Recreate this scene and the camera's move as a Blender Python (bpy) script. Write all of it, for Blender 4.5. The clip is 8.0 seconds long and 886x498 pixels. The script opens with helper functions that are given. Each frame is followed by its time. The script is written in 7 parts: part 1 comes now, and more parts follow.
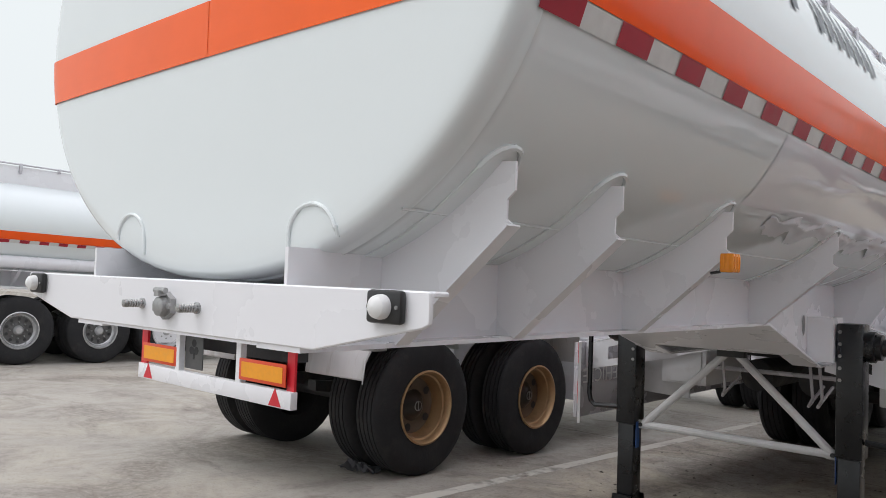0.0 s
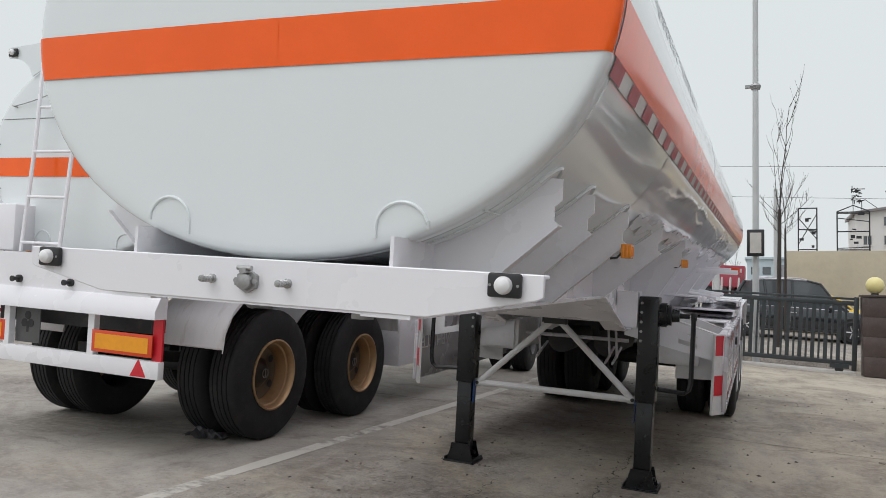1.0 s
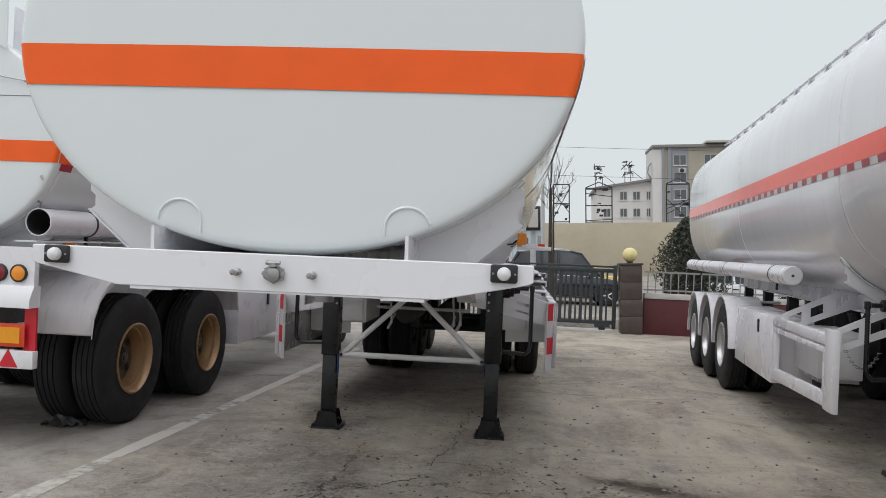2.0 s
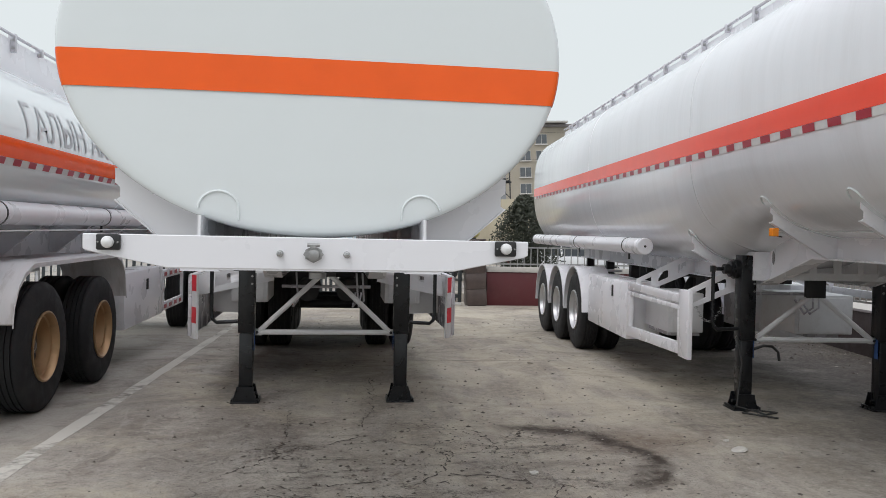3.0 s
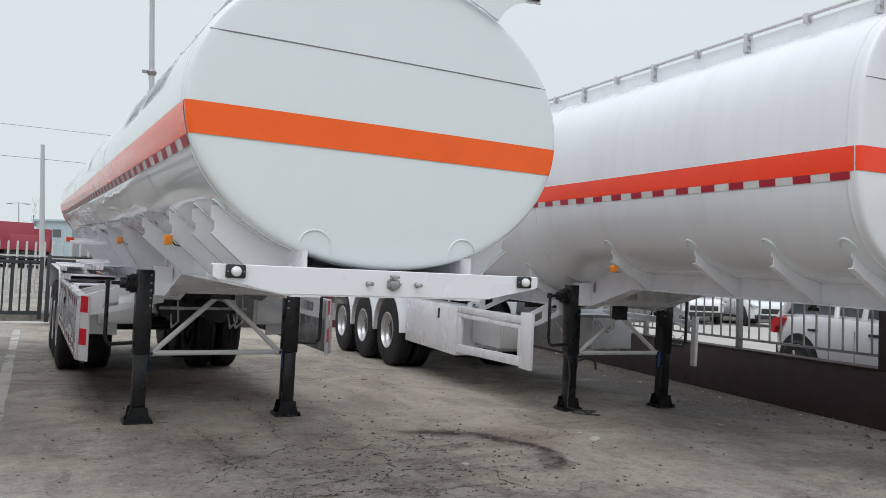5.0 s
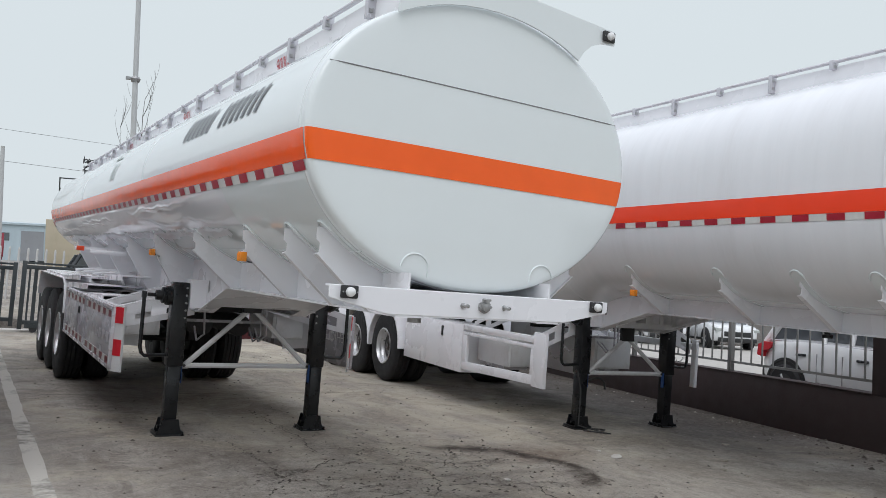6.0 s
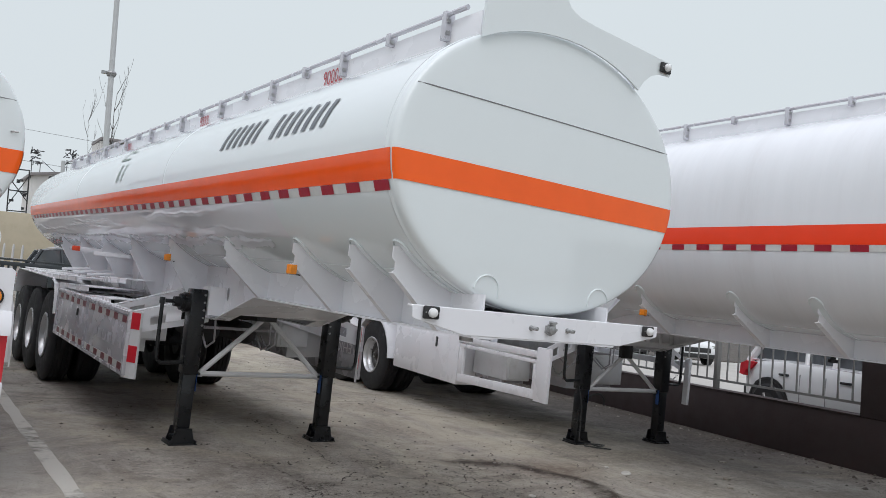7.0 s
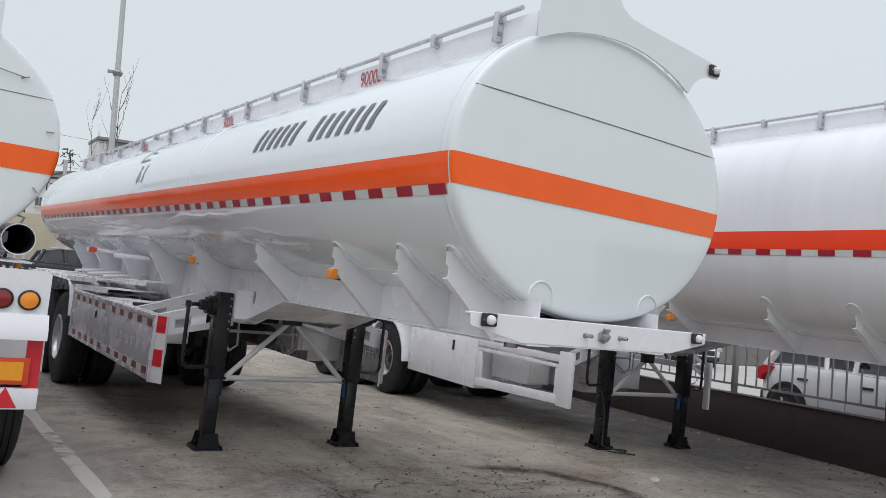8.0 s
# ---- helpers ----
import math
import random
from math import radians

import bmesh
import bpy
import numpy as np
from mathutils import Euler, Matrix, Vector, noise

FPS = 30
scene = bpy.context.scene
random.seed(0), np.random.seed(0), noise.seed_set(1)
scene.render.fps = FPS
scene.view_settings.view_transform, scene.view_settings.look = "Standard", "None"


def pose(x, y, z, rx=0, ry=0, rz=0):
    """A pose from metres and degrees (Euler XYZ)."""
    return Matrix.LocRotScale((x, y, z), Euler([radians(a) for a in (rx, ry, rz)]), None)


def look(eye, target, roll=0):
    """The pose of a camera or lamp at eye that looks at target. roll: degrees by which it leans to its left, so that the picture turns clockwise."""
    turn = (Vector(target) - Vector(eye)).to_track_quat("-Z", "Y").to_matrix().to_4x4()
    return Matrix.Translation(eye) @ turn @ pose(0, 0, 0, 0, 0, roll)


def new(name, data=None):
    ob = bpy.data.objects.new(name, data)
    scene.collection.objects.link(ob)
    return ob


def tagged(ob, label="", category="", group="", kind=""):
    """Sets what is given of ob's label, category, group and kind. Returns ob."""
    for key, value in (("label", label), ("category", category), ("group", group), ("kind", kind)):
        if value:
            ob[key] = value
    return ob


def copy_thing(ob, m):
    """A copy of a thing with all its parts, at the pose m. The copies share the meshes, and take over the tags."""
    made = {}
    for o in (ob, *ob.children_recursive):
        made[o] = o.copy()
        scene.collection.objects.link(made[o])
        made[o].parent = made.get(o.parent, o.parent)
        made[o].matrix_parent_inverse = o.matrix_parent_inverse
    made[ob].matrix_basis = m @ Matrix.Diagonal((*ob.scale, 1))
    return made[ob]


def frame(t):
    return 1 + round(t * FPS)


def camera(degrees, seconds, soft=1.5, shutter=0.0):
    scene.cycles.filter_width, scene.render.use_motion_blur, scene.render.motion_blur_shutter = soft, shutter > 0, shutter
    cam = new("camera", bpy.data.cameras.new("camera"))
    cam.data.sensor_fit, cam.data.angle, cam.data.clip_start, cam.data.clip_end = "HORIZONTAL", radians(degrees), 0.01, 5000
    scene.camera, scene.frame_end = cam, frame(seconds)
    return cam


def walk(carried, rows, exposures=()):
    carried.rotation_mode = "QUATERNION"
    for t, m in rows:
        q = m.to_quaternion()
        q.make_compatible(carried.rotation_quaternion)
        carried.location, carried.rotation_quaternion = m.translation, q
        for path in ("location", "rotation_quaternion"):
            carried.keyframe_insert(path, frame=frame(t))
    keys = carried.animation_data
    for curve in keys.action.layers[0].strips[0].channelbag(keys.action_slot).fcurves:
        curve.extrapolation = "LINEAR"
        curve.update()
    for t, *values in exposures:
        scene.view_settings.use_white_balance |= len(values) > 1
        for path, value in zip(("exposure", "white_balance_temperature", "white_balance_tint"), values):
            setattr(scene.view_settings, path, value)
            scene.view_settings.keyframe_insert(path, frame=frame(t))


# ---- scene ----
cam = camera(59.5, 8.0, soft=0.7)
PATH = [
    (0, (0.288, 0.068, 1.434), (-1.05, 1.55, 1.562), 3.2),
    (0.5, (0.13, -0.447, 1.41), (-0.927, 1.247, 1.522), 3.3),
    (1, (-0.147, -0.857, 1.401), (-0.929, 0.982, 1.495), 3.8),
    (1.5, (-0.432, -1.322, 1.397), (-0.937, 0.612, 1.47), 3.7),
    (2, (-0.733, -1.62, 1.414), (-0.942, 0.368, 1.47), 2.6),
    (2.2, (-0.872, -1.755, 1.417), (-0.959, 0.243, 1.465), 2.2),
    (3.3, (-1.76, -2.39, 1.374), (-1.418, -0.419, 1.381), 1.2),
    (3.5, (-1.942, -2.493, 1.376), (-1.535, -0.535, 1.38), 1.6),
    (4, (-2.359, -2.548, 1.398), (-1.751, -0.643, 1.421), 1.6),
    (4.5, (-2.84, -2.612, 1.41), (-2.033, -0.783, 1.462), 1.5),
    (4.7, (-3.03, -2.63, 1.383), (-2.159, -0.831, 1.452), 1.8),
    (5.8, (-3.972, -2.554, 1.404), (-2.963, -0.832, 1.53), 2.9),
    (6, (-4.082, -2.452, 1.394), (-3.048, -0.745, 1.528), 3.5),
    (6.5, (-4.382, -2.258, 1.41), (-3.293, -0.588, 1.566), 4.5),
    (7, (-4.663, -2.135, 1.427), (-3.528, -0.495, 1.585), 5.2),
    (7.5, (-4.789, -1.972, 1.421), (-3.646, -0.338, 1.577), 5.7),
    (8, (-4.865, -1.886, 1.43), (-3.722, -0.252, 1.591), 5.4),
]
walk(cam, [(t, look(eye, target, roll)) for t, eye, target, roll in PATH],
     exposures=[(0.0, 0.38, 6550, 11), (0.5, 0.28, 6550, 11), (1.0, 0.16, 6550, 10), (2.0, 0.11, 6500, 10), (3.5, 0.28, 6470, 9), (4.5, 0.2, 6360, 8), (6.0, 0.12, 6290, 9), (8.0, 0.1, 6310, 10)])
# world, sun
W = bpy.data.worlds.new("overcast")
scene.world = W
W.use_nodes = True
wn, wl = W.node_tree.nodes, W.node_tree.links
bg = wn["Background"]
sky = wn.new("ShaderNodeTexSky")
sky.sky_type, sky.sun_disc = "NISHITA", False
sky.sun_elevation, sky.sun_rotation = radians(55), radians(200)
hs = wn.new("ShaderNodeHueSaturation")
hs.inputs["Saturation"].default_value = 0.12
hs.inputs["Value"].default_value = 0.12
wl.new(sky.outputs[0], hs.inputs["Color"])
tc = wn.new("ShaderNodeTexCoord")
sx = wn.new("ShaderNodeSeparateXYZ")
wl.new(tc.outputs["Generated"], sx.inputs[0])
ramp = wn.new("ShaderNodeValToRGB")
ramp.color_ramp.elements[0].position, ramp.color_ramp.elements[0].color = 0.0, (0.62, 0.665, 0.68, 1)
ramp.color_ramp.elements[1].position, ramp.color_ramp.elements[1].color = 1.0, (1.22, 1.22, 1.34, 1)
el = ramp.color_ramp.elements.new(0.42)
el.color = (0.685, 0.738, 0.757, 1)
wl.new(sx.outputs["Z"], ramp.inputs[0])
mx = wn.new("ShaderNodeMixRGB")
mx.inputs[0].default_value = 0.9
wl.new(hs.outputs[0], mx.inputs[1])
wl.new(ramp.outputs[0], mx.inputs[2])
wl.new(mx.outputs[0], bg.inputs["Color"])
bg.inputs["Strength"].default_value = 1.0

sun = new("sun", bpy.data.lights.new("sun", "SUN"))
sun.data.energy, sun.data.angle, sun.data.color = 0.85, radians(50), (1.0, 0.98, 0.95)
sun.matrix_world = look((0, 0, 30), (13, 15, 0))

# ---- materials ----


def mat(name, color, rough=0.5, metal=0.0, var=0.08, scale=6.0, bump=0.0, bscale=40.0, coat=0.0, dirt=None, dirt_amt=0.0, stretch=(1, 1, 1), spec=0.5, rand=0.0):
    """A painted or plain surface: colour varied at two scales, roughness varied, fine relief, optional dirt."""
    m = bpy.data.materials.new(name)
    m.use_nodes = True
    n, l = m.node_tree.nodes, m.node_tree.links
    p = n["Principled BSDF"]
    co = n.new("ShaderNodeTexCoord")
    mp = n.new("ShaderNodeMapping")
    mp.inputs["Scale"].default_value = stretch
    l.new(co.outputs["Object"], mp.inputs[0])
    n1, n2 = n.new("ShaderNodeTexNoise"), n.new("ShaderNodeTexNoise")
    n1.inputs["Scale"].default_value, n1.inputs["Detail"].default_value = scale * 0.18, 3
    n2.inputs["Scale"].default_value, n2.inputs["Detail"].default_value = scale, 6
    l.new(mp.outputs[0], n1.inputs["Vector"])
    l.new(mp.outputs[0], n2.inputs["Vector"])
    ad = n.new("ShaderNodeMath")
    ad.operation = "ADD"
    l.new(n1.outputs[0], ad.inputs[0])
    l.new(n2.outputs[0], ad.inputs[1])
    r = n.new("ShaderNodeMapRange")
    r.inputs["From Min"].default_value, r.inputs["From Max"].default_value = 0.6, 1.4
    r.inputs["To Min"].default_value, r.inputs["To Max"].default_value = 1 - var, 1 + var
    l.new(ad.outputs[0], r.inputs[0])
    fac = r.outputs[0]
    if rand:
        oi = n.new("ShaderNodeObjectInfo")
        rr = n.new("ShaderNodeMapRange")
        rr.inputs["To Min"].default_value, rr.inputs["To Max"].default_value = 1 - rand, 1 + rand
        l.new(oi.outputs["Random"], rr.inputs[0])
        mu = n.new("ShaderNodeMath")
        mu.operation = "MULTIPLY"
        l.new(fac, mu.inputs[0])
        l.new(rr.outputs[0], mu.inputs[1])
        fac = mu.outputs[0]
    vm = n.new("ShaderNodeVectorMath")
    vm.operation = "SCALE"
    vm.inputs[0].default_value = color[:3]
    l.new(fac, vm.inputs["Scale"])
    out = vm.outputs[0]
    if dirt:
        n3 = n.new("ShaderNodeTexNoise")
        n3.inputs["Scale"].default_value, n3.inputs["Detail"].default_value, n3.inputs["Roughness"].default_value = scale * 0.5, 8, 0.7
        l.new(mp.outputs[0], n3.inputs["Vector"])
        dr = n.new("ShaderNodeMapRange")
        dr.inputs["From Min"].default_value, dr.inputs["From Max"].default_value = 0.52, 0.75
        dr.inputs["To Max"].default_value = dirt_amt
        l.new(n3.outputs[0], dr.inputs[0])
        mm = n.new("ShaderNodeMixRGB")
        mm.inputs[2].default_value = (*dirt, 1)
        l.new(dr.outputs[0], mm.inputs[0])
        l.new(out, mm.inputs[1])
        out = mm.outputs[0]
    l.new(out, p.inputs["Base Color"])
    rg = n.new("ShaderNodeMapRange")
    rg.inputs["From Min"].default_value, rg.inputs["From Max"].default_value = 0.3, 0.7
    rg.inputs["To Min"].default_value, rg.inputs["To Max"].default_value = max(0.02, rough * 0.8), min(1, rough * 1.2)
    l.new(n2.outputs[0], rg.inputs[0])
    l.new(rg.outputs[0], p.inputs["Roughness"])
    p.inputs["Metallic"].default_value = metal
    p.inputs["Specular IOR Level"].default_value = spec
    p.inputs["Coat Weight"].default_value = coat
    p.inputs["Coat Roughness"].default_value = 0.08
    if bump:
        nb = n.new("ShaderNodeTexNoise")
        nb.inputs["Scale"].default_value, nb.inputs["Detail"].default_value = bscale, 5
        l.new(mp.outputs[0], nb.inputs["Vector"])
        b = n.new("ShaderNodeBump")
        b.inputs["Strength"].default_value, b.inputs["Distance"].default_value = bump, 0.01
        l.new(nb.outputs[0], b.inputs["Height"])
        l.new(b.outputs[0], p.inputs["Normal"])
    return m


TANK = mat("tank_white_paint", (0.765, 0.81, 0.82), 0.07, var=0.02, scale=2.2, bump=0.035, bscale=2.5, coat=0.35, dirt=(0.55, 0.54, 0.52), dirt_amt=0.08, stretch=(1, 0.6, 1))
TANK_STREAKED = mat("tank_white_paint_with_run_marks", (0.78, 0.79, 0.815), 0.15, coat=0.3, var=0.04, scale=2.2, bump=0.10, bscale=5, dirt=(0.48, 0.46, 0.45), dirt_amt=0.22, stretch=(1, 5, 0.6))
FILM = mat("crumpled_film", (0.70, 0.71, 0.75), 0.3, var=0.03, scale=3, bump=0.35, bscale=4.5, stretch=(1.2, 0.35, 2.2), dirt=(0.5, 0.49, 0.48), dirt_amt=0.12)
WHITE = mat("chassis_white_paint", (0.83, 0.828, 0.86), 0.28, var=0.012, scale=2.5, bump=0.03, bscale=30)
TUBE_WHITE = mat("smooth_white_tube_paint", (0.76, 0.755, 0.79), 0.3, var=0.02, scale=3, dirt=(0.5, 0.47, 0.45), dirt_amt=0.12)
WHITE2 = mat("dusty_white_paint", (0.68, 0.68, 0.69), 0.45, var=0.06, scale=9, bump=0.08, bscale=30, dirt=(0.36, 0.32, 0.28), dirt_amt=0.45)
MUDSTREAK = mat("run_marked_white_paint", (0.66, 0.65, 0.66), 0.5, var=0.08, scale=9, bump=0.06, bscale=30, dirt=(0.30, 0.26, 0.23), dirt_amt=0.75, stretch=(2.2, 0.5, 0.35))
WRAP = mat("wrapping_film_white", (0.77, 0.775, 0.81), 0.09, var=0.03, scale=2.2, bump=0.13, bscale=2.6, coat=0.2, stretch=(1.0, 0.5, 1.8), dirt=(0.55, 0.54, 0.54), dirt_amt=0.10)
ORANGE = mat("orange_film", (0.96, 0.130, 0.012), 0.16, var=0.07, scale=5, bump=0.12, bscale=7, spec=0.35)
SIDE_ORANGE = mat("reddish_orange_film", (0.94, 0.108, 0.012), 0.14, var=0.08, scale=5, bump=0.16, bscale=6, spec=0.35)
REDORANGE = mat("red_orange_film", (0.94, 0.065, 0.02), 0.14, var=0.06, scale=5, bump=0.12, bscale=7, spec=0.3)
TAPE_RED = mat("tape_red", (0.36, 0.012, 0.03), 0.35, var=0.15, scale=20)
TAPE_DULL = mat("tape_dull_red", (0.17, 0.025, 0.035), 0.45, var=0.2, scale=20)
TAPE_WHITE = mat("tape_silver", (0.62, 0.62, 0.60), 0.35, var=0.1, scale=25)
RED = mat("signal_red", (0.62, 0.02, 0.035), 0.4, var=0.1, scale=20)
YELLOW = mat("plate_yellow", (0.90, 0.36, 0.015), 0.4, var=0.08, scale=30)
ORED = mat("plate_border_red", (0.72, 0.07, 0.02), 0.4)
AMBER = mat("amber_lens", (0.90, 0.30, 0.02), 0.18, var=0.12, scale=60, coat=0.5)
TAILRED = mat("tail_lens", (0.24, 0.01, 0.01), 0.15, coat=0.5)
CLEAR = mat("clear_lens", (0.33, 0.35, 0.33), 0.12, coat=0.6)
BLACK = mat("black_paint", (0.007, 0.008, 0.010), 0.3, var=0.2, scale=12, bump=0.1, bscale=60, dirt=(0.07, 0.065, 0.06), dirt_amt=0.16)
RUBBER = mat("tyre_rubber", (0.022, 0.022, 0.024), 0.72, var=0.2, scale=10, bump=0.2, bscale=50, dirt=(0.10, 0.09, 0.08), dirt_amt=0.35, spec=0.3)
PLASTIC = mat("black_plastic", (0.02, 0.02, 0.021), 0.45, var=0.15, scale=30)
BRONZE = mat("bronze_rim", (0.40, 0.25, 0.13), 0.38, metal=0.5, var=0.12, scale=14, dirt=(0.12, 0.08, 0.05), dirt_amt=0.5)
HUB_GREASE = mat("oily_hub", (0.035, 0.03, 0.026), 0.35, metal=0.3, var=0.25, scale=14, dirt=(0.10, 0.08, 0.06), dirt_amt=0.4)
BRONZE_DARK = mat("dusty_bronze_disc", (0.15, 0.112, 0.08), 0.6, metal=0.2, var=0.2, scale=14, dirt=(0.05, 0.04, 0.035), dirt_amt=0.6)
SILVER_DARK = mat("dusty_silver_disc", (0.11, 0.11, 0.11), 0.5, metal=0.3, var=0.2, scale=14, dirt=(0.06, 0.055, 0.05), dirt_amt=0.5)
SILVER = mat("silver_rim", (0.56, 0.56, 0.57), 0.32, metal=0.65, var=0.1, scale=14, dirt=(0.25, 0.24, 0.23), dirt_amt=0.25)
STEEL = mat("bare_steel", (0.34, 0.34, 0.34), 0.4, metal=0.8, var=0.2, scale=30, dirt=(0.1, 0.09, 0.08), dirt_amt=0.4)
THREAD = mat("zinc_thread", (0.42, 0.42, 0.42), 0.28, metal=0.85, var=0.3, scale=80, dirt=(0.05, 0.045, 0.04), dirt_amt=0.5)
GUNMETAL = mat("dirty_cast_metal", (0.36, 0.36, 0.36), 0.4, metal=0.5, var=0.35, scale=60, dirt=(0.06, 0.055, 0.05), dirt_amt=0.5)
ALU = mat("brushed_panel", (0.57, 0.56, 0.60), 0.26, metal=0.25, var=0.05, scale=5, bump=0.12, bscale=5, dirt=(0.38, 0.36, 0.35), dirt_amt=0.14)
ALU_PALE = mat("pressed_panel_relief", (0.66, 0.65, 0.69), 0.3, metal=0.2, var=0.05, scale=5)
DARK = mat("dark_running_gear", (0.03, 0.03, 0.032), 0.7, var=0.3, scale=12, bump=0.2, bscale=40, dirt=(0.12, 0.1, 0.08), dirt_amt=0.5)
BLUE = mat("blue_sticker", (0.03, 0.10, 0.32), 0.4, var=0.15, scale=40)
LETTER = mat("lettering_dark", (0.13, 0.14, 0.16), 0.4, var=0.1, scale=20)
LETTER_GREY = mat("lettering_grey", (0.47, 0.48, 0.50), 0.4, var=0.15, scale=20)
LETTER_RED = mat("lettering_red", (0.45, 0.03, 0.05), 0.4)
LETTER_GREEN = mat("lettering_faded_green", (0.22, 0.28, 0.24), 0.4)
SEAM = mat("seam_shadow", (0.25, 0.25, 0.26), 0.6)
BALL = mat("milky_yellow_globe", (0.75, 0.66, 0.30), 0.35, var=0.05, scale=12)
STONE = mat("brown_granite", (0.075, 0.055, 0.05), 0.35, var=0.25, scale=40, dirt=(0.2, 0.17, 0.15), dirt_amt=0.25, rand=0.12)
WALLRED = mat("dark_red_wall_paint", (0.10, 0.018, 0.022), 0.6, var=0.15, scale=5, bump=0.15, bscale=30, dirt=(0.12, 0.07, 0.06), dirt_amt=0.4)
WALLBROWN = mat("dark_brown_wall", (0.050, 0.034, 0.034), 0.7, var=0.2, scale=5, bump=0.2, bscale=25, dirt=(0.05, 0.038, 0.034), dirt_amt=0.4)
PAVE = mat("pale_paving", (0.42, 0.40, 0.37), 0.85, var=0.12, scale=2, bump=0.2, bscale=30, dirt=(0.25, 0.23, 0.2), dirt_amt=0.4)
COPING = mat("coping_cement", (0.50, 0.48, 0.45), 0.8, var=0.15, scale=8, bump=0.2, bscale=40)
FENCE = mat("anthracite_fence", (0.035, 0.042, 0.046), 0.45, var=0.15, scale=10, dirt=(0.15, 0.14, 0.13), dirt_amt=0.25)
RAIL = mat("grey_railing", (0.30, 0.30, 0.29), 0.45, metal=0.4, var=0.12, scale=10)
YWALL = mat("ochre_render", (0.47, 0.415, 0.31), 0.85, var=0.12, scale=1.6, bump=0.15, bscale=12, dirt=(0.30, 0.25, 0.18), dirt_amt=0.5)
BWALL = mat("white_render", (0.68, 0.66, 0.64), 0.85, var=0.07, scale=1.2, bump=0.1, bscale=12, dirt=(0.42, 0.39, 0.36), dirt_amt=0.35)
BGREY = mat("grey_render", (0.30, 0.31, 0.33), 0.8, var=0.1, scale=1.4, dirt=(0.2, 0.19, 0.18), dirt_amt=0.4)
BTAN = mat("tan_render", (0.43, 0.385, 0.315), 0.85, var=0.1, scale=1.4, dirt=(0.3, 0.26, 0.2), dirt_amt=0.4)
ROOF = mat("roof_sheet", (0.24, 0.22, 0.22), 0.6, var=0.15, scale=3)
BLUESHED = mat("pale_blue_sheet", (0.48, 0.57, 0.62), 0.5, var=0.06, scale=2, stretch=(6, 6, 1))
GLASS = mat("window_glass", (0.085, 0.095, 0.105), 0.06, var=0.3, scale=1.0, coat=0.7)
CONC = mat("pole_concrete", (0.48, 0.49, 0.49), 0.6, var=0.1, scale=4)
BARK = mat("bark", (0.05, 0.04, 0.035), 0.9, var=0.3, scale=20, bump=0.4, bscale=40)
LEAF = mat("evergreen_leaf", (0.040, 0.046, 0.028), 0.6, var=0.4, scale=6)
CARBLACK = mat("car_dark_paint", (0.02, 0.023, 0.028), 0.15, coat=0.8, var=0.1, scale=3)
CARWHITE = mat("car_white_paint", (0.74, 0.75, 0.76), 0.2, coat=0.6, var=0.03, scale=3)
CARYELLOW = mat("car_yellow_paint", (0.72, 0.48, 0.05), 0.25, coat=0.5, var=0.05, scale=3)
TRUCKRED = mat("truck_red_paint", (0.34, 0.05, 0.075), 0.4, var=0.1, scale=3)
GREENSHEET = mat("teal_sheet", (0.18, 0.38, 0.36), 0.6, var=0.1, scale=2)
PICKET = mat("pale_barrier", (0.55, 0.54, 0.53), 0.6, var=0.15, scale=4)
SIGNBLACK = mat("sign_black", (0.015, 0.016, 0.018), 0.4)
SIGNWHITE = mat("sign_white", (0.8, 0.8, 0.8), 0.4)
PAPER = mat("litter_pale", (0.50, 0.48, 0.44), 0.8, var=0.2, scale=40)
LITTER = mat("litter_dull", (0.28, 0.25, 0.21), 0.85, var=0.3, scale=40)
RAG = mat("dark_rag", (0.10, 0.10, 0.11), 0.95, var=0.3, scale=30, bump=0.3, bscale=60)
PEBBLE = mat("pebble", (0.105, 0.09, 0.077), 0.9, var=0.4, scale=30)
PEBBLE_PALE = mat("pale_stone", (0.30, 0.275, 0.245), 0.9, var=0.4, scale=30)
WIRE = mat("cable", (0.02, 0.02, 0.02), 0.6)


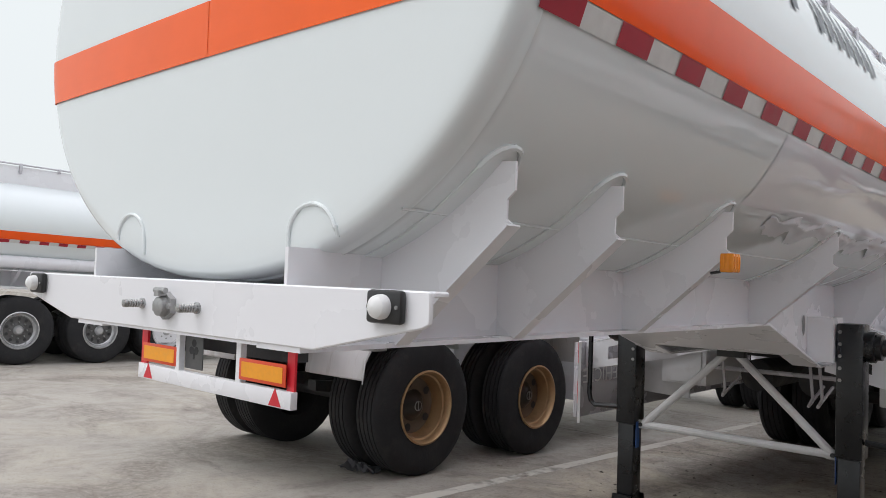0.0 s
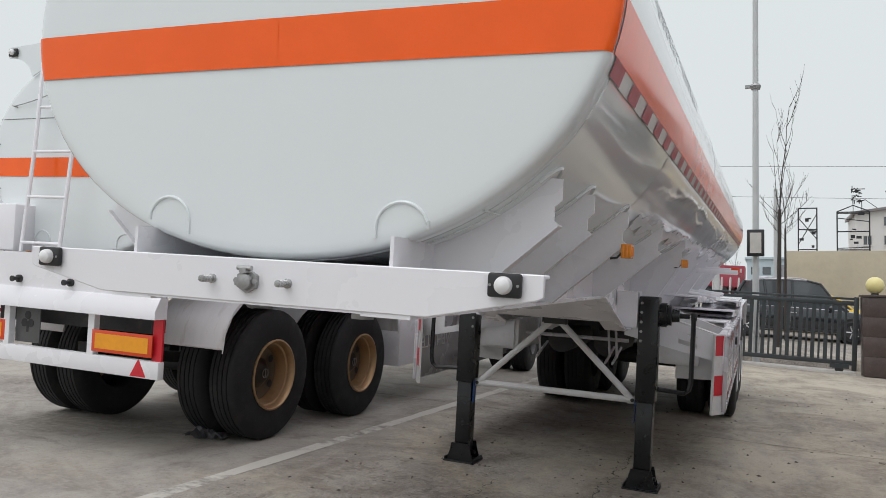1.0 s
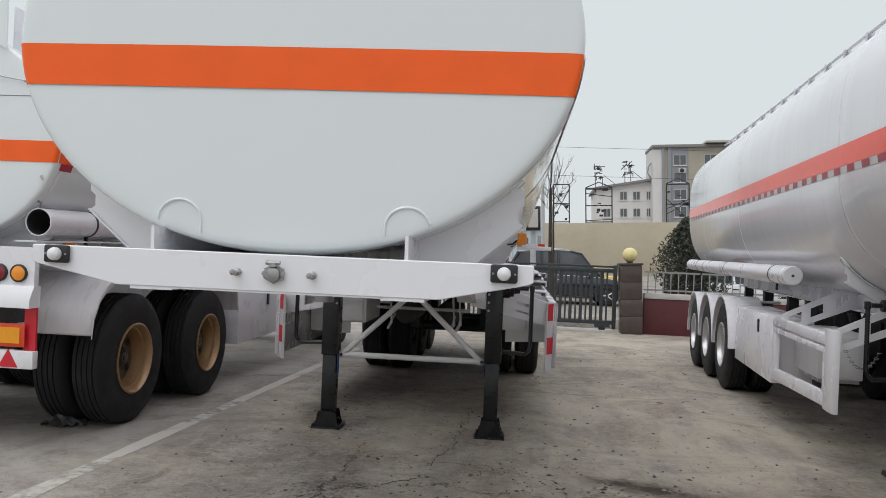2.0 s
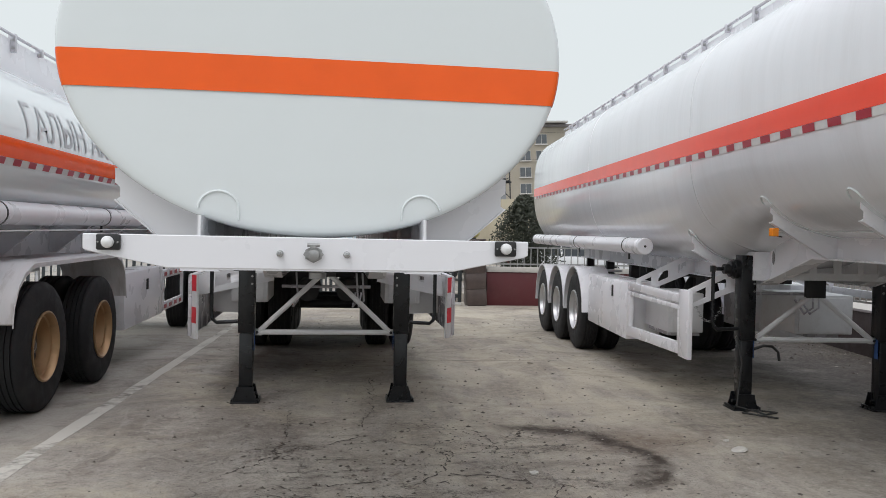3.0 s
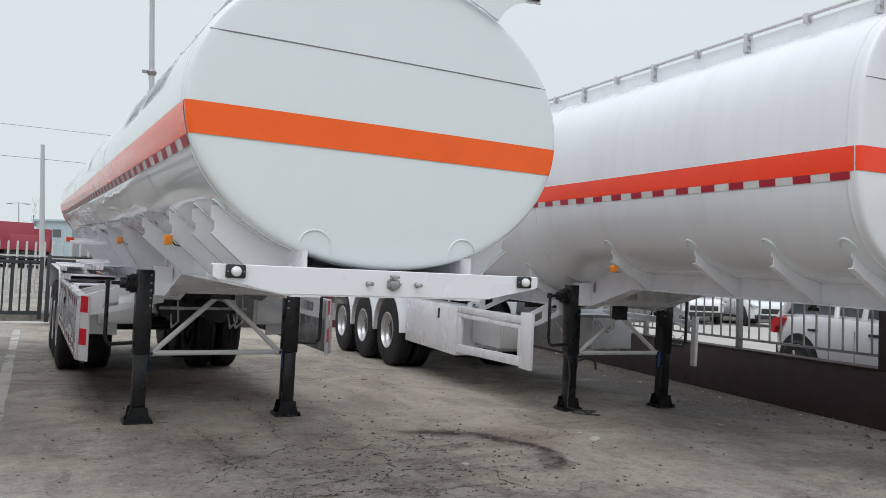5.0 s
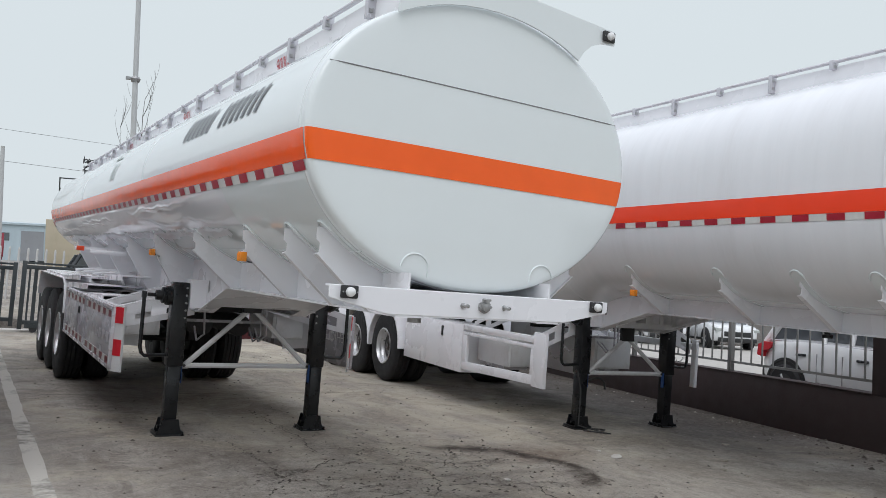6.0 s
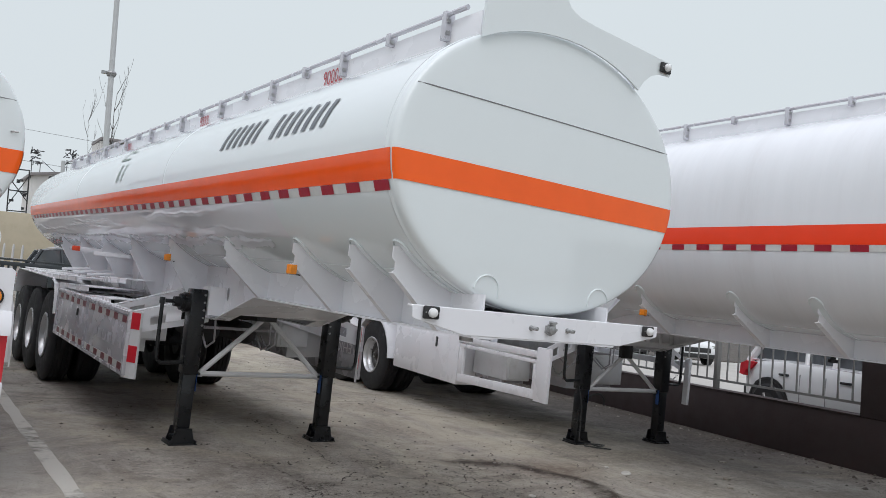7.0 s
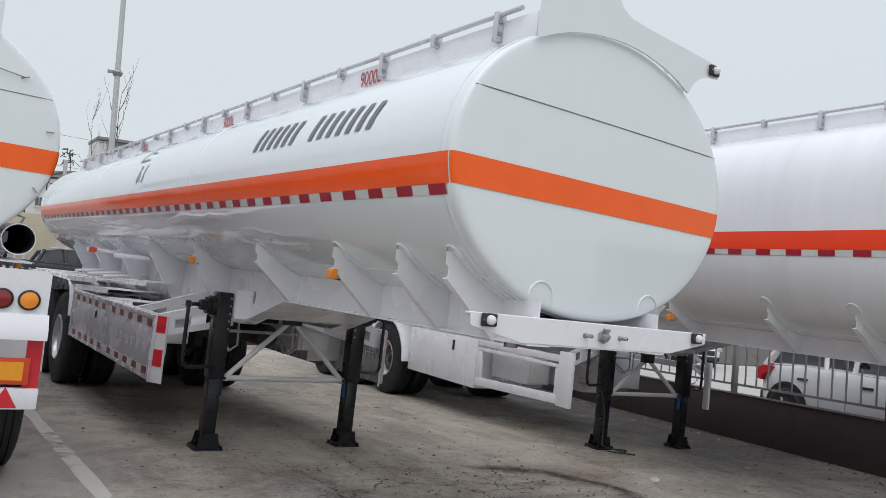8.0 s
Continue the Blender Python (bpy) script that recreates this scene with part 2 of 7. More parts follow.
def ground_material():
    m = bpy.data.materials.new("worn_concrete")
    m.use_nodes = True
    n, l = m.node_tree.nodes, m.node_tree.links
    p = n["Principled BSDF"]
    co = n.new("ShaderNodeTexCoord")

    def noise_at(scale, detail=6, rough=0.6, vec=None, dist=0.0):
        t = n.new("ShaderNodeTexNoise")
        t.inputs["Scale"].default_value, t.inputs["Detail"].default_value, t.inputs["Roughness"].default_value = scale, detail, rough
        t.inputs["Distortion"].default_value = dist
        l.new(vec or co.outputs["Object"], t.inputs["Vector"])
        return t.outputs[0]

    def span(v, a, b, c=0.0, d=1.0):
        r = n.new("ShaderNodeMapRange")
        for k, x in zip(("From Min", "From Max", "To Min", "To Max"), (a, b, c, d)):
            r.inputs[k].default_value = x
        l.new(v, r.inputs[0])
        return r.outputs[0]

    def calc(op, a, b):
        k = n.new("ShaderNodeMath")
        k.operation = op
        for i, v in enumerate((a, b)):
            if isinstance(v, (int, float)):
                k.inputs[i].default_value = v
            else:
                l.new(v, k.inputs[i])
        return k.outputs[0]

    def blend(f, a, b):
        k = n.new("ShaderNodeMixRGB")
        l.new(f, k.inputs[0])
        for i, v in ((1, a), (2, b)):
            if isinstance(v, tuple):
                k.inputs[i].default_value = (*v, 1)
            else:
                l.new(v, k.inputs[i])
        return k.outputs[0]

    sp = n.new("ShaderNodeSeparateXYZ")
    l.new(co.outputs["Object"], sp.inputs[0])
    X, Y = sp.outputs[0], sp.outputs[1]
    # coordinates drawn out along the lanes, for tyre-swept dirt
    mp = n.new("ShaderNodeMapping")
    mp.inputs["Scale"].default_value = (1.0, 0.22, 1.0)
    mp.inputs["Rotation"].default_value = (0, 0, radians(-9))
    l.new(co.outputs["Object"], mp.inputs[0])
    lane = mp.outputs[0]

    def between(v, a, b, soft):
        return calc("MULTIPLY", span(v, a - soft, a + soft), span(v, b + soft, b - soft))

    base = blend(span(noise_at(0.35, 5), 0.35, 0.68), (0.245, 0.218, 0.189), (0.377, 0.350, 0.312))
    base = blend(span(noise_at(1.6, 7, 0.65, lane), 0.42, 0.68, 0, 0.75), base, (0.449, 0.417, 0.366))
    base = blend(span(noise_at(2.6, 9, 0.72, lane, 0.4), 0.52, 0.72, 0, 0.75), base, (0.113, 0.096, 0.087))
    base = blend(span(noise_at(0.9, 9, 0.72, dist=0.6), 0.52, 0.72, 0, 0.7), base, (0.120, 0.102, 0.093))
    base = blend(span(noise_at(6, 8, 0.75), 0.50, 0.70, 0, 0.5), base, (0.132, 0.114, 0.108))
    base = blend(span(noise_at(9, 8, 0.75, dist=0.5), 0.54, 0.70, 0, 0.55), base, (0.516, 0.479, 0.423))
    base = blend(span(noise_at(55, 3, 0.7), 0.53, 0.68, 0, 0.6), base, (0.113, 0.102, 0.097))
    base = blend(span(noise_at(120, 2, 0.6), 0.6, 0.72, 0, 0.5), base, (0.538, 0.513, 0.490))
    base = blend(span(noise_at(27, 9, 0.82), 0.545, 0.60, 0, 0.6), base, (0.098, 0.084, 0.077))
    base = blend(span(noise_at(21, 9, 0.82, dist=0.4), 0.57, 0.62, 0, 0.6), base, (0.479, 0.438, 0.403))
    # ragged worn patches with crisp edges
    base = blend(span(noise_at(2.1, 10, 0.74, dist=0.9), 0.555, 0.60, 0, 0.5), base, (0.118, 0.099, 0.086))
    base = blend(span(noise_at(4.3, 10, 0.75, lane, 0.6), 0.56, 0.60, 0, 0.5), base, (0.396, 0.361, 0.330))
    base = blend(span(noise_at(11, 10, 0.78), 0.56, 0.60, 0, 0.55), base, (0.102, 0.086, 0.078))
    # dry silt patches
    silt = span(noise_at(0.55, 7, 0.68, dist=1.0), 0.49, 0.60, 0, 0.75)
    silt = calc("MULTIPLY", silt, span(noise_at(12, 6, 0.7), 0.35, 0.6, 0.3, 1.0))
    base = blend(silt, base, (0.467, 0.420, 0.330))
    base = blend(calc("MULTIPLY", between(Y, 13.0, 19.2, 1.2), span(noise_at(1.3, 9, 0.72), 0.42, 0.6, 0, 0.6)), base, (0.431, 0.371, 0.288))
    # pale dust along the lane between the trailers
    dust = calc("MULTIPLY", calc("MULTIPLY", between(X, -1.3, 2.2, 0.9), between(Y, 2.6, 19.0, 1.5)), span(noise_at(1.9, 9, 0.72, lane, 0.5), 0.36, 0.56, 0.1, 0.78))
    base = blend(dust, base, (0.468, 0.424, 0.333))
    # the paler, greyer slabs on the far side of the painted line
    pale = calc("MULTIPLY", span(calc("ADD", X, calc("MULTIPLY", noise_at(1.5, 6, 0.7), 0.5)), -2.9, -3.6), span(noise_at(2.2, 8, 0.72), 0.3, 0.65, 0.35, 0.8))
    base = blend(pale, base, (0.405, 0.385, 0.345))
    # brown grime trodden into the lane, and small chips
    grime = calc("MULTIPLY", span(noise_at(0.8, 8, 0.7, dist=0.8), 0.46, 0.60, 0, 0.6), span(noise_at(17, 8, 0.8), 0.34, 0.56))
    base = blend(grime, base, (0.128, 0.104, 0.086))
    base = blend(span(noise_at(70, 4, 0.75), 0.60, 0.64, 0, 0.75), base, (0.075, 0.062, 0.052))
    base = blend(span(noise_at(48, 5, 0.8), 0.615, 0.66, 0, 0.6), base, (0.52, 0.49, 0.43))
    # the broken part of the slab: a net of ragged cracks that fades in and out
    wv = n.new("ShaderNodeTexNoise")
    wv.inputs["Scale"].default_value, wv.inputs["Detail"].default_value, wv.inputs["Roughness"].default_value = 2.0, 8, 0.75
    l.new(co.outputs["Object"], wv.inputs["Vector"])
    sc = n.new("ShaderNodeVectorMath")
    sc.operation = "MULTIPLY_ADD"
    sc.inputs[1].default_value = (0.718, 0.740, 0.000)
    l.new(wv.outputs["Color"], sc.inputs[0])
    flat = n.new("ShaderNodeMapping")
    flat.inputs["Scale"].default_value = (0.6, 1.25, 1.0)
    l.new(co.outputs["Object"], flat.inputs[0])
    l.new(flat.outputs[0], sc.inputs[2])

    def net(scale, wide):
        v = n.new("ShaderNodeTexVoronoi")
        v.feature = "DISTANCE_TO_EDGE"
        v.inputs["Scale"].default_value = scale
        l.new(sc.outputs[0], v.inputs["Vector"])
        return span(calc("SUBTRACT", v.outputs["Distance"], calc("MULTIPLY", span(noise_at(7, 5, 0.7), 0.3, 0.75), wide)), 0.010, -0.006)

    broken = calc("MULTIPLY", calc("MULTIPLY", between(X, -2.3, 0.55, 0.5), between(Y, 0.9, 4.1, 0.5)), span(noise_at(1.1, 5, 0.6), 0.32, 0.45))
    crk = calc("MAXIMUM", calc("MULTIPLY", net(1.5, 0.022), span(noise_at(1.9, 5, 0.7), 0.46, 0.54)), calc("MULTIPLY", net(3.4, 0.03), span(noise_at(1.4, 6, 0.7), 0.53, 0.60)))
    crk = calc("MULTIPLY", calc("MULTIPLY", crk, broken), span(noise_at(24, 6, 0.8), 0.38, 0.52))
    thin = calc("MULTIPLY", calc("MULTIPLY", net(0.33, 0.006), span(noise_at(0.8, 4), 0.45, 0.55)), 0.5)
    crk = calc("MAXIMUM", crk, thin)
    crumbs = calc("MULTIPLY", calc("MULTIPLY", net(1.5, 0.16), broken), calc("MULTIPLY", span(noise_at(30, 5, 0.8), 0.50, 0.58), span(noise_at(3.0, 5, 0.7), 0.46, 0.58)))
    crk = calc("MAXIMUM", crk, crumbs)
    halo = calc("MULTIPLY", broken, span(noise_at(3.3, 8, 0.75), 0.46, 0.66, 0, 0.3))
    base = blend(halo, base, (0.125, 0.108, 0.098))
    base = blend(calc("MULTIPLY", crk, 0.7), base, (0.040, 0.032, 0.027))
    # rust-brown stain beside it
    ex, ey = calc("SUBTRACT", X, 0.75), calc("SUBTRACT", Y, 3.45)
    spot = calc("SQRT", calc("ADD", calc("MULTIPLY", ex, ex), calc("MULTIPLY", calc("MULTIPLY", ey, ey), 1.6)), 0)
    stain = calc("MULTIPLY", span(calc("ADD", spot, calc("MULTIPLY", calc("SUBTRACT", noise_at(2.4, 7, 0.7), 0.5), 1.3)), 0.75, 0.15), span(noise_at(14, 7, 0.75), 0.33, 0.6, 0.2, 0.75))
    base = blend(stain, base, (0.150, 0.105, 0.075))
    # an oil smear swept in an arc
    dx, dy = calc("SUBTRACT", X, -0.12), calc("MULTIPLY", calc("SUBTRACT", Y, 3.0), 0.82)
    wob = calc("MULTIPLY", calc("SUBTRACT", noise_at(2.6, 6, 0.65), 0.5), 0.5)
    rad = calc("ADD", calc("SQRT", calc("ADD", calc("MULTIPLY", dx, dx), calc("MULTIPLY", dy, dy)), 0), wob)
    ring = span(calc("ABSOLUTE", calc("SUBTRACT", rad, 0.72), 0), 0.15, 0.03)
    side = span(calc("ADD", dx, calc("MULTIPLY", dy, 0.35)), 0.0, 0.35)
    smear = calc("MULTIPLY", calc("MULTIPLY", ring, side), span(noise_at(3.5, 7, 0.7), 0.25, 0.5))
    base = blend(calc("MULTIPLY", smear, 0.95), base, (0.040, 0.028, 0.020))
    # dark silt along the boundary wall, widened and darkened to paint in trailer shade
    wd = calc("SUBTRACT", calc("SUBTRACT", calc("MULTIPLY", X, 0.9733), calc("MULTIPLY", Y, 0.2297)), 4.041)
    silt_shade = calc("MULTIPLY", span(calc("ADD", wd, calc("MULTIPLY", calc("SUBTRACT", noise_at(1.7, 7, 0.7), 0.5), 2.6)), -3.3, -1.25), span(noise_at(16, 7, 0.75), 0.33, 0.56, 0.6, 0.97))
    silt_shade = calc("MULTIPLY", silt_shade, span(calc("ADD", Y, noise_at(1.1, 6, 0.7)), 2.5, 4.3))
    base = blend(silt_shade, base, (0.046, 0.037, 0.031))
    l.new(base, p.inputs["Base Color"])
    l.new(span(noise_at(1.2, 5), 0.3, 0.7, 0.66, 0.92), p.inputs["Roughness"])
    p.inputs["Specular IOR Level"].default_value = 0.3
    b = n.new("ShaderNodeBump")
    b.inputs["Strength"].default_value, b.inputs["Distance"].default_value = 0.55, 0.018
    hgt = calc("ADD", calc("MULTIPLY", noise_at(38, 6, 0.7), 0.5), noise_at(4, 8, 0.65))
    l.new(calc("SUBTRACT", hgt, calc("MULTIPLY", crk, 0.9)), b.inputs["Height"])
    l.new(b.outputs[0], p.inputs["Normal"])
    return m


def worn_paint_material():
    m = bpy.data.materials.new("worn_line_paint")
    m.use_nodes = True
    n, l = m.node_tree.nodes, m.node_tree.links
    p = n["Principled BSDF"]
    co = n.new("ShaderNodeTexCoord")
    a, c = n.new("ShaderNodeTexNoise"), n.new("ShaderNodeTexNoise")
    a.inputs["Scale"].default_value, a.inputs["Detail"].default_value, a.inputs["Roughness"].default_value = 9, 8, 0.75
    c.inputs["Scale"].default_value, c.inputs["Detail"].default_value = 1.5, 4
    l.new(co.outputs["Object"], a.inputs["Vector"])
    l.new(co.outputs["Object"], c.inputs["Vector"])
    k = n.new("ShaderNodeMath")
    k.operation = "ADD"
    l.new(a.outputs[0], k.inputs[0])
    l.new(c.outputs[0], k.inputs[1])
    r = n.new("ShaderNodeMapRange")
    r.inputs["From Min"].default_value, r.inputs["From Max"].default_value = 0.74, 1.02
    r.inputs["To Min"].default_value, r.inputs["To Max"].default_value = 0.3, 0.95
    l.new(k.outputs[0], r.inputs[0])
    l.new(r.outputs[0], p.inputs["Alpha"])
    p.inputs["Base Color"].default_value = (0.54, 0.52, 0.47, 1)
    p.inputs["Roughness"].default_value = 0.8
    return m


GROUND = ground_material()
LINE = worn_paint_material()
CRACK = mat("crack_dirt", (0.072, 0.060, 0.050), 0.95, var=0.3, scale=20)

# ---- mesh helpers ----


def thing(name, m, label, category, group="", kind=""):
    e = new(name)
    e.matrix_basis = m
    return tagged(e, label, category, group, kind)


def part(name, bm, material, parent, label="", at=None, sharp=35):
    me = bpy.data.meshes.new(name)
    bmesh.ops.recalc_face_normals(bm, faces=bm.faces)
    bm.to_mesh(me)
    bm.free()
    for f in me.polygons:
        f.use_smooth = True
    me.set_sharp_from_angle(angle=radians(sharp))
    me.materials.append(material)
    ob = new(name, me)
    ob.parent = parent
    if at is not None:
        ob.matrix_basis = at
    return tagged(ob, label)


def again(ob, m, parent=None):
    """Another part on the same mesh, with its sub-parts."""
    c = copy_thing(ob, m)
    if parent is not None:
        c.parent = parent
    return c


def B():
    return bmesh.new()


def box(bm, x0, x1, y0, y1, z0, z1, bevel=0.0):
    vs = [bm.verts.new((x, y, z)) for x in (x0, x1) for y in (y0, y1) for z in (z0, z1)]
    fs = [bm.faces.new([vs[i] for i in q]) for q in ((0, 1, 3, 2), (4, 6, 7, 5), (0, 4, 5, 1), (2, 3, 7, 6), (0, 2, 6, 4), (1, 5, 7, 3))]
    if bevel:
        es = list({e for f in fs for e in f.edges})
        bmesh.ops.bevel(bm, geom=es, offset=bevel, segments=2, profile=0.5, affect="EDGES")
    return bm


def prism(bm, pts, axis, a, b):
    """A plate: the outline pts in the plane square to the axis, from a to b along it."""
    def place(u, v, w):
        return {"x": (w, u, v), "y": (u, w, v), "z": (u, v, w)}[axis]
    lo = [bm.verts.new(place(u, v, a)) for u, v in pts]
    hi = [bm.verts.new(place(u, v, b)) for u, v in pts]
    bm.faces.new(lo)
    bm.faces.new(hi[::-1])
    for i in range(len(pts)):
        j = (i + 1) % len(pts)
        bm.faces.new((lo[i], lo[j], hi[j], hi[i]))
    return bm


def tube(bm, path, r, seg=10, r1=None):
    """A round bar swept along a path, capped."""
    path = [Vector(p) for p in path]
    rings = []
    up = Vector((0, 0, 1))
    for i, p in enumerate(path):
        d = (path[min(i + 1, len(path) - 1)] - path[max(i - 1, 0)]).normalized()
        if abs(d.dot(up)) > 0.95:
            up = Vector((1, 0, 0)) if abs(d.x) < 0.9 else Vector((0, 1, 0))
        u = d.cross(up).normalized()
        v = u.cross(d).normalized()
        up = v
        rr = r if r1 is None else r + (r1 - r) * i / (len(path) - 1)
        rings.append([bm.verts.new(p + rr * (math.cos(2 * math.pi * k / seg) * u + math.sin(2 * math.pi * k / seg) * v)) for k in range(seg)])
    for a, b in zip(rings, rings[1:]):
        for k in range(seg):
            bm.faces.new((a[k], a[(k + 1) % seg], b[(k + 1) % seg], b[k]))
    bm.faces.new(rings[0][::-1])
    bm.faces.new(rings[-1])
    return bm


def lathe(bm, prof, axis="x", centre=(0, 0, 0), seg=32, close=False):
    """Turned from (radius, along) pairs about an axis through centre."""
    c = Vector(centre)
    rings = []
    for r, a in prof:
        ring = []
        for k in range(seg):
            t = 2 * math.pi * k / seg
            u, v = r * math.cos(t), r * math.sin(t)
            ring.append(bm.verts.new(c + Vector({"x": (a, u, v), "y": (u, a, v), "z": (u, v, a)}[axis])))
        rings.append(ring)
    pairs = list(zip(rings, rings[1:])) + ([(rings[-1], rings[0])] if close else [])
    for a, b in pairs:
        for k in range(seg):
            bm.faces.new((a[k], a[(k + 1) % seg], b[(k + 1) % seg], b[k]))
    if not close:
        bm.faces.new(rings[0])
        bm.faces.new(rings[-1])
    return bm


def holed_plate(bm, p0, p1, h0, h1, normal, thick, holes):
    """An upright plate from p0 to p1 (its top edge), h0 and h1 deep at the ends, with rectangular holes (s0, s1, t0, t1)."""
    p0, p1, nv = Vector(p0), Vector(p1), Vector(normal) * thick * 0.5
    ss = sorted({0.0, 1.0, *[s for h in holes for s in h[:2]]})
    tt = sorted({0.0, 1.0, *[t for h in holes for t in h[2:]]})

    def pt(s, t, k):
        return p0.lerp(p1, s) - Vector((0, 0, (h0 + (h1 - h0) * s) * t)) + k * nv
    for a, b in zip(ss, ss[1:]):
        for c, d in zip(tt, tt[1:]):
            ms, mt = (a + b) / 2, (c + d) / 2
            if any(h[0] < ms < h[1] and h[2] < mt < h[3] for h in holes):
                continue
            q = [[bm.verts.new(pt(s, t, k)) for s, t in ((a, c), (b, c), (b, d), (a, d))] for k in (-1, 1)]
            bm.faces.new(q[0])
            bm.faces.new(q[1][::-1])
            for i in range(4):
                j = (i + 1) % 4
                bm.faces.new((q[0][i], q[0][j], q[1][j], q[1][i]))
    bmesh.ops.remove_doubles(bm, verts=bm.verts, dist=1e-5)
    return bm


def text_mesh(words, size, align="CENTER"):
    cu = bpy.data.curves.new("words", "FONT")
    cu.body, cu.size, cu.align_x = words, size, align
    ob = bpy.data.objects.new("words", cu)
    scene.collection.objects.link(ob)
    me = bpy.data.meshes.new_from_object(ob.evaluated_get(bpy.context.evaluated_depsgraph_get()))
    bpy.data.objects.remove(ob)
    bm = bmesh.new()
    bm.from_mesh(me)
    bpy.data.meshes.remove(me)
    return bm

# ---- tank shells ----


class Tank:
    """An oval tank along y: half width, half height, middle height, length; squarer below than above; grow widens it towards its far end."""

    def __init__(self, a, b, zc, length, grow=0.0, step=None, back=0.0, full=(2.05, 2.0)):
        self.cap = tuple((s, y + back) for s, y in self.CAP)
        self.back = back
        self.full = full
        self.a, self.b, self.zc, self.length, self.grow, self.step = a, b, zc, length, grow, step

    def along(self, y):
        """0 on the slim front part, 1 on the deep rear part of a stepped tank."""
        if not self.step:
            return 0.0
        t = min(max((y - self.step[0]) / (self.step[1] - self.step[0]), 0), 1)
        return t * t * (3 - 2 * t)

    def deep(self, y):
        """Half height below the middle, and the section's exponents below and above."""
        t = self.along(y)
        return self.b + (self.step[2] * t if self.step else 0), self.full[0] + 0.1 * t, self.full[1] + 0.15 * t

    def half(self, y):
        return self.a + self.grow * min(max(y / self.length, 0), 1)

    def side(self, z, y=0.0):
        bl, nl, nu = self.deep(y)
        d = (z - self.zc) / (self.b if z > self.zc else bl)
        n = nu if d > 0 else nl
        return self.half(y) * max(0.0, 1 - abs(d) ** n) ** (1 / n)

    def low(self, x, y=0.0):
        bl, nl, nu = self.deep(y)
        return self.zc - bl * max(0.0, 1 - abs(x / self.half(y)) ** nl) ** (1 / nl)

    def high(self, x, y=0.0):
        nu = self.deep(y)[2]
        return self.zc + self.b * max(0.0, 1 - abs(x / self.half(y)) ** nu) ** (1 / nu)

    def ring(self, y, s=1.0, seg=96):
        out = []
        bl, nl, nu = self.deep(y)
        for k in range(seg):
            t = 2 * math.pi * k / seg
            c, q = math.cos(t), math.sin(t)
            n = nu if q > 0 else nl
            out.append((math.copysign(abs(c) ** (2 / n), c) * self.half(y) * s, y, self.zc + math.copysign(abs(q) ** (2 / n), q) * (self.b if q > 0 else bl) * s))
        return out

    CAP = ((0.0, -0.03), (0.3, -0.029), (0.55, -0.026), (0.75, -0.022), (0.88, -0.0185), (0.945, -0.0165), (0.972, -0.0145), (0.985, -0.0105), (0.993, -0.004), (0.998, 0.007), (1.0, 0.022))

    def reach(self, x, z):
        d = (z - self.zc) / self.b
        n = self.full[1] if d > 0 else self.full[0]
        return (abs(x / self.a) ** n + abs(d) ** n) ** (1 / n)

    def cap_y(self, x, z):
        s = min(self.reach(x, z), 1.0)
        for (s0, y0), (s1, y1) in zip(self.cap, self.cap[1:]):
            if s <= s1:
                return y0 + (y1 - y0) * (s - s0) / (s1 - s0)
        return self.cap[-1][1]

    def shell(self):
        bm = B()
        rows = []
        length = self.length
        spots = [(s, y) for s, y in self.cap[1:]]
        y = 0.09
        seams = [0.07 + self.back, 4.05, 8.1]
        for y in seams:
            if y < length - 0.3:
                spots += [(1.0, y - 0.03), (1.0, y - 0.008), (1.003, y - 0.004), (1.003, y + 0.004), (1.0, y + 0.008), (1.0, y + 0.03)]
        if self.step:
            spots += [(1.0, self.step[0] + (self.step[1] - self.step[0]) * i / 20) for i in range(21)]
            n = len(self.cap) - 1
            spots = spots[:n] + sorted(spots[n:], key=lambda q: q[1])
        spots += [(s, length - d) for s, d in reversed(self.CAP[1:])]
        for s, y in spots:
            rows.append([bm.verts.new(p) for p in self.ring(y, s)])
        for r0, r1 in zip(rows, rows[1:]):
            for k in range(96):
                bm.faces.new((r0[k], r0[(k + 1) % 96], r1[(k + 1) % 96], r1[k]))
        for r0, yy in ((rows[0], self.cap[0][1]), (rows[-1], length - self.CAP[0][1])):
            c = bm.verts.new((0, yy, self.zc))
            for k in range(96):
                bm.faces.new((r0[k], r0[(k + 1) % 96], c))
        return bm

    def band(self, bm, sign, y0, y1, z0, z1, off=0.004, ny=None, nz=4, lift=0.0):
        """A strip laid on the side, from y0 to y1 and z0 to z1."""
        ny = ny or max(2, int((y1 - y0) / 0.12))
        grid = []
        for i in range(ny + 1):
            y = y0 + (y1 - y0) * i / ny
            row = []
            for j in range(nz + 1):
                z = z0 + (z1 - z0) * j / nz
                row.append(bm.verts.new((sign * (self.side(z, y) + off), y, z)))
            grid.append(row)
        for r0, r1 in zip(grid, grid[1:]):
            for j in range(nz):
                bm.faces.new((r0[j], r0[j + 1], r1[j + 1], r1[j]))
        return bm

    def front_band(self, bm, z0, z1, off=0.004, far=False, nx=72, nz=4, u0=-1.0, u1=1.0):
        grid = []
        for i in range(nx + 1):
            row = []
            for j in range(nz + 1):
                z = z0 + (z1 - z0) * j / nz
                t = u0 + (u1 - u0) * i / nx
                t = math.copysign(1 - (1 - abs(t)) ** 2.2, t) * 0.9995
                x = self.side(z) * t
                y = self.cap_y(x, z) - off
                if far:
                    y = self.length - y
                    x *= self.half(self.length) / self.a
                row.append(bm.verts.new((x, y, z)))
            grid.append(row)
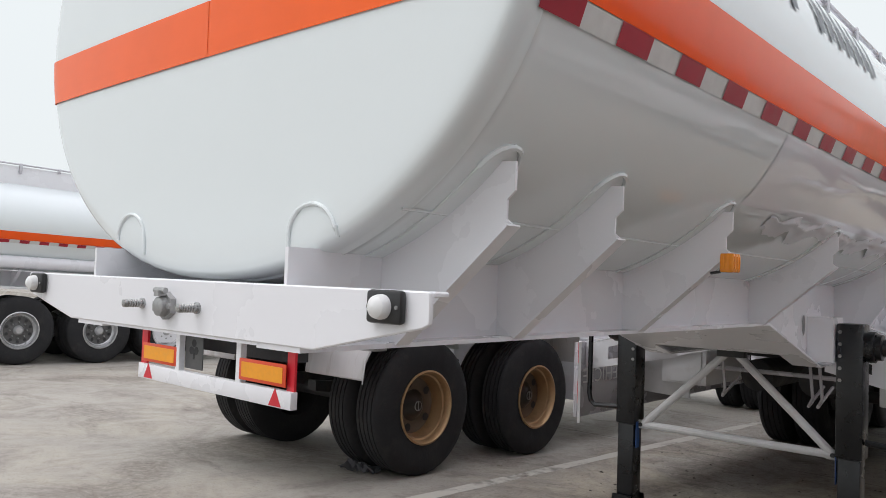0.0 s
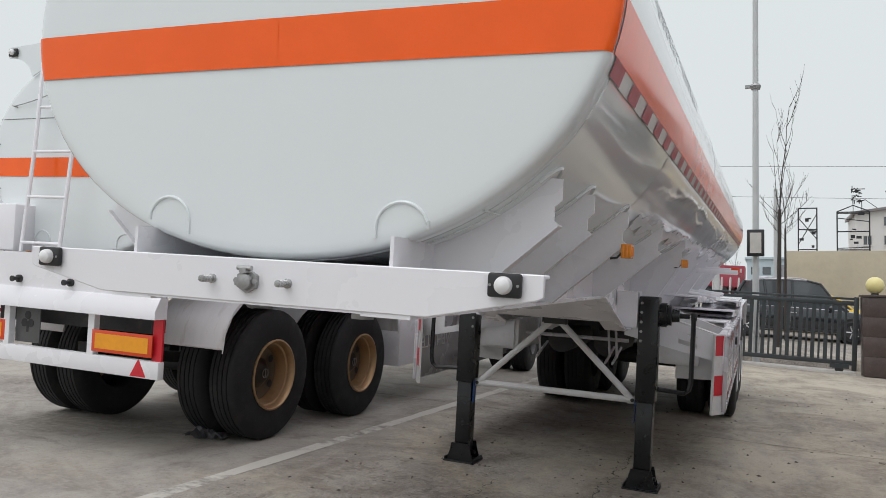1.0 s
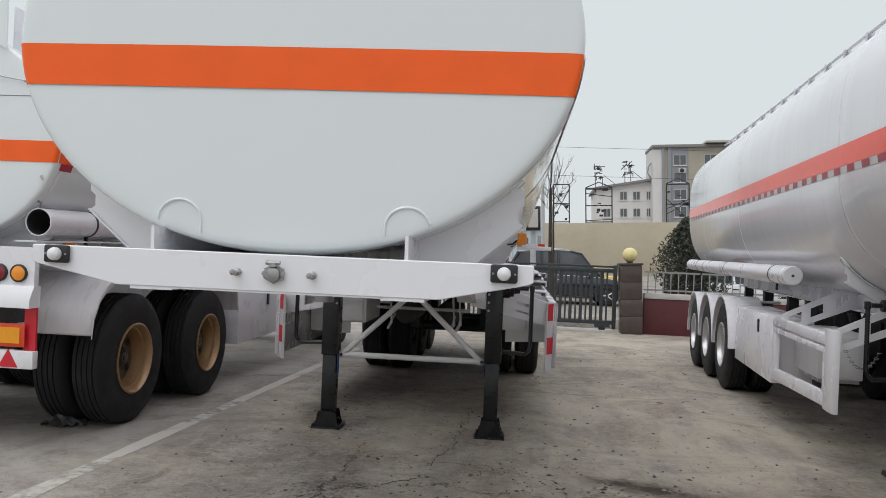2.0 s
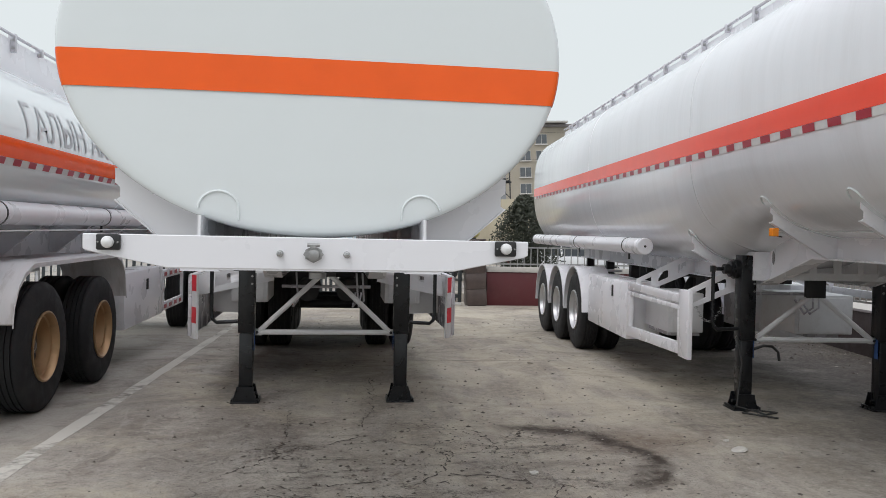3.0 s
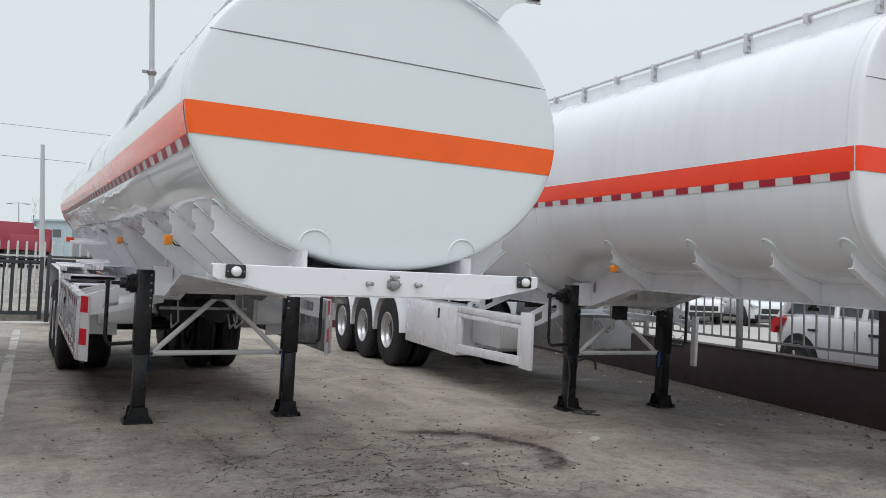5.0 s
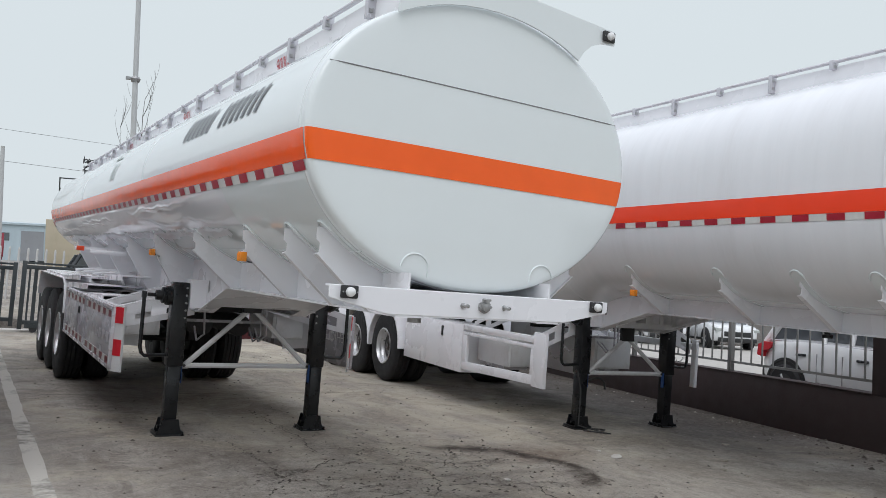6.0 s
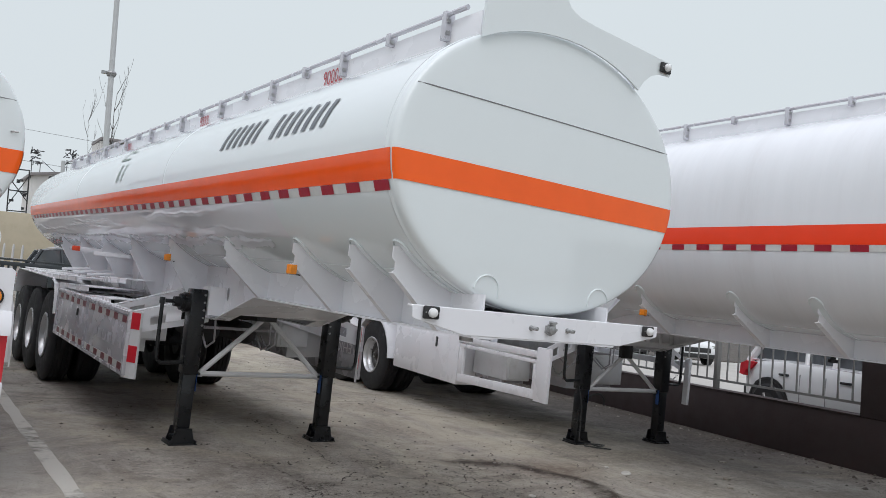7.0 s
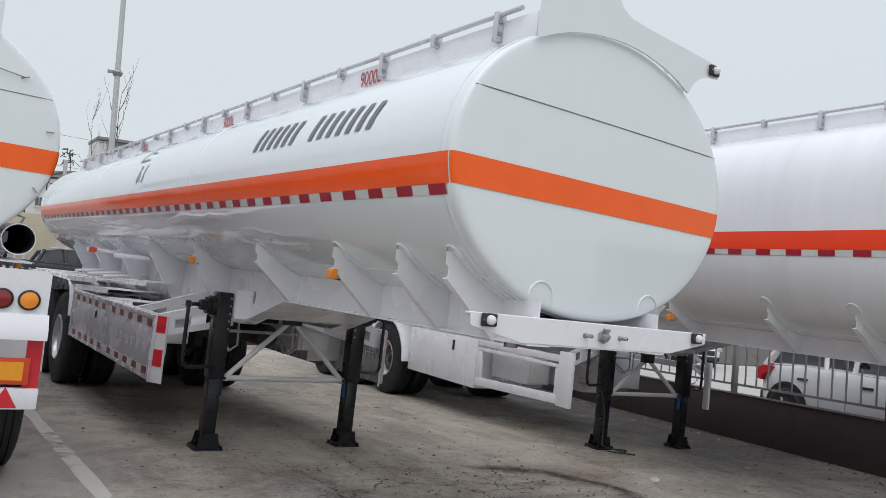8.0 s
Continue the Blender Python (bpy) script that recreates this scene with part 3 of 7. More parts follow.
        for r0, r1 in zip(grid, grid[1:]):
            for j in range(nz):
                bm.faces.new((r0[j], r0[j + 1], r1[j + 1], r1[j]))
        return bm

    def up_side(self, v, z0, y, off):
        """The place v metres up the skin from the height z0."""
        z, x, left = z0, self.side(z0, y), v
        step = 0.01
        while left > 1e-6:
            st = min(step, left)
            nz_ = z + st
            for _ in range(2):
                nx_ = self.side(nz_, y)
                d = math.hypot(nx_ - x, nz_ - z)
                nz_ = z + (nz_ - z) * st / max(d, 1e-6)
            x, z = self.side(nz_, y), nz_
            left -= st
        dn = Vector((x / self.half(y) ** 2, 0, (z - self.zc) / self.b ** 2)).normalized()
        return x + off * dn.x, z + off * dn.z

    def lay(self, bm, sign, y_mid, z0, off=0.006):
        """Lays a flat drawing (x to the right as read from outside, y up) on the side."""
        top = max((v.co.y for v in bm.verts), default=0)
        k = 0.06
        while k < top:
            bmesh.ops.bisect_plane(bm, geom=bm.verts[:] + bm.edges[:] + bm.faces[:], plane_co=(0, k, 0), plane_no=(0, 1, 0))
            k += 0.06
        for v in bm.verts:
            y = y_mid + (v.co.x if sign > 0 else -v.co.x)
            x, z = self.up_side(max(v.co.y, 0), z0, y, off)
            v.co = (sign * x, y, z)
        return bm


def bars(words, w, h, gap, lean=0.15):
    """Plain bars in place of lettering: one for each letter."""
    bm = B()
    total = sum((w + gap) if c != " " else gap * 4 for c in words)
    x = -total / 2
    for c in words:
        if c == " ":
            x += gap * 4
            continue
        vs = [bm.verts.new(p) for p in ((x, 0, 0), (x + w, 0, 0), (x + w + lean * h, h, 0), (x + lean * h, h, 0))]
        bm.faces.new(vs)
        x += w + gap
    return bm


# ---- wheels ----


def make_wheel(parent, m, rim_mat, deep, radius=0.55, width=0.27, sign=1, hub_label="", dual=True):
    """A road wheel whose outer side looks to +x before the turn: tyre, rim and hub; the inner twin tyre belongs to it."""
    R, w = radius, width
    def tyre_prof(x0):
        p = [(0.29, x0 - 0.02), (0.30, x0 - 0.005), (0.36, x0), (R - 0.09, x0 + 0.004), (R - 0.035, x0 - 0.012), (R - 0.008, x0 - 0.032)]
        n = 4
        a, b = x0 - 0.036, x0 - w + 0.036
        for i in range(n):
            g = a + (b - a) * (i + 0.7) / (n + 0.4)
            p += [(R, g + 0.022), (R, g + 0.006), (R - 0.014, g + 0.004), (R - 0.014, g - 0.004), (R, g - 0.006)]
        p += [(R, b), (R - 0.008, x0 - w + 0.032), (R - 0.035, x0 - w + 0.012), (R - 0.09, x0 - w - 0.004), (0.36, x0 - w), (0.30, x0 - w + 0.005), (0.29, x0 - w + 0.02)]
        return p
    bm = B()
    lathe(bm, tyre_prof(0.0), "x", seg=44, close=True)
    if dual:
        lathe(bm, tyre_prof(-w - 0.06), "x", seg=44, close=True)
    tyre = part("wheel", bm, RUBBER, parent, at=m @ (Matrix.Identity(4) if sign > 0 else Matrix.Rotation(math.pi, 4, "Z")))
    bm = B()
    d = deep
    lathe(bm, [(0.292, -0.02), (0.302, 0.006), (0.288, 0.012), (0.276, -0.006), (0.268, -0.05), (0.255, -0.06), (0.245, -d * 0.7), (0.228, -d), (0.228, -d - 0.03), (0.28, -d - 0.05)], "x", seg=40, close=True)
    rim = part("rim", bm, rim_mat, tyre)
    bm = B()
    lathe(bm, [(0.2275, -d), (0.19, -d - 0.008), (0.15, -d - 0.012), (0.10, -d + 0.006), (0.05, -d + 0.01), (0.05, -d - 0.03), (0.22, -d - 0.04)], "x", seg=40, close=True)
    part("wheel_disc", bm, BRONZE_DARK if rim_mat == BRONZE else SILVER_DARK, rim, "dusty wheel disc")
    bm = B()
    if deep > 0.1:
        lathe(bm, [(0.0, -d + 0.062), (0.045, -d + 0.06), (0.078, -d + 0.045), (0.105, -d + 0.012), (0.13, -d - 0.005)], "x", seg=24)
    else:
        lathe(bm, [(0.0, -d + 0.06), (0.05, -d + 0.055), (0.075, -d + 0.02), (0.085, -d - 0.005)], "x", seg=20)
    hub = part("hub", bm, HUB_GREASE if deep > 0.1 else rim_mat, tyre, "dark oily hub cap" if deep > 0.1 else "")
    if deep > 0.1:
        bm = lathe(B(), [(0.034, -d + 0.06), (0.036, -d + 0.066), (0.041, -d + 0.065), (0.042, -d + 0.058)], "x", seg=24)
        box(bm, -d + 0.058, -d + 0.066, -0.004, 0.004, -0.034, 0.034)
        part("hub_emblem", bm, STEEL, hub, "raised ring on the hub cap")
    nut = None
    for k in range(0 if deep > 0.1 else 8):
        t = 2 * math.pi * k / 8
        at = Matrix.Translation((0, 0.13 * math.cos(t), 0.13 * math.sin(t)))
        if nut is None:
            nut = part("wheel_nut", lathe(B(), [(0.016, -d - 0.01), (0.016, -d + 0.018), (0.009, -d + 0.026)], "x", seg=6), DARK if rim_mat == BRONZE else STEEL, tyre, at=at)
        else:
            again(nut, at)
    hole, nk = None, 5 if deep > 0.1 else 10
    hr = 0.034 if deep > 0.1 else 0.026
    for k in range(nk):
        t = 2 * math.pi * (k + 0.5) / nk
        at = Matrix.Translation((0, 0.185 * math.cos(t), 0.185 * math.sin(t)))
        if hole is None:
            hole = part("hand_hole", lathe(B(), [(hr, -d + 0.004), (hr - 0.006, -d + 0.001)], "x", seg=12), DARK, tyre, at=at)
        else:
            again(hole, at)
    return tyre


def marker_lamp(parent, x, y, z, sign_y=-1):
    """A white dome lamp on a black square base, facing along y."""
    bm = B()
    box(bm, x - 0.048, x + 0.048, y - 0.010, y + 0.010, z - 0.033, z + 0.033, 0.008)
    base = part("lamp_base", bm, PLASTIC, parent, "black plastic lamp base")
    bm = B()
    lathe(bm, [(0.0245, 0.0), (0.0245, sign_y * 0.010), (0.0215, sign_y * 0.020), (0.0125, sign_y * 0.027), (0.0005, sign_y * 0.029)], "y", (x, y + sign_y * 0.010, z), seg=20)
    part("dome", bm, SIGNWHITE, base, "milky white dome")
    for s in (-1, 1):
        part("screw", lathe(B(), [(0.004, 0), (0.004, sign_y * 0.003)], "y", (x + s * 0.039, y + sign_y * 0.010, z), seg=8), STEEL, base)


def amber_lamp(parent, x, y, z, sign):
    bm = B()
    for i in range(3):
        yy, xx = y - 0.022 + 0.022 * i, x - 0.0155 + 0.0155 * i
        box(bm, x - 0.023, x + 0.023, yy - 0.0105, yy + 0.0105, z - 0.032, z + 0.032, 0.004)
        box(bm, xx - 0.0070, xx + 0.0070, y - 0.034, y - 0.030, z - 0.027, z + 0.027, 0.002)
    lens = part("side_lamp", bm, AMBER, parent, "amber side marker lamp")
    bm = B()
    for i in range(3):
        yy = y - 0.022 + 0.022 * i
        box(bm, x + sign * 0.023, x + sign * 0.026, yy - 0.002, yy + 0.002, z - 0.021, z + 0.021)
    part("lens_ribs", bm, AMBER, lens)
    bm = B()
    tube(bm, [(x - sign * 0.03, y + 0.02, z - 0.01), (x - sign * 0.05, y + 0.035, z - 0.03), (x - sign * 0.08, y + 0.03, z - 0.035)], 0.005, 6)
    part("wire", bm, WIRE, lens)


def rib(tk, bm, y, s, inner, lip, x_out, z_out, thick=0.008):
    """A cross plate under the tank, one side: from the frame out to the tank's flank, with a notched outer end."""
    pts = [(inner, lip), (inner + 0.075, lip), (x_out, z_out), (x_out - 0.016, z_out + 0.012), (x_out - 0.016, z_out + 0.055), (x_out + 0.006, z_out + 0.075), (x_out + 0.006, z_out + 0.140)]
    zt = pts[-1][1]
    xs = min(tk.side(zt, y), x_out + 0.006)
    n = 8
    for i in range(n + 1):
        x = xs + (inner - xs) * i / n
        pts.append((x, tk.low(x, y) + 0.004))
    pts = [(s * x, z) for x, z in pts]
    prism(bm, pts, "y", y - thick / 2, y + thick / 2)
    # flange along the sloping lower edge
    a, b = Vector((s * (inner + 0.075), 0, lip)), Vector((s * x_out, 0, z_out))
    d = (b - a).normalized()
    up = Vector((-d.z * s, 0, d.x * s)).normalized() * 0.006
    q = []
    for yy in (y - 0.025, y + 0.025):
        q.append([bm.verts.new(v + Vector((0, yy, 0))) for v in (a, b, b - up, a - up)])
    bm.faces.new(q[0])
    bm.faces.new(q[1][::-1])
    for i in range(4):
        j = (i + 1) % 4
        bm.faces.new((q[0][i], q[0][j], q[1][j], q[1][i]))
    return bm


def saddle_pad(tk, y, s, x_in, x_out, width=0.10):
    """The doubling plate between rib and tank: a strip round the flank with a rounded outer end, standing proud."""
    bm = B()
    z1 = tk.low(x_out, y)
    n = 14
    grid = []
    for i in range(n + 1):
        t = i / n
        x = x_in + (x_out - x_in) * t
        z = tk.low(x, y)
        e = max(0.0, (t - 0.86) / 0.14)
        w = width / 2 * math.sqrt(max(0.0, 1 - e * e)) + 0.002
        nn = Vector((x / tk.half(y) ** 2, 0, (z - tk.zc) / tk.b ** 2)).normalized()
        row = []
        for k, off in ((-1, 0.0), (-1, 0.0045), (1, 0.0045), (1, 0.0)):
            p = Vector((x, y + k * w, z)) + nn * off
            row.append(bm.verts.new((s * p.x, p.y, p.z)))
        grid.append(row)
    for r0, r1 in zip(grid, grid[1:]):
        for j in range(3):
            bm.faces.new((r0[j], r0[j + 1], r1[j + 1], r1[j]))
    bm.faces.new(grid[-1])
    # weld bead round the rounded end
    bead = []
    for i in range(11):
        t = math.pi * i / 10
        x = x_out - 0.05 + 0.05 * math.sin(t)
        if x >= tk.half(y):
            continue
        z = tk.low(x, y)
        nn = Vector((x / tk.half(y) ** 2, 0, (z - tk.zc) / tk.b ** 2)).normalized()
        p = Vector((x, y + width / 2 * math.cos(t), z)) + nn * 0.005
        bead.append((s * p.x, p.y, p.z))
    tube(bm, bead, 0.0075, 6)
    return bm


def landing_leg(parent, x, y, z_top, z_foot, s, width=0.145, blue=True):
    """Landing leg: square outer and inner tube, splayed foot, gearbox and cranked handle."""
    h = width / 2
    z_mid = z_foot + (z_top - z_foot) * 0.45
    bm = B()
    box(bm, x - h, x + h, y - h, y + h, z_mid, z_top, 0.01)
    leg = part("landing_leg", bm, BLACK, parent, "black steel landing leg")
    bm = B()
    box(bm, x - h + 0.012, x + h - 0.012, y - h + 0.012, y + h - 0.012, z_foot + 0.05, z_mid, 0.008)
    part("inner_tube", bm, BLACK, leg)
    bm = B()
    box(bm, x - 0.13, x + 0.13, y - 0.12, y + 0.12, z_foot, z_foot + 0.014, 0.004)
    foot = part("foot", bm, BLACK, leg)
    for k in (-1, 1):
        bm = prism(B(), [(x - 0.112, z_foot + 0.014), (x + 0.112, z_foot + 0.014), (x + 0.09, z_foot + 0.08), (x + 0.076, z_foot + 0.15), (x - 0.076, z_foot + 0.15), (x - 0.09, z_foot + 0.08)], "y", y + k * 0.08 - 0.005, y + k * 0.08 + 0.005)
        part("foot_cheek", bm, BLACK, foot)
        part("foot_lip", box(B(), x + k * 0.118 - 0.006, x + k * 0.118 + 0.006, y - 0.11, y + 0.11, z_foot + 0.014, z_foot + 0.04, 0.003), BLACK, foot)
    part("foot_pin", tube(B(), [(x - 0.1, y, z_foot + 0.075), (x + 0.1, y, z_foot + 0.075)], 0.016, 10), BLACK, foot)
    bm = B()
    lathe(bm, [(0.085, 0), (0.09, s * 0.015), (0.09, s * 0.05), (0.075, s * 0.055), (0.075, s * 0.085), (0.05, s * 0.09), (0.045, s * 0.14)], "x", (x + s * h, y, z_top - 0.13), seg=20)
    for k in range(6):
        t = 2 * math.pi * k / 6
        lathe(bm, [(0.009, s * 0.05), (0.009, s * 0.062)], "x", (x + s * h, y + 0.078 * math.cos(t), z_top - 0.13 + 0.078 * math.sin(t)), seg=6)
    part("gearbox", bm, BLACK, leg)
    bm = B()
    zc, zb = z_top - 0.13, z_top - 0.13 - 0.56
    xo = x + s * 0.315
    tube(bm, [(x + s * (h + 0.12), y, zc), (xo - s * 0.03, y, zc)], 0.018, 8)
    box(bm, xo - 0.02, xo + 0.02, y - 0.03, y + 0.02, zc - 0.03, zc + 0.03, 0.006)
    tube(bm, [(xo, y - 0.02, zc), (xo, y - 0.025, zb + 0.08), (xo - s * 0.012, y - 0.025, zb + 0.03), (xo - s * 0.045, y - 0.025, zb), (x + s * (h + 0.005), y - 0.03, zb + 0.012)], 0.0175, 8)
    part("crank_handle", bm, BLACK, leg)
    for i in range(5):
        part("bolt", lathe(B(), [(0.011, 0), (0.011, -0.008)], "y", (x - s * (h - 0.022), y - h, z_top - 0.05 - 0.07 * i), seg=6), STEEL, leg)
    if blue:
        bm = B()
        box(bm, x - s * (h + 0.002), x - s * (h - 0.001), y - 0.05, y + 0.0, z_mid - 0.16, z_mid + 0.02)
        part("sticker", bm, BLUE, leg, "blue sticker")
    return leg


def guard_lettering(parent, x, y0, y1, z, s, words):
    bm = bars(words, (y1 - y0) / (len(words) * 1.35), 0.10, (y1 - y0) / (len(words) * 4.0), 0.0)
    for v in bm.verts:
        v.co = (x + s * 0.003, (y0 + y1) / 2 + v.co.x, z + v.co.y)
    part("embossed_bars", bm, ALU_PALE, parent)


def side_panel_guard(parent, s, y0, y1, z0, z1):
    """Side guard of two panels with raised borders, reflective rows, and a red and white front plate."""
    x = s * 1.25
    ym = y0 + (y1 - y0) * 0.5
    for i, (a, b) in enumerate(((y0 + 0.02, ym - 0.01), (ym + 0.01, y1))):
        bm = B()
        box(bm, min(x, x - s * 0.02), max(x, x - s * 0.02), a, b, z0, z1, 0.003)
        pan = part("guard_panel", bm, ALU, parent, "silvery ribbed side panel")
        bm = B()
        for k0, k1, h0, h1 in ((a, b, z1 - 0.03, z1), (a, b, z0, z0 + 0.03), (a, a + 0.03, z0, z1), (b - 0.03, b, z0, z1)):
            box(bm, min(x, x + s * 0.012), max(x, x + s * 0.012), k0, k1, h0, h1)
        part("border", bm, ALU, pan)
        for zz in (z1 - 0.10, z0 + 0.045):
            strip = part("reflective_tape", box(B(), min(x, x + s * 0.003), max(x, x + s * 0.003), a + 0.07, b - 0.06, zz - 0.008, zz + 0.058), TAPE_WHITE, pan)
            n = int((b - a - 0.1) / 0.32)
            bm = B()
            for k in range(n):
                yy = a + 0.08 + k * (b - a - 0.1) / n
                box(bm, min(x, x + s * 0.006), max(x, x + s * 0.006), yy, yy + 0.15, zz - 0.006, zz + 0.056)
            tagged(part("tape_blocks", bm, TAPE_DULL, pan), kind="stuff")
        if i == 0:
            guard_lettering(pan, x, a + 0.15, b - 0.15, z0 + 0.22, s, "TTTTTTT")
            # pressed letters: on the inner face they stand reversed
            tm = text_mesh("VEHICLE", 0.155)
            for v in tm.verts:
                v.co = (x - s * 0.024, a + 0.40 + s * v.co.x * 1.12, z0 + 0.255 + v.co.y)
            part("pressed_lettering", tm, SIGNWHITE, pan, "pressed lettering, reversed on the inner face")
        else:
            bm = B()
            lathe(bm, [(0.022, 0), (0.022, s * 0.012), (0.012, s * 0.02)], "x", (x, a + 0.45, z1 - 0.17), seg=12)
            box(bm, min(x, x + s * 0.02), max(x, x + s * 0.02), a + 0.44, a + 0.46, z1 - 0.23, z1 - 0.17)
            part("latch", bm, PLASTIC, pan, "black latch")
    bm = B()
    # the end plate is bent back towards the outside
    def bent(off, lo, hi, za, zb, thick):
        e = [Vector((x - s * 0.08, y0 - 0.07)).lerp(Vector((x + s * 0.002, y0 + 0.065)), t) for t in (lo, hi)]
        n = Vector((s * 0.135, -0.082)).normalized()
        q = [e[0] + n * off, e[1] + n * off, e[1] + n * (off - thick), e[0] + n * (off - thick)]
        return prism(B(), [(p.x, p.y) for p in q], "z", za, zb)
    bm = bent(0.0, 0.0, 1.0, z0 - 0.02, z1 + 0.01, 0.02)
    plate = part("front_plate", bm, WHITE2, parent, "white end plate with red blocks")
    h = z1 - z0
    for k in (0.0, 0.52):
        bm = bent(0.003, 0.06, 0.94, z1 - h * (k + 0.26), z1 - h * k, 0.003)
        part("red_block", bm, RED, plate, "red reflective block")
    return plate


def pipe_run(parent, x, y0, y1, z, r, open_end=False, s=1):
    bm = B()
    if open_end:
        prof = [(r, y0), (r, y1), (r - 0.006, y1), (r - 0.006, y0)]
        lathe(bm, prof, "y", (x, 0, z), seg=28, close=True)
    else:
        lathe(bm, [(r - 0.01, y0), (r, y0 + 0.012), (r, y1 - 0.012), (r - 0.01, y1)], "y", (x, 0, z), seg=28)
    pipe = part("hose_tube", bm, TUBE_WHITE, parent, "long white hose storage tube")
    if open_end:
        # added dark sleeve and stop: paints the shade deep in the open bore
        bm = lathe(B(), [(r - 0.0065, y0 + 0.006), (r - 0.0065, y0 + 1.6), (0.002, y0 + 1.6), (0.002, y0 + 1.59), (r - 0.010, y0 + 1.59), (r - 0.010, y0 + 0.006)], "y", (x, 0, z), seg=28, close=True)
        part("bore_shade", bm, DARK, pipe, "dark sleeve standing in for the shade inside the tube")
    if not open_end:
        bm = B()
        lathe(bm, [(0.014, y0 - 0.004), (0.014, y0 + 0.01)], "y", (x, 0, z), seg=10)
        part("end_hole", bm, DARK, pipe)
    y = y0 + 0.62
    while y < y1:
        bm = B()
        lathe(bm, [(r + 0.004, y - 0.012), (r + 0.004, y + 0.012), (r + 0.0005, y + 0.012), (r + 0.0005, y - 0.012)], "y", (x, 0, z), seg=28, close=True)
        box(bm, x - 0.01, x + 0.01, y - 0.012, y + 0.012, z - r - 0.07, z - r + 0.01)
        part("strap", bm, PLASTIC, pipe, "black strap clamp")
        y += 2.7
    if open_end:
        bm = B()
        tube(bm, [(x, y0 + 0.01, z + r), (x + 0.015, y0 + 0.0, z + r + 0.04), (x - 0.02, y0 + 0.02, z + r + 0.05)], 0.008, 6)
        part("hinge_clip", bm, STEEL, pipe)
    return pipe


def walkway(parent, tk, y0, y1, wall=0.15, x=0.62, rails=(-1, 1), step=0.62):
    """The walkway trough on the tank's top: side boards, railing tubes on short brackets, filler covers."""
    for s in (-1, 1):
        zt = tk.high(x) + wall
        bm = box(B(), s * x - 0.006, s * x + 0.006, y0, y1, tk.high(x) - 0.03, zt, 0.002)
        board = part("walkway_board", bm, WHITE, parent, "white walkway side board")
        if s not in rails:
            continue
        xr, z = s * (x + 0.035), zt + 0.03
        part("rail_tube", tube(B(), [(xr, y0 + 0.1, z), (xr, (y0 + y1) / 2, z), (xr, y1 - 0.1, z)], 0.015, 8), ALU, board)
        y, k = y0 + 0.3, 0
        while y < y1 - 0.1:
            tall = 0.15 if k % 2 == 0 else 0.06
            bm = box(B(), s * x - 0.01, xr + s * 0.02, y - 0.02, y + 0.02, z - tall, z + 0.018, 0.003) if s > 0 else box(B(), xr - 0.02, s * x + 0.01, y - 0.02, y + 0.02, z - tall, z + 0.018, 0.003)
            part("rail_bracket", bm, ALU, board)
            for zc_ in (0.04, 0.11) if tall > 0.1 else (0.04,):
                part("clip", box(B(), xr - 0.012, xr + 0.012, y - 0.03, y - 0.02, z - zc_ - 0.011, z - zc_ + 0.011), GUNMETAL, board)
            y += step
            k += 1
    zt = tk.zc + tk.b
    for yy in (y0 + 1.4, (y0 + y1) / 2, y1 - 1.6):
        bm = lathe(B(), [(0.27, zt - 0.02), (0.27, zt + 0.05), (0.24, zt + 0.07), (0.1, zt + 0.085)], "z", (0, yy, 0), seg=24)
        part("manhole_cover", bm, WHITE, parent)


def wing_plate(parent, tk, y, side):
    """The transverse plate that ends the walkway, drawn out on one side to a tip with a lamp."""
    zt = tk.zc + tk.b
    up = [(-0.64, zt + 0.02), (-0.63, zt + 0.27), (-0.2, zt + 0.33), (-0.12, zt + 0.30), (-0.02, zt + 0.17), (0.06, zt + 0.135), (0.2, zt + 0.12), (0.90, zt + 0.075), (0.905, zt - 0.01), (0.80, zt - 0.02), (0.72, zt - 0.05), (0.66, zt - 0.10)]
    low = [(0.62 - 1.26 * i / 12, tk.high(abs(0.62 - 1.26 * i / 12)) - 0.02) for i in range(13)]
    pts = [(side * px, pz) for px, pz in up + low]
    w = part("wing_plate", prism(B(), pts, "y", y, y + 0.012), TANK, parent, "white end plate of the walkway, drawn out to a tip")
    marker_lamp(parent, side * 0.84, y - 0.014, zt + 0.03)


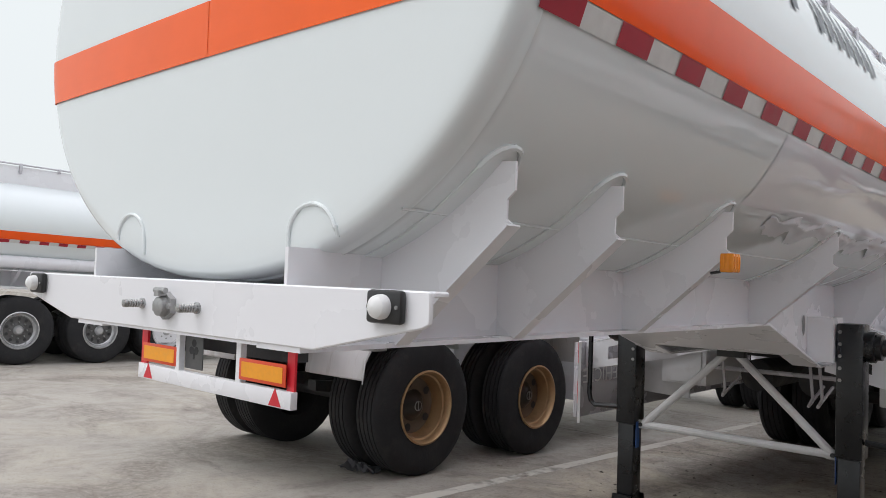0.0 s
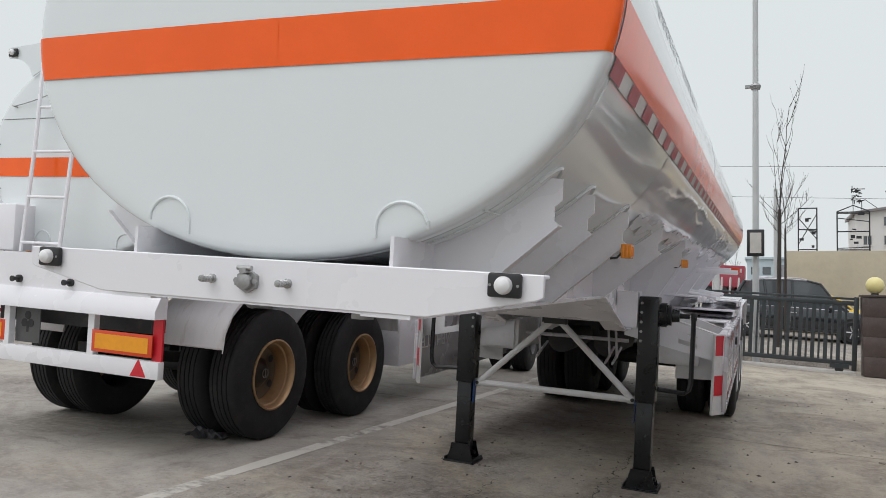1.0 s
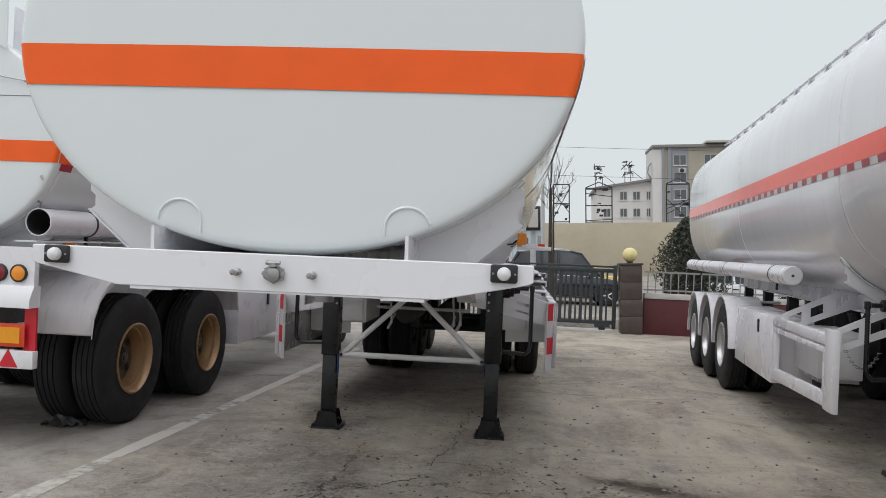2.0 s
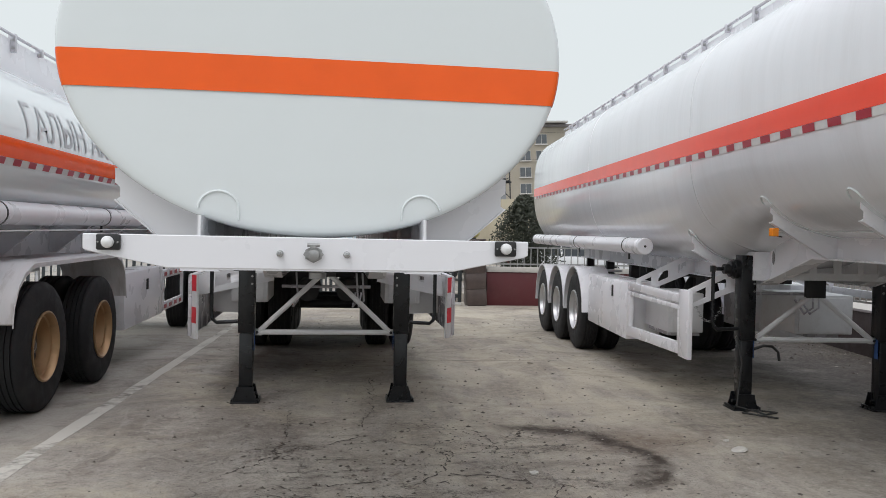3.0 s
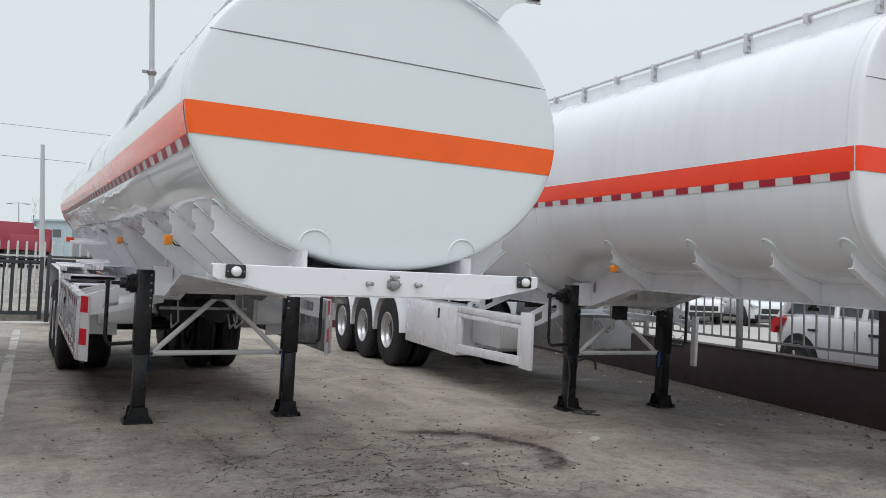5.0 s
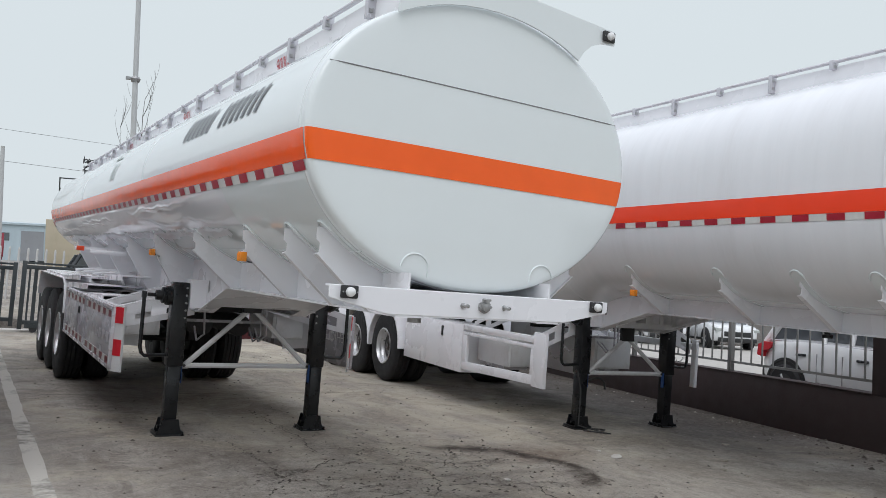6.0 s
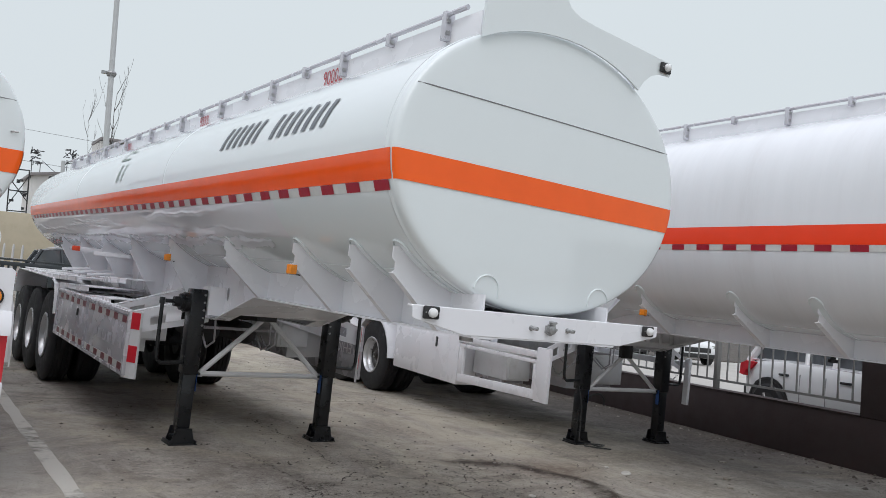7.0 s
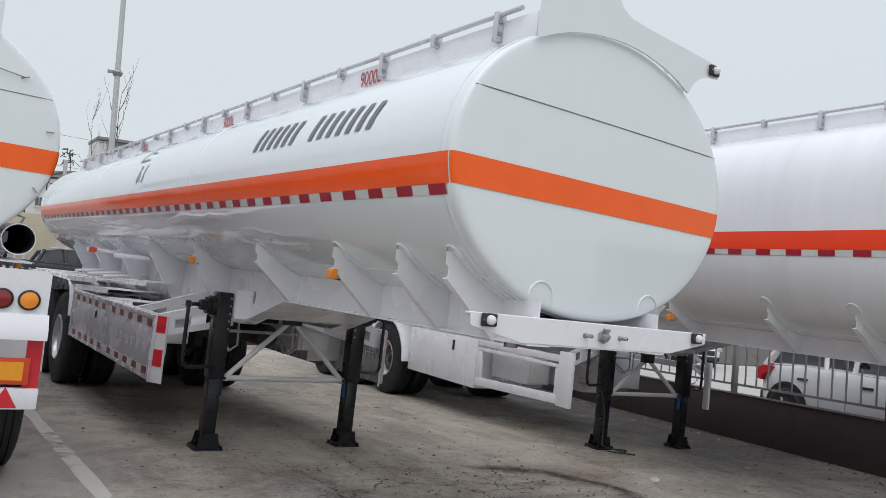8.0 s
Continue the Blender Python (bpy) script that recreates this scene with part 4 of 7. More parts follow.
def dress_tank(parent, tk, zs0, zs1, stripe, front=True, far=False, tape=(-1, 1), film=False):
    part("tank", tk.shell(), TANK_STREAKED if tk.step else TANK, parent, "glossy white oval tank", sharp=50)
    bm = B()
    for s in (-1, 1):
        tk.band(bm, s, 0.0205 + tk.back, tk.length - 0.034, zs0, zs1)
    part("side_stripe", bm, SIDE_ORANGE if stripe == ORANGE else stripe, parent, "%s film stripe" % ("orange" if stripe == ORANGE else "red-orange"))
    bm = B()
    if front:
        tk.front_band(bm, zs0, zs1, u0=-0.02)
        part("end_stripe", tk.front_band(B(), zs0, zs1, off=0.0052, u1=0.0), stripe, parent, "first length of the film stripe across the end")
    if far:
        tk.front_band(bm, zs0, zs1, far=True)
    part("end_stripe", bm, stripe, parent, "film stripe across the end")
    for s in tape:
        bm = tk.band(B(), s, 0.05 + tk.back, tk.length - 0.1, zs0 - 0.054, zs0 - 0.002, 0.0035, nz=1)
        strip = part("reflective_tape", bm, TAPE_WHITE, parent, "silver reflective tape with red blocks")
        y = 0.05 + tk.back
        while y < tk.length - 0.25:
            part("red_block", tk.band(B(), s, y, y + 0.15, zs0 - 0.054, zs0 - 0.002, 0.0065, ny=1, nz=1), TAPE_RED, strip)
            y += 0.304


def front_trim(parent, tk):
    """Weld seam chord on the end plate, two arched pad welds, small nicks."""
    bm = B()
    z = tk.zc + tk.b * (0.385 if tk.back else 0.36)
    w = tk.side(z) * 0.985
    n = 24
    pts = [(-w + 2 * w * i / n, z) for i in range(n + 1)]
    tube(bm, [(x, tk.cap_y(x, zz) - 0.001, zz) for x, zz in pts], 0.0035, 6)
    part("seam", bm, SEAM, parent)
    for c in (-0.41, 0.465):
        bm = B()
        arc = [(c - 0.085, tk.low(c - 0.085) + 0.035)]
        for k in range(13):
            t = math.pi - math.pi * k / 12
            arc.append((c + 0.085 * math.cos(t), tk.zc - tk.b + 0.115 + 0.078 * math.sin(t)))
        arc.append((c + 0.085, tk.low(c + 0.085) + 0.035))
        tube(bm, [(x, tk.cap_y(x, zz) - 0.002, zz) for x, zz in arc if tk.reach(x, zz) < 0.998], 0.0055, 8)
        part("pad_weld", bm, TANK, parent, "white arched weld bead")


def semi_trailer(name, m, tk, zs, stripe, rib_y, leg, label, guard, lift, P, axles, group, amber):
    """A tank semi-trailer standing on its landing legs, its nose at y = 0."""
    T = thing(name, m, label, "tank trailer", group)
    dress_tank(T, tk, zs[0], zs[1], stripe)
    front_trim(T, tk)
    z_f = tk.zc - tk.b - 0.137      # underside of the coupler plate
    # nose beam
    zb, zt = z_f, z_f + 0.137
    if lift:
        bm = B()
        prism(bm, [(-0.935, zt), (-0.935, zb + 0.075), (-0.915, zb + 0.066), (-0.6, zb), (0.6, zb), (0.915, zb + 0.066), (0.935, zb + 0.075), (0.935, zt)], "y", -0.055, -0.043)
        box(bm, -0.935, 0.935, -0.043, 0.0, zt - 0.012, zt)
        bmesh.ops.bevel(bm, geom=bm.edges[:], offset=0.003, segments=1, affect="EDGES")
        beam = part("nose_beam", bm, WHITE, T, "white folded steel nose beam")
        for s in (-1, 1):
            marker_lamp(T, s * 0.83, -0.067, zt - 0.033)
        bm = B()
        prism(bm, [(0.040 * math.cos(math.pi * k / 3 + math.pi / 6), zt - 0.07 + 0.037 * math.sin(math.pi * k / 3 + math.pi / 6)) for k in range(6)], "y", -0.072, -0.055)
        sock = part("electric_socket", bm, GUNMETAL, T, "grey metal socket with lid")
        bm = B()
        lathe(bm, [(0.027, -0.072), (0.025, -0.088), (0.015, -0.092)], "y", (0, 0, zt - 0.072), seg=16)
        tube(bm, [(-0.026, -0.082, zt - 0.03), (0.026, -0.082, zt - 0.03)], 0.008, 8)
        box(bm, -0.012, 0.012, -0.094, -0.072, zt - 0.045, zt - 0.03)
        box(bm, -0.034, -0.022, -0.084, -0.072, zt - 0.085, zt - 0.06)
        for s in (-1, 1):
            lathe(bm, [(0.009, -0.072), (0.009, -0.080)], "y", (s * 0.034, 0, zt - 0.07), seg=6)
        part("socket_lid", bm, GUNMETAL, sock)
        for s in (-1, 1):
            bm = B()
            prof_c = [(0.015, -0.055), (0.015, -0.061), (0.009, -0.063)]
            for k in range(6):
                prof_c += [(0.0085, -0.066 - 0.007 * k), (0.0115, -0.0685 - 0.007 * k), (0.0115, -0.071 - 0.007 * k)]
            lathe(bm, prof_c + [(0.010, -0.112), (0.005, -0.113)], "y", (s * 0.14, 0, zt - 0.07), seg=14)
            part("air_coupling", bm, THREAD, T, "threaded steel coupling")
    # frame webs, from the nose over the gooseneck to the tail
    y_g0, y_g1 = leg[1] - 0.95, leg[1] - 0.05
    for s in (-1, 1):
        bm = B()
        pts = [(-0.04, z_f), (y_g0, z_f), (y_g1, z_f - 0.27), (11.4, z_f - 0.27), (11.4, tk.low(0.475) + 0.01), (-0.04, tk.low(0.475) + 0.01)]
        prism(bm, pts, "x", s * 0.47, s * 0.482)
        web = part("frame_web", bm, WHITE, T)
        bm = B()
        for a, b in (((-0.05, z_f), (y_g0, z_f)), ((y_g0, z_f), (y_g1, z_f - 0.27)), ((y_g1, z_f - 0.27), (11.4, z_f - 0.27))):
            prism(bm, [a, b, (b[0], b[1] - 0.012), (a[0], a[1] - 0.012)], "x", s * 0.39, s * 0.55)
        part("flange", bm, WHITE, web)
        bm = B()
        lathe(bm, [(0.028, s * 0.4855), (0.024, s * 0.487)], "x", (0, 0, 0), seg=16)
        for v in bm.verts:
            v.co = (v.co.x, y_g1 - 0.12 + v.co.y, z_f - 0.03 + v.co.z * 2.2)
        part("slot", bm, SEAM, web)
        bm = B()
        box(bm, min(s * 0.483, s * 0.63), max(s * 0.483, s * 0.63), leg[1] - 0.1, leg[1] + 0.1, z_f - 0.24, z_f + 0.02)
        part("leg_bracket", bm, WHITE, web)
    bm = B()
    box(bm, -0.40, 0.40, -0.05, y_g0, z_f - 0.006, z_f, 0.0)
    if guard == "panels":
        prism(bm, [(y_g0, z_f), (y_g1 - 0.25, z_f - 0.2), (y_g1 - 0.25, z_f - 0.208), (y_g0, z_f - 0.008)], "x", -0.40, 0.40)
    part("coupler_plate", bm, WHITE, T, "white coupler plate under the nose")
    if guard == "frame":
        bm = holed_plate(B(), (-0.46, y_g0 + 0.62, z_f + 0.04), (0.46, y_g0 + 0.62, z_f + 0.04), 0.26, 0.26, (0, 1, 0), 0.012, [(0.08, 0.24, 0.25, 0.75), (0.32, 0.48, 0.25, 0.75), (0.56, 0.72, 0.25, 0.75), (0.78, 0.92, 0.25, 0.75)])
        part("cross_web", bm, WHITE2, T, "white cross web with holes")
    bm = B()
    lathe(bm, [(0.045, z_f - 0.085), (0.045, z_f - 0.055), (0.026, z_f - 0.05), (0.026, z_f - 0.025), (0.045, z_f - 0.02), (0.06, z_f)], "z", (0, 1.37 if tk.step else 0.7, 0), seg=20)
    part("kingpin", bm, BLACK if tk.step else STEEL, T)
    # cross plates and their pads
    for y in rib_y:
        for s in (-1, 1):
            low = z_f if y < y_g0 else z_f - 0.25 * min(1, (y - y_g0) / 0.9)
            zo = tk.zc - tk.b + (0.135 if tk.step else 0.152) - 0.9 * (tk.deep(y)[0] - tk.b)
            bm = rib(tk, B(), y, s, 0.482, low, 1.012 if tk.step else 0.888, zo)
            part("cross_rib", bm, WHITE, T)
            part("saddle_pad", saddle_pad(tk, y, s, 0.40, tk.side(zo + (0.20 if tk.step else 0.175), y), 0.125), TANK, T)
    bm = B()
    for s in (-1, 1):
        n = 40
        pts = []
        for i in range(n + 1):
            y = 0.1 + (6.0 if not tk.step else tk.step[0] - 0.1) * i / n
            pts.append((s * 0.70, y, tk.low(0.70, y) - 0.003))
        tube(bm, pts, 0.004, 6)
    part("weld_seam", bm, TANK, T)
    for s in (-1, 1):
        for k in amber:
            amber_lamp(T, s * (1.0 if tk.step else 0.90), rib_y[k] - (0.03 if tk.step else 0.035), tk.zc - tk.b + (0.06 if tk.step else 0.115), s)
    # landing gear
    for s in (-1, 1):
        landing_leg(T, s * leg[0], leg[1], leg[2], -P * leg[1], s)
    zl = leg[3]
    za = z_f - (0.24 if guard == "panels" else 0.37)
    for nm, a, b in (("cross_tube", (-leg[0] + 0.09, leg[1], zl), (leg[0] - 0.09, leg[1], zl)), ("brace", (-leg[0] + 0.1, leg[1], zl), (-0.025, leg[1], za)), ("brace", (leg[0] - 0.1, leg[1], zl), (0.025, leg[1], za))):
        bm = B()
        tube(bm, [a, b], 0.025, 10)
        for q in (a, b):
            box(bm, q[0] - 0.035, q[0] + 0.035, q[1] - 0.012, q[1] + 0.012, q[2] - 0.03, q[2] + 0.03, 0.004)
        part(nm, bm, WHITE2, T, "white tubular brace")
    for s in (-1, 1):
        part("brace_bolt", lathe(B(), [(0.014, 0), (0.014, -0.03)], "y", (s * (leg[0] - 0.095), leg[1], zl), seg=8), PLASTIC, T)
    part("brace_socket", box(B(), -0.09, 0.09, leg[1] - 0.03, leg[1] + 0.03, za - 0.03, z_f - 0.21, 0.004), PLASTIC, T)
    # running gear
    for i, y in enumerate(axles):
        big = 0.612 if guard == "panels" else 0.585
        zc = big - P * y
        bm = B()
        tube(bm, [(-0.95, y, zc), (0.95, y, zc)], 0.065, 12)
        for s in (-1, 1):
            lathe(bm, [(0.19, s * 0.56), (0.19, s * 0.68)], "x", (0, y, zc), seg=20)
        part("axle", bm, DARK, T)
        for s in (-1, 1):
            make_wheel(T, Matrix.Translation((s * 1.235, y, zc)), SILVER, 0.12, radius=big, sign=s, width=0.31 if guard == "panels" else 0.28)
    for s in (-1, 1):
        for y in axles:
            zz = 0.535 - P * y
            bm = prism(B(), [(y - 0.55, zz + 0.12), (y, zz + 0.02), (y + 0.55, zz + 0.12), (y + 0.55, zz + 0.19), (y, zz + 0.13), (y - 0.55, zz + 0.19)], "x", s * 0.48 - 0.045, s * 0.48 + 0.045)
            spring = part("leaf_spring", bm, DARK, T)
            part("spring_hanger", box(B(), s * 0.48 - 0.06, s * 0.48 + 0.06, y - 0.62, y - 0.5, zz + 0.1, z_f - 0.27), DARK, spring)
    for y in (leg[1] + 1.4, leg[1] + 2.6, leg[1] + 3.6):
        part("cross_member", box(B(), -0.47, 0.47, y - 0.04, y + 0.04, z_f - 0.36, z_f - 0.20), DARK, T)
    for x in (-0.2, 0.22) if guard == "panels" else ():
        bm = lathe(B(), [(0.06, leg[1] + 1.0), (0.12, leg[1] + 1.04), (0.12, leg[1] + 1.9), (0.06, leg[1] + 1.94)], "y", (x, 0, z_f - 0.48), seg=18)
        part("air_tank", bm, DARK, T)
    for x in (-0.30, 0.30, 0.36):
        bm = tube(B(), [(x, leg[1] + 0.6, z_f - 0.27), (x + 0.02, leg[1] + 0.62, z_f - 0.55), (x - 0.03, leg[1] + 0.7, z_f - 0.62), (x, leg[1] + 0.95, z_f - 0.5)], 0.011, 6)
        part("hose", bm, ALU, T)
    part("cross_rod", tube(B(), [(-0.45, leg[1] + 0.75, z_f - 0.42), (0.45, leg[1] + 0.75, z_f - 0.42)], 0.016, 8), ALU, T)
    for s in (-1, 1):
        bm = B()
        zq, hq = (z_f - 0.25, 0.37) if guard == "panels" else (z_f - 0.46, 0.42)
        xa, xb = (0.38, 1.02) if guard == "frame" and s > 0 else (0.62, 1.0)
        box(bm, min(s * xa, s * xb), max(s * xa, s * xb), leg[1] + 1.1, leg[1] + 1.9, zq - hq, zq, 0.01)
        tb = part("tool_box", bm, WHITE2, T, "white steel tool box")
        bm = B()
        box(bm, min(s * (xa + 0.04), s * (xb - 0.04)), max(s * (xa + 0.04), s * (xb - 0.04)), leg[1] + 1.085, leg[1] + 1.099, zq - hq + 0.02, zq - 0.03, 0.004)
        part("box_door", bm, WHITE2, tb)
    # mudguards: one long sheet, or a half-round one over each wheel
    for s in (-1, 1) if guard == "panels" else ():
        y0, y1 = axles[0] - 0.66, axles[-1] + 0.66
        zt = 1.41 - P * axles[0]
        pts = [(y0 - 0.02, zt - 0.45), (y0 + 0.02, zt - 0.2), (y0 + 0.12, zt - 0.06), (y0 + 0.3, zt), (y1 - 0.3, zt), (y1 - 0.12, zt - 0.06), (y1, zt - 0.4)]
        inner = [(y + (0.012 if y < 9 else -0.012), z - 0.012) for y, z in pts]
        bm = prism(B(), pts + inner[::-1], "x", s * 0.80, s * 1.27)
        mg = part("mudguard", bm, WHITE, T, "white steel mudguard")
        bm = B()
        box(bm, min(s * 0.55, s * 1.2), max(s * 0.55, s * 1.2), y0 + 0.3, y1 - 0.4, zt + 0.003, zt + 0.03, 0.004)
        part("step_plate", bm, WHITE, mg)
        for k in range(3):
            bm = B()
            tube(bm, [(s * 0.5, axles[0] - 1.2 + 0.9 * k, zt + 0.16), (s * 1.0, axles[0] - 1.1 + 0.9 * k, zt + 0.1)], 0.02, 8)
            part("stay", bm, WHITE, mg)
    for s in (-1, 1) if guard == "panels" else ():
        for x0, x1, ya, yb, za, zb in ((0.62, 1.235, 6.05, 7.8, 1.33, 1.35), (0.60, 0.92, 5.75, 8.6, 1.45, 1.47), (0.86, 1.20, 5.1, 7.75, 1.235, 1.25), (0.98, 1.25, 6.6, 8.3, 1.43, 1.445)):
            bm = box(B(), min(s * x0, s * x1), max(s * x0, s * x1), ya, yb, za, zb, 0.004)
            box(bm, min(s * (x1 - 0.012), s * x1), max(s * (x1 - 0.012), s * x1), ya, yb, za - 0.045, za)
            for v in bm.verts:
                v.co.z -= P * v.co.y
            part("deck_board", bm, WHITE, T, "white folded deck board")
        for y, z in ((rib_y[5] + 0.02, 1.525), (rib_y[6] - 0.02, 1.56)):
            bm = box(B(), min(s * 0.88, s * 1.26), max(s * 0.88, s * 1.26), y - 0.02, y + 0.02, z - 0.022, z + 0.022, 0.004)
            arm = part("side_bar", bm, WHITE, T, "white bar standing out from a rib")
            if y > 6.5:
                part("red_lamp", box(B(), min(s * 1.15, s * 1.24), max(s * 1.15, s * 1.24), y - 0.045, y - 0.02, z - 0.03, z + 0.03, 0.006), ORED, arm, "small red lamp")
    for s in (-1, 1) if guard == "frame" else ():
        for y in axles:
            zz = 0.585 - P * y
            arc = [(y + 0.672 * math.cos(math.radians(q)), zz + 0.672 * math.sin(math.radians(q))) for q in range(178, -17, -14)]
            inner = [(y + (py - y) * 0.982, zz + (pz - zz) * 0.982) for py, pz in arc]
            mg = part("mudguard", prism(B(), arc + inner[::-1], "x", s * 0.80, s * 1.255), WHITE, T, "white half-round mudguard")
            lip = [(y + (py - y) * 1.01, zz + (pz - zz) * 1.01) for py, pz in arc] + [(y + (py - y) * 0.965, zz + (pz - zz) * 0.965) for py, pz in arc[::-1]]
            part("mudguard_lip", prism(B(), lip, "x", s * 1.25, s * 1.262), WHITE, mg)
            part("stay", tube(B(), [(s * 0.5, y, zz + 0.60), (s * 0.82, y, zz + 0.60)], 0.02, 8), WHITE, mg)
            part("stay_bolt", box(B(), min(s * 1.262, s * 1.275), max(s * 1.262, s * 1.275), y - 0.47, y - 0.43, zz + 0.36, zz + 0.40), DARK, mg)
    # side guards and outriggers
    if guard == "panels":
        z0, z1 = 0.585 - P * leg[1], 1.155 - P * leg[1]
        for s in (-1, 1):
            side_panel_guard(T, s, leg[1] + (0.24 if s > 0 else 0.12), axles[0] - 0.82, z0, z1)
            for y, top in ((leg[1] + 0.26, z_f - 0.09), (leg[1] + 1.05, z_f - 0.06)):
                prism_ = prism(B(), [(s * 0.49, top + 0.004), (s * 1.22, z1 - 0.014), (s * 1.22, z1 - 0.005), (s * 0.49, top + 0.013)], "y", y - 0.006, y + 0.07)
                part("outrigger_flange", prism_, WHITE, T)
                bm = holed_plate(B(), (s * 0.49, y, top), (s * 1.23, y, z1 - 0.02), 0.24, 0.19, (0, 1, 0), 0.012, [(0.2, 0.36, 0.3, 0.72), (0.55, 0.74, 0.28, 0.74)])
                part("outrigger", bm, WHITE, T, "white bracket plate with square holes")
            bm = B()
            prism(bm, [(s * 0.80, z1 - 0.05), (s * 1.22, z1 - 0.12), (s * 1.22, z0 + 0.12), (s * 0.80, z0 + 0.1)], "y", leg[1] + 1.2, leg[1] + 1.212)
            part("bulkhead", bm, WHITE2, T)
            bm = B()
            box(bm, min(s * 1.19, s * 1.24), max(s * 1.19, s * 1.24), leg[1] + 0.26, axles[0] - 0.82, z1 - 0.03, z1 + 0.012)
            box(bm, min(s * 0.5, s * 1.2), max(s * 0.5, s * 1.2), leg[1] + 1.9, leg[1] + 2.2, z1 + 0.0, z1 + 0.02)
            box(bm, min(s * 0.5, s * 1.2), max(s * 0.5, s * 1.2), leg[1] + 2.7, leg[1] + 3.6, z1 + 0.03, z1 + 0.05)
            part("guard_top", bm, WHITE, T)
    else:
        z0, z1 = 0.41 - P * leg[1], 1.06 - P * leg[1]
        for s in (-1, 1):
            x = s * 1.19
            ya, yb, yc = leg[1] + 0.0, leg[1] + 2.0, leg[1] + 3.95
            bm = B()
            for k0, k1, h0, h1 in ((ya + 0.1, yb, z1 - 0.10, z1 - 0.02), (ya + 0.1, yb, z1 - 0.17, z1 - 0.125), (ya + 0.1, yb, z0, z0 + 0.11), (ya + 0.24, ya + 0.30, z0 + 0.11, z1 - 0.17), (yb - 0.1, yb, z0 + 0.11, z1 - 0.17)) if s < 0 else ((ya + 0.08, yb, z1 - 0.10, z1 - 0.02), (yb - 0.1, yb, z0 + 0.05, z1 - 0.10)):
                box(bm, min(x, x - s * 0.05), max(x, x - s * 0.05), k0, k1, h0, h1, 0.003)
            for v in bm.verts:
                if v.co.z < (z0 + z1) / 2 and s < 0:
                    v.co.z += 0.065 * (yb - v.co.y) / (yb - ya)
            gf = part("guard_frame", bm, WHITE, T, "open white side guard frame")
            bm = B()
            box(bm, min(x + s * 0.006, x - s * 0.04), max(x + s * 0.006, x - s * 0.04), ya, ya + (0.24 if s < 0 else 0.08), z0 - 0.02 + (0.09 if s > 0 else 0.06), z1 + 0.03, 0.003)
            part("end_plate", bm, WHITE, gf)
            bm = B()
            box(bm, min(x, x - s * 0.40), max(x, x - s * 0.40), yb + 0.02, yc, z0 - 0.05, z1 - 0.03, 0.006)
            cab = part("guard_cabinet", bm, WHITE, T, "white side cabinet")
            bm = B()
            box(bm, min(x, x + s * 0.006), max(x, x + s * 0.006), yb + 0.3, yb + 1.7, z0 + 0.0, z1 - 0.06, 0.002)
            part("cabinet_door", bm, WHITE, cab)
            bm = B()
            lathe(bm, [(0.025, s * 0.006), (0.025, s * 0.02)], "x", (x, yb + 0.62, z1 - 0.12), seg=10)
            box(bm, min(x, x + s * 0.02), max(x, x + s * 0.02), yb + 0.6, yb + 0.64, z1 - 0.24, z1 - 0.14)
            part("latch", bm, PLASTIC, cab, "black latch")
            for y, top in ((leg[1] + 0.12, z_f - 0.02), (leg[1] + 1.75, z_f - 0.02)):
                bm = holed_plate(B(), (s * 0.49, y, top), (s * 1.16, y, z1 + 0.03), 0.24, 0.19, (0, 1, 0), 0.012, [(0.1, 0.28, 0.3, 0.7), (0.45, 0.62, 0.3, 0.72), (0.74, 0.92, 0.28, 0.74)])
                part("outrigger", bm, WHITE, T, "white bracket plate with square holes")
            bm = B()
            box(bm, min(s * 0.6, s * 0.95), max(s * 0.6, s * 0.95), leg[1] + 1.25, leg[1] + 1.9, z0 + 0.1, z1 - 0.1)
            part("valve_box", bm, ALU, T)
    return T

# ---- the yard ----
g = B()
prof_ = [(-60, 0.0), (20.42, 0.0), (20.55, 0.25), (60, 1.49), (420, 12.8)]
rows_ = []
for y_, z_ in prof_:
    rows_.append([g.verts.new((x_, y_, z_)) for x_ in (-220, -20, 20, 220)])
for r0, r1 in zip(rows_, rows_[1:]):
    for k in range(3):
        g.faces.new((r0[k], r0[k + 1], r1[k + 1], r1[k]))
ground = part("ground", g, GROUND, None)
tagged(ground, "worn grey-brown concrete yard with cracks and oil stains", "ground", kind="structure")

g = B()
n_ = 60
rows_ = []
rnd = random.Random(3)
for i in range(n_ + 1):
    y = -1.0 + 18.5 * i / n_
    w = 0.062 + rnd.uniform(-0.01, 0.01)
    rows_.append([g.verts.new((-3.55 - w, y, 0.003)), g.verts.new((-3.55 + w, y, 0.003))])
for r0, r1 in zip(rows_, rows_[1:]):
    g.faces.new((r0[0], r0[1], r1[1], r1[0]))
line = part("parking_line", g, LINE, None)
tagged(line, "worn white painted line on the concrete", "painted line", kind="structure")

PM = 0.0314
main_tank = Tank(1.09, 0.817, 2.265, 12.15, grow=0.06, back=0.055)
main_m = Matrix.Translation((-1.632, 1.22, 0)) @ Matrix.Rotation(radians(0.66), 4, "Z") @ Matrix.Rotation(radians(1.8), 4, "X")
RIBS = [0.26, 0.75, 1.53, 2.84, 4.38, 5.85, 7.3, 8.75, 10.2]
trailer = semi_trailer("tank_trailer", main_m, main_tank, (2.065, 2.222), ORANGE, RIBS, (0.71, 3.9, 1.30, 0.52), "white oval tank semi-trailer with orange stripe, on landing legs", "panels", True, PM, (8.5, 9.8, 11.1), "tank trailers in the yard", (2, 4))
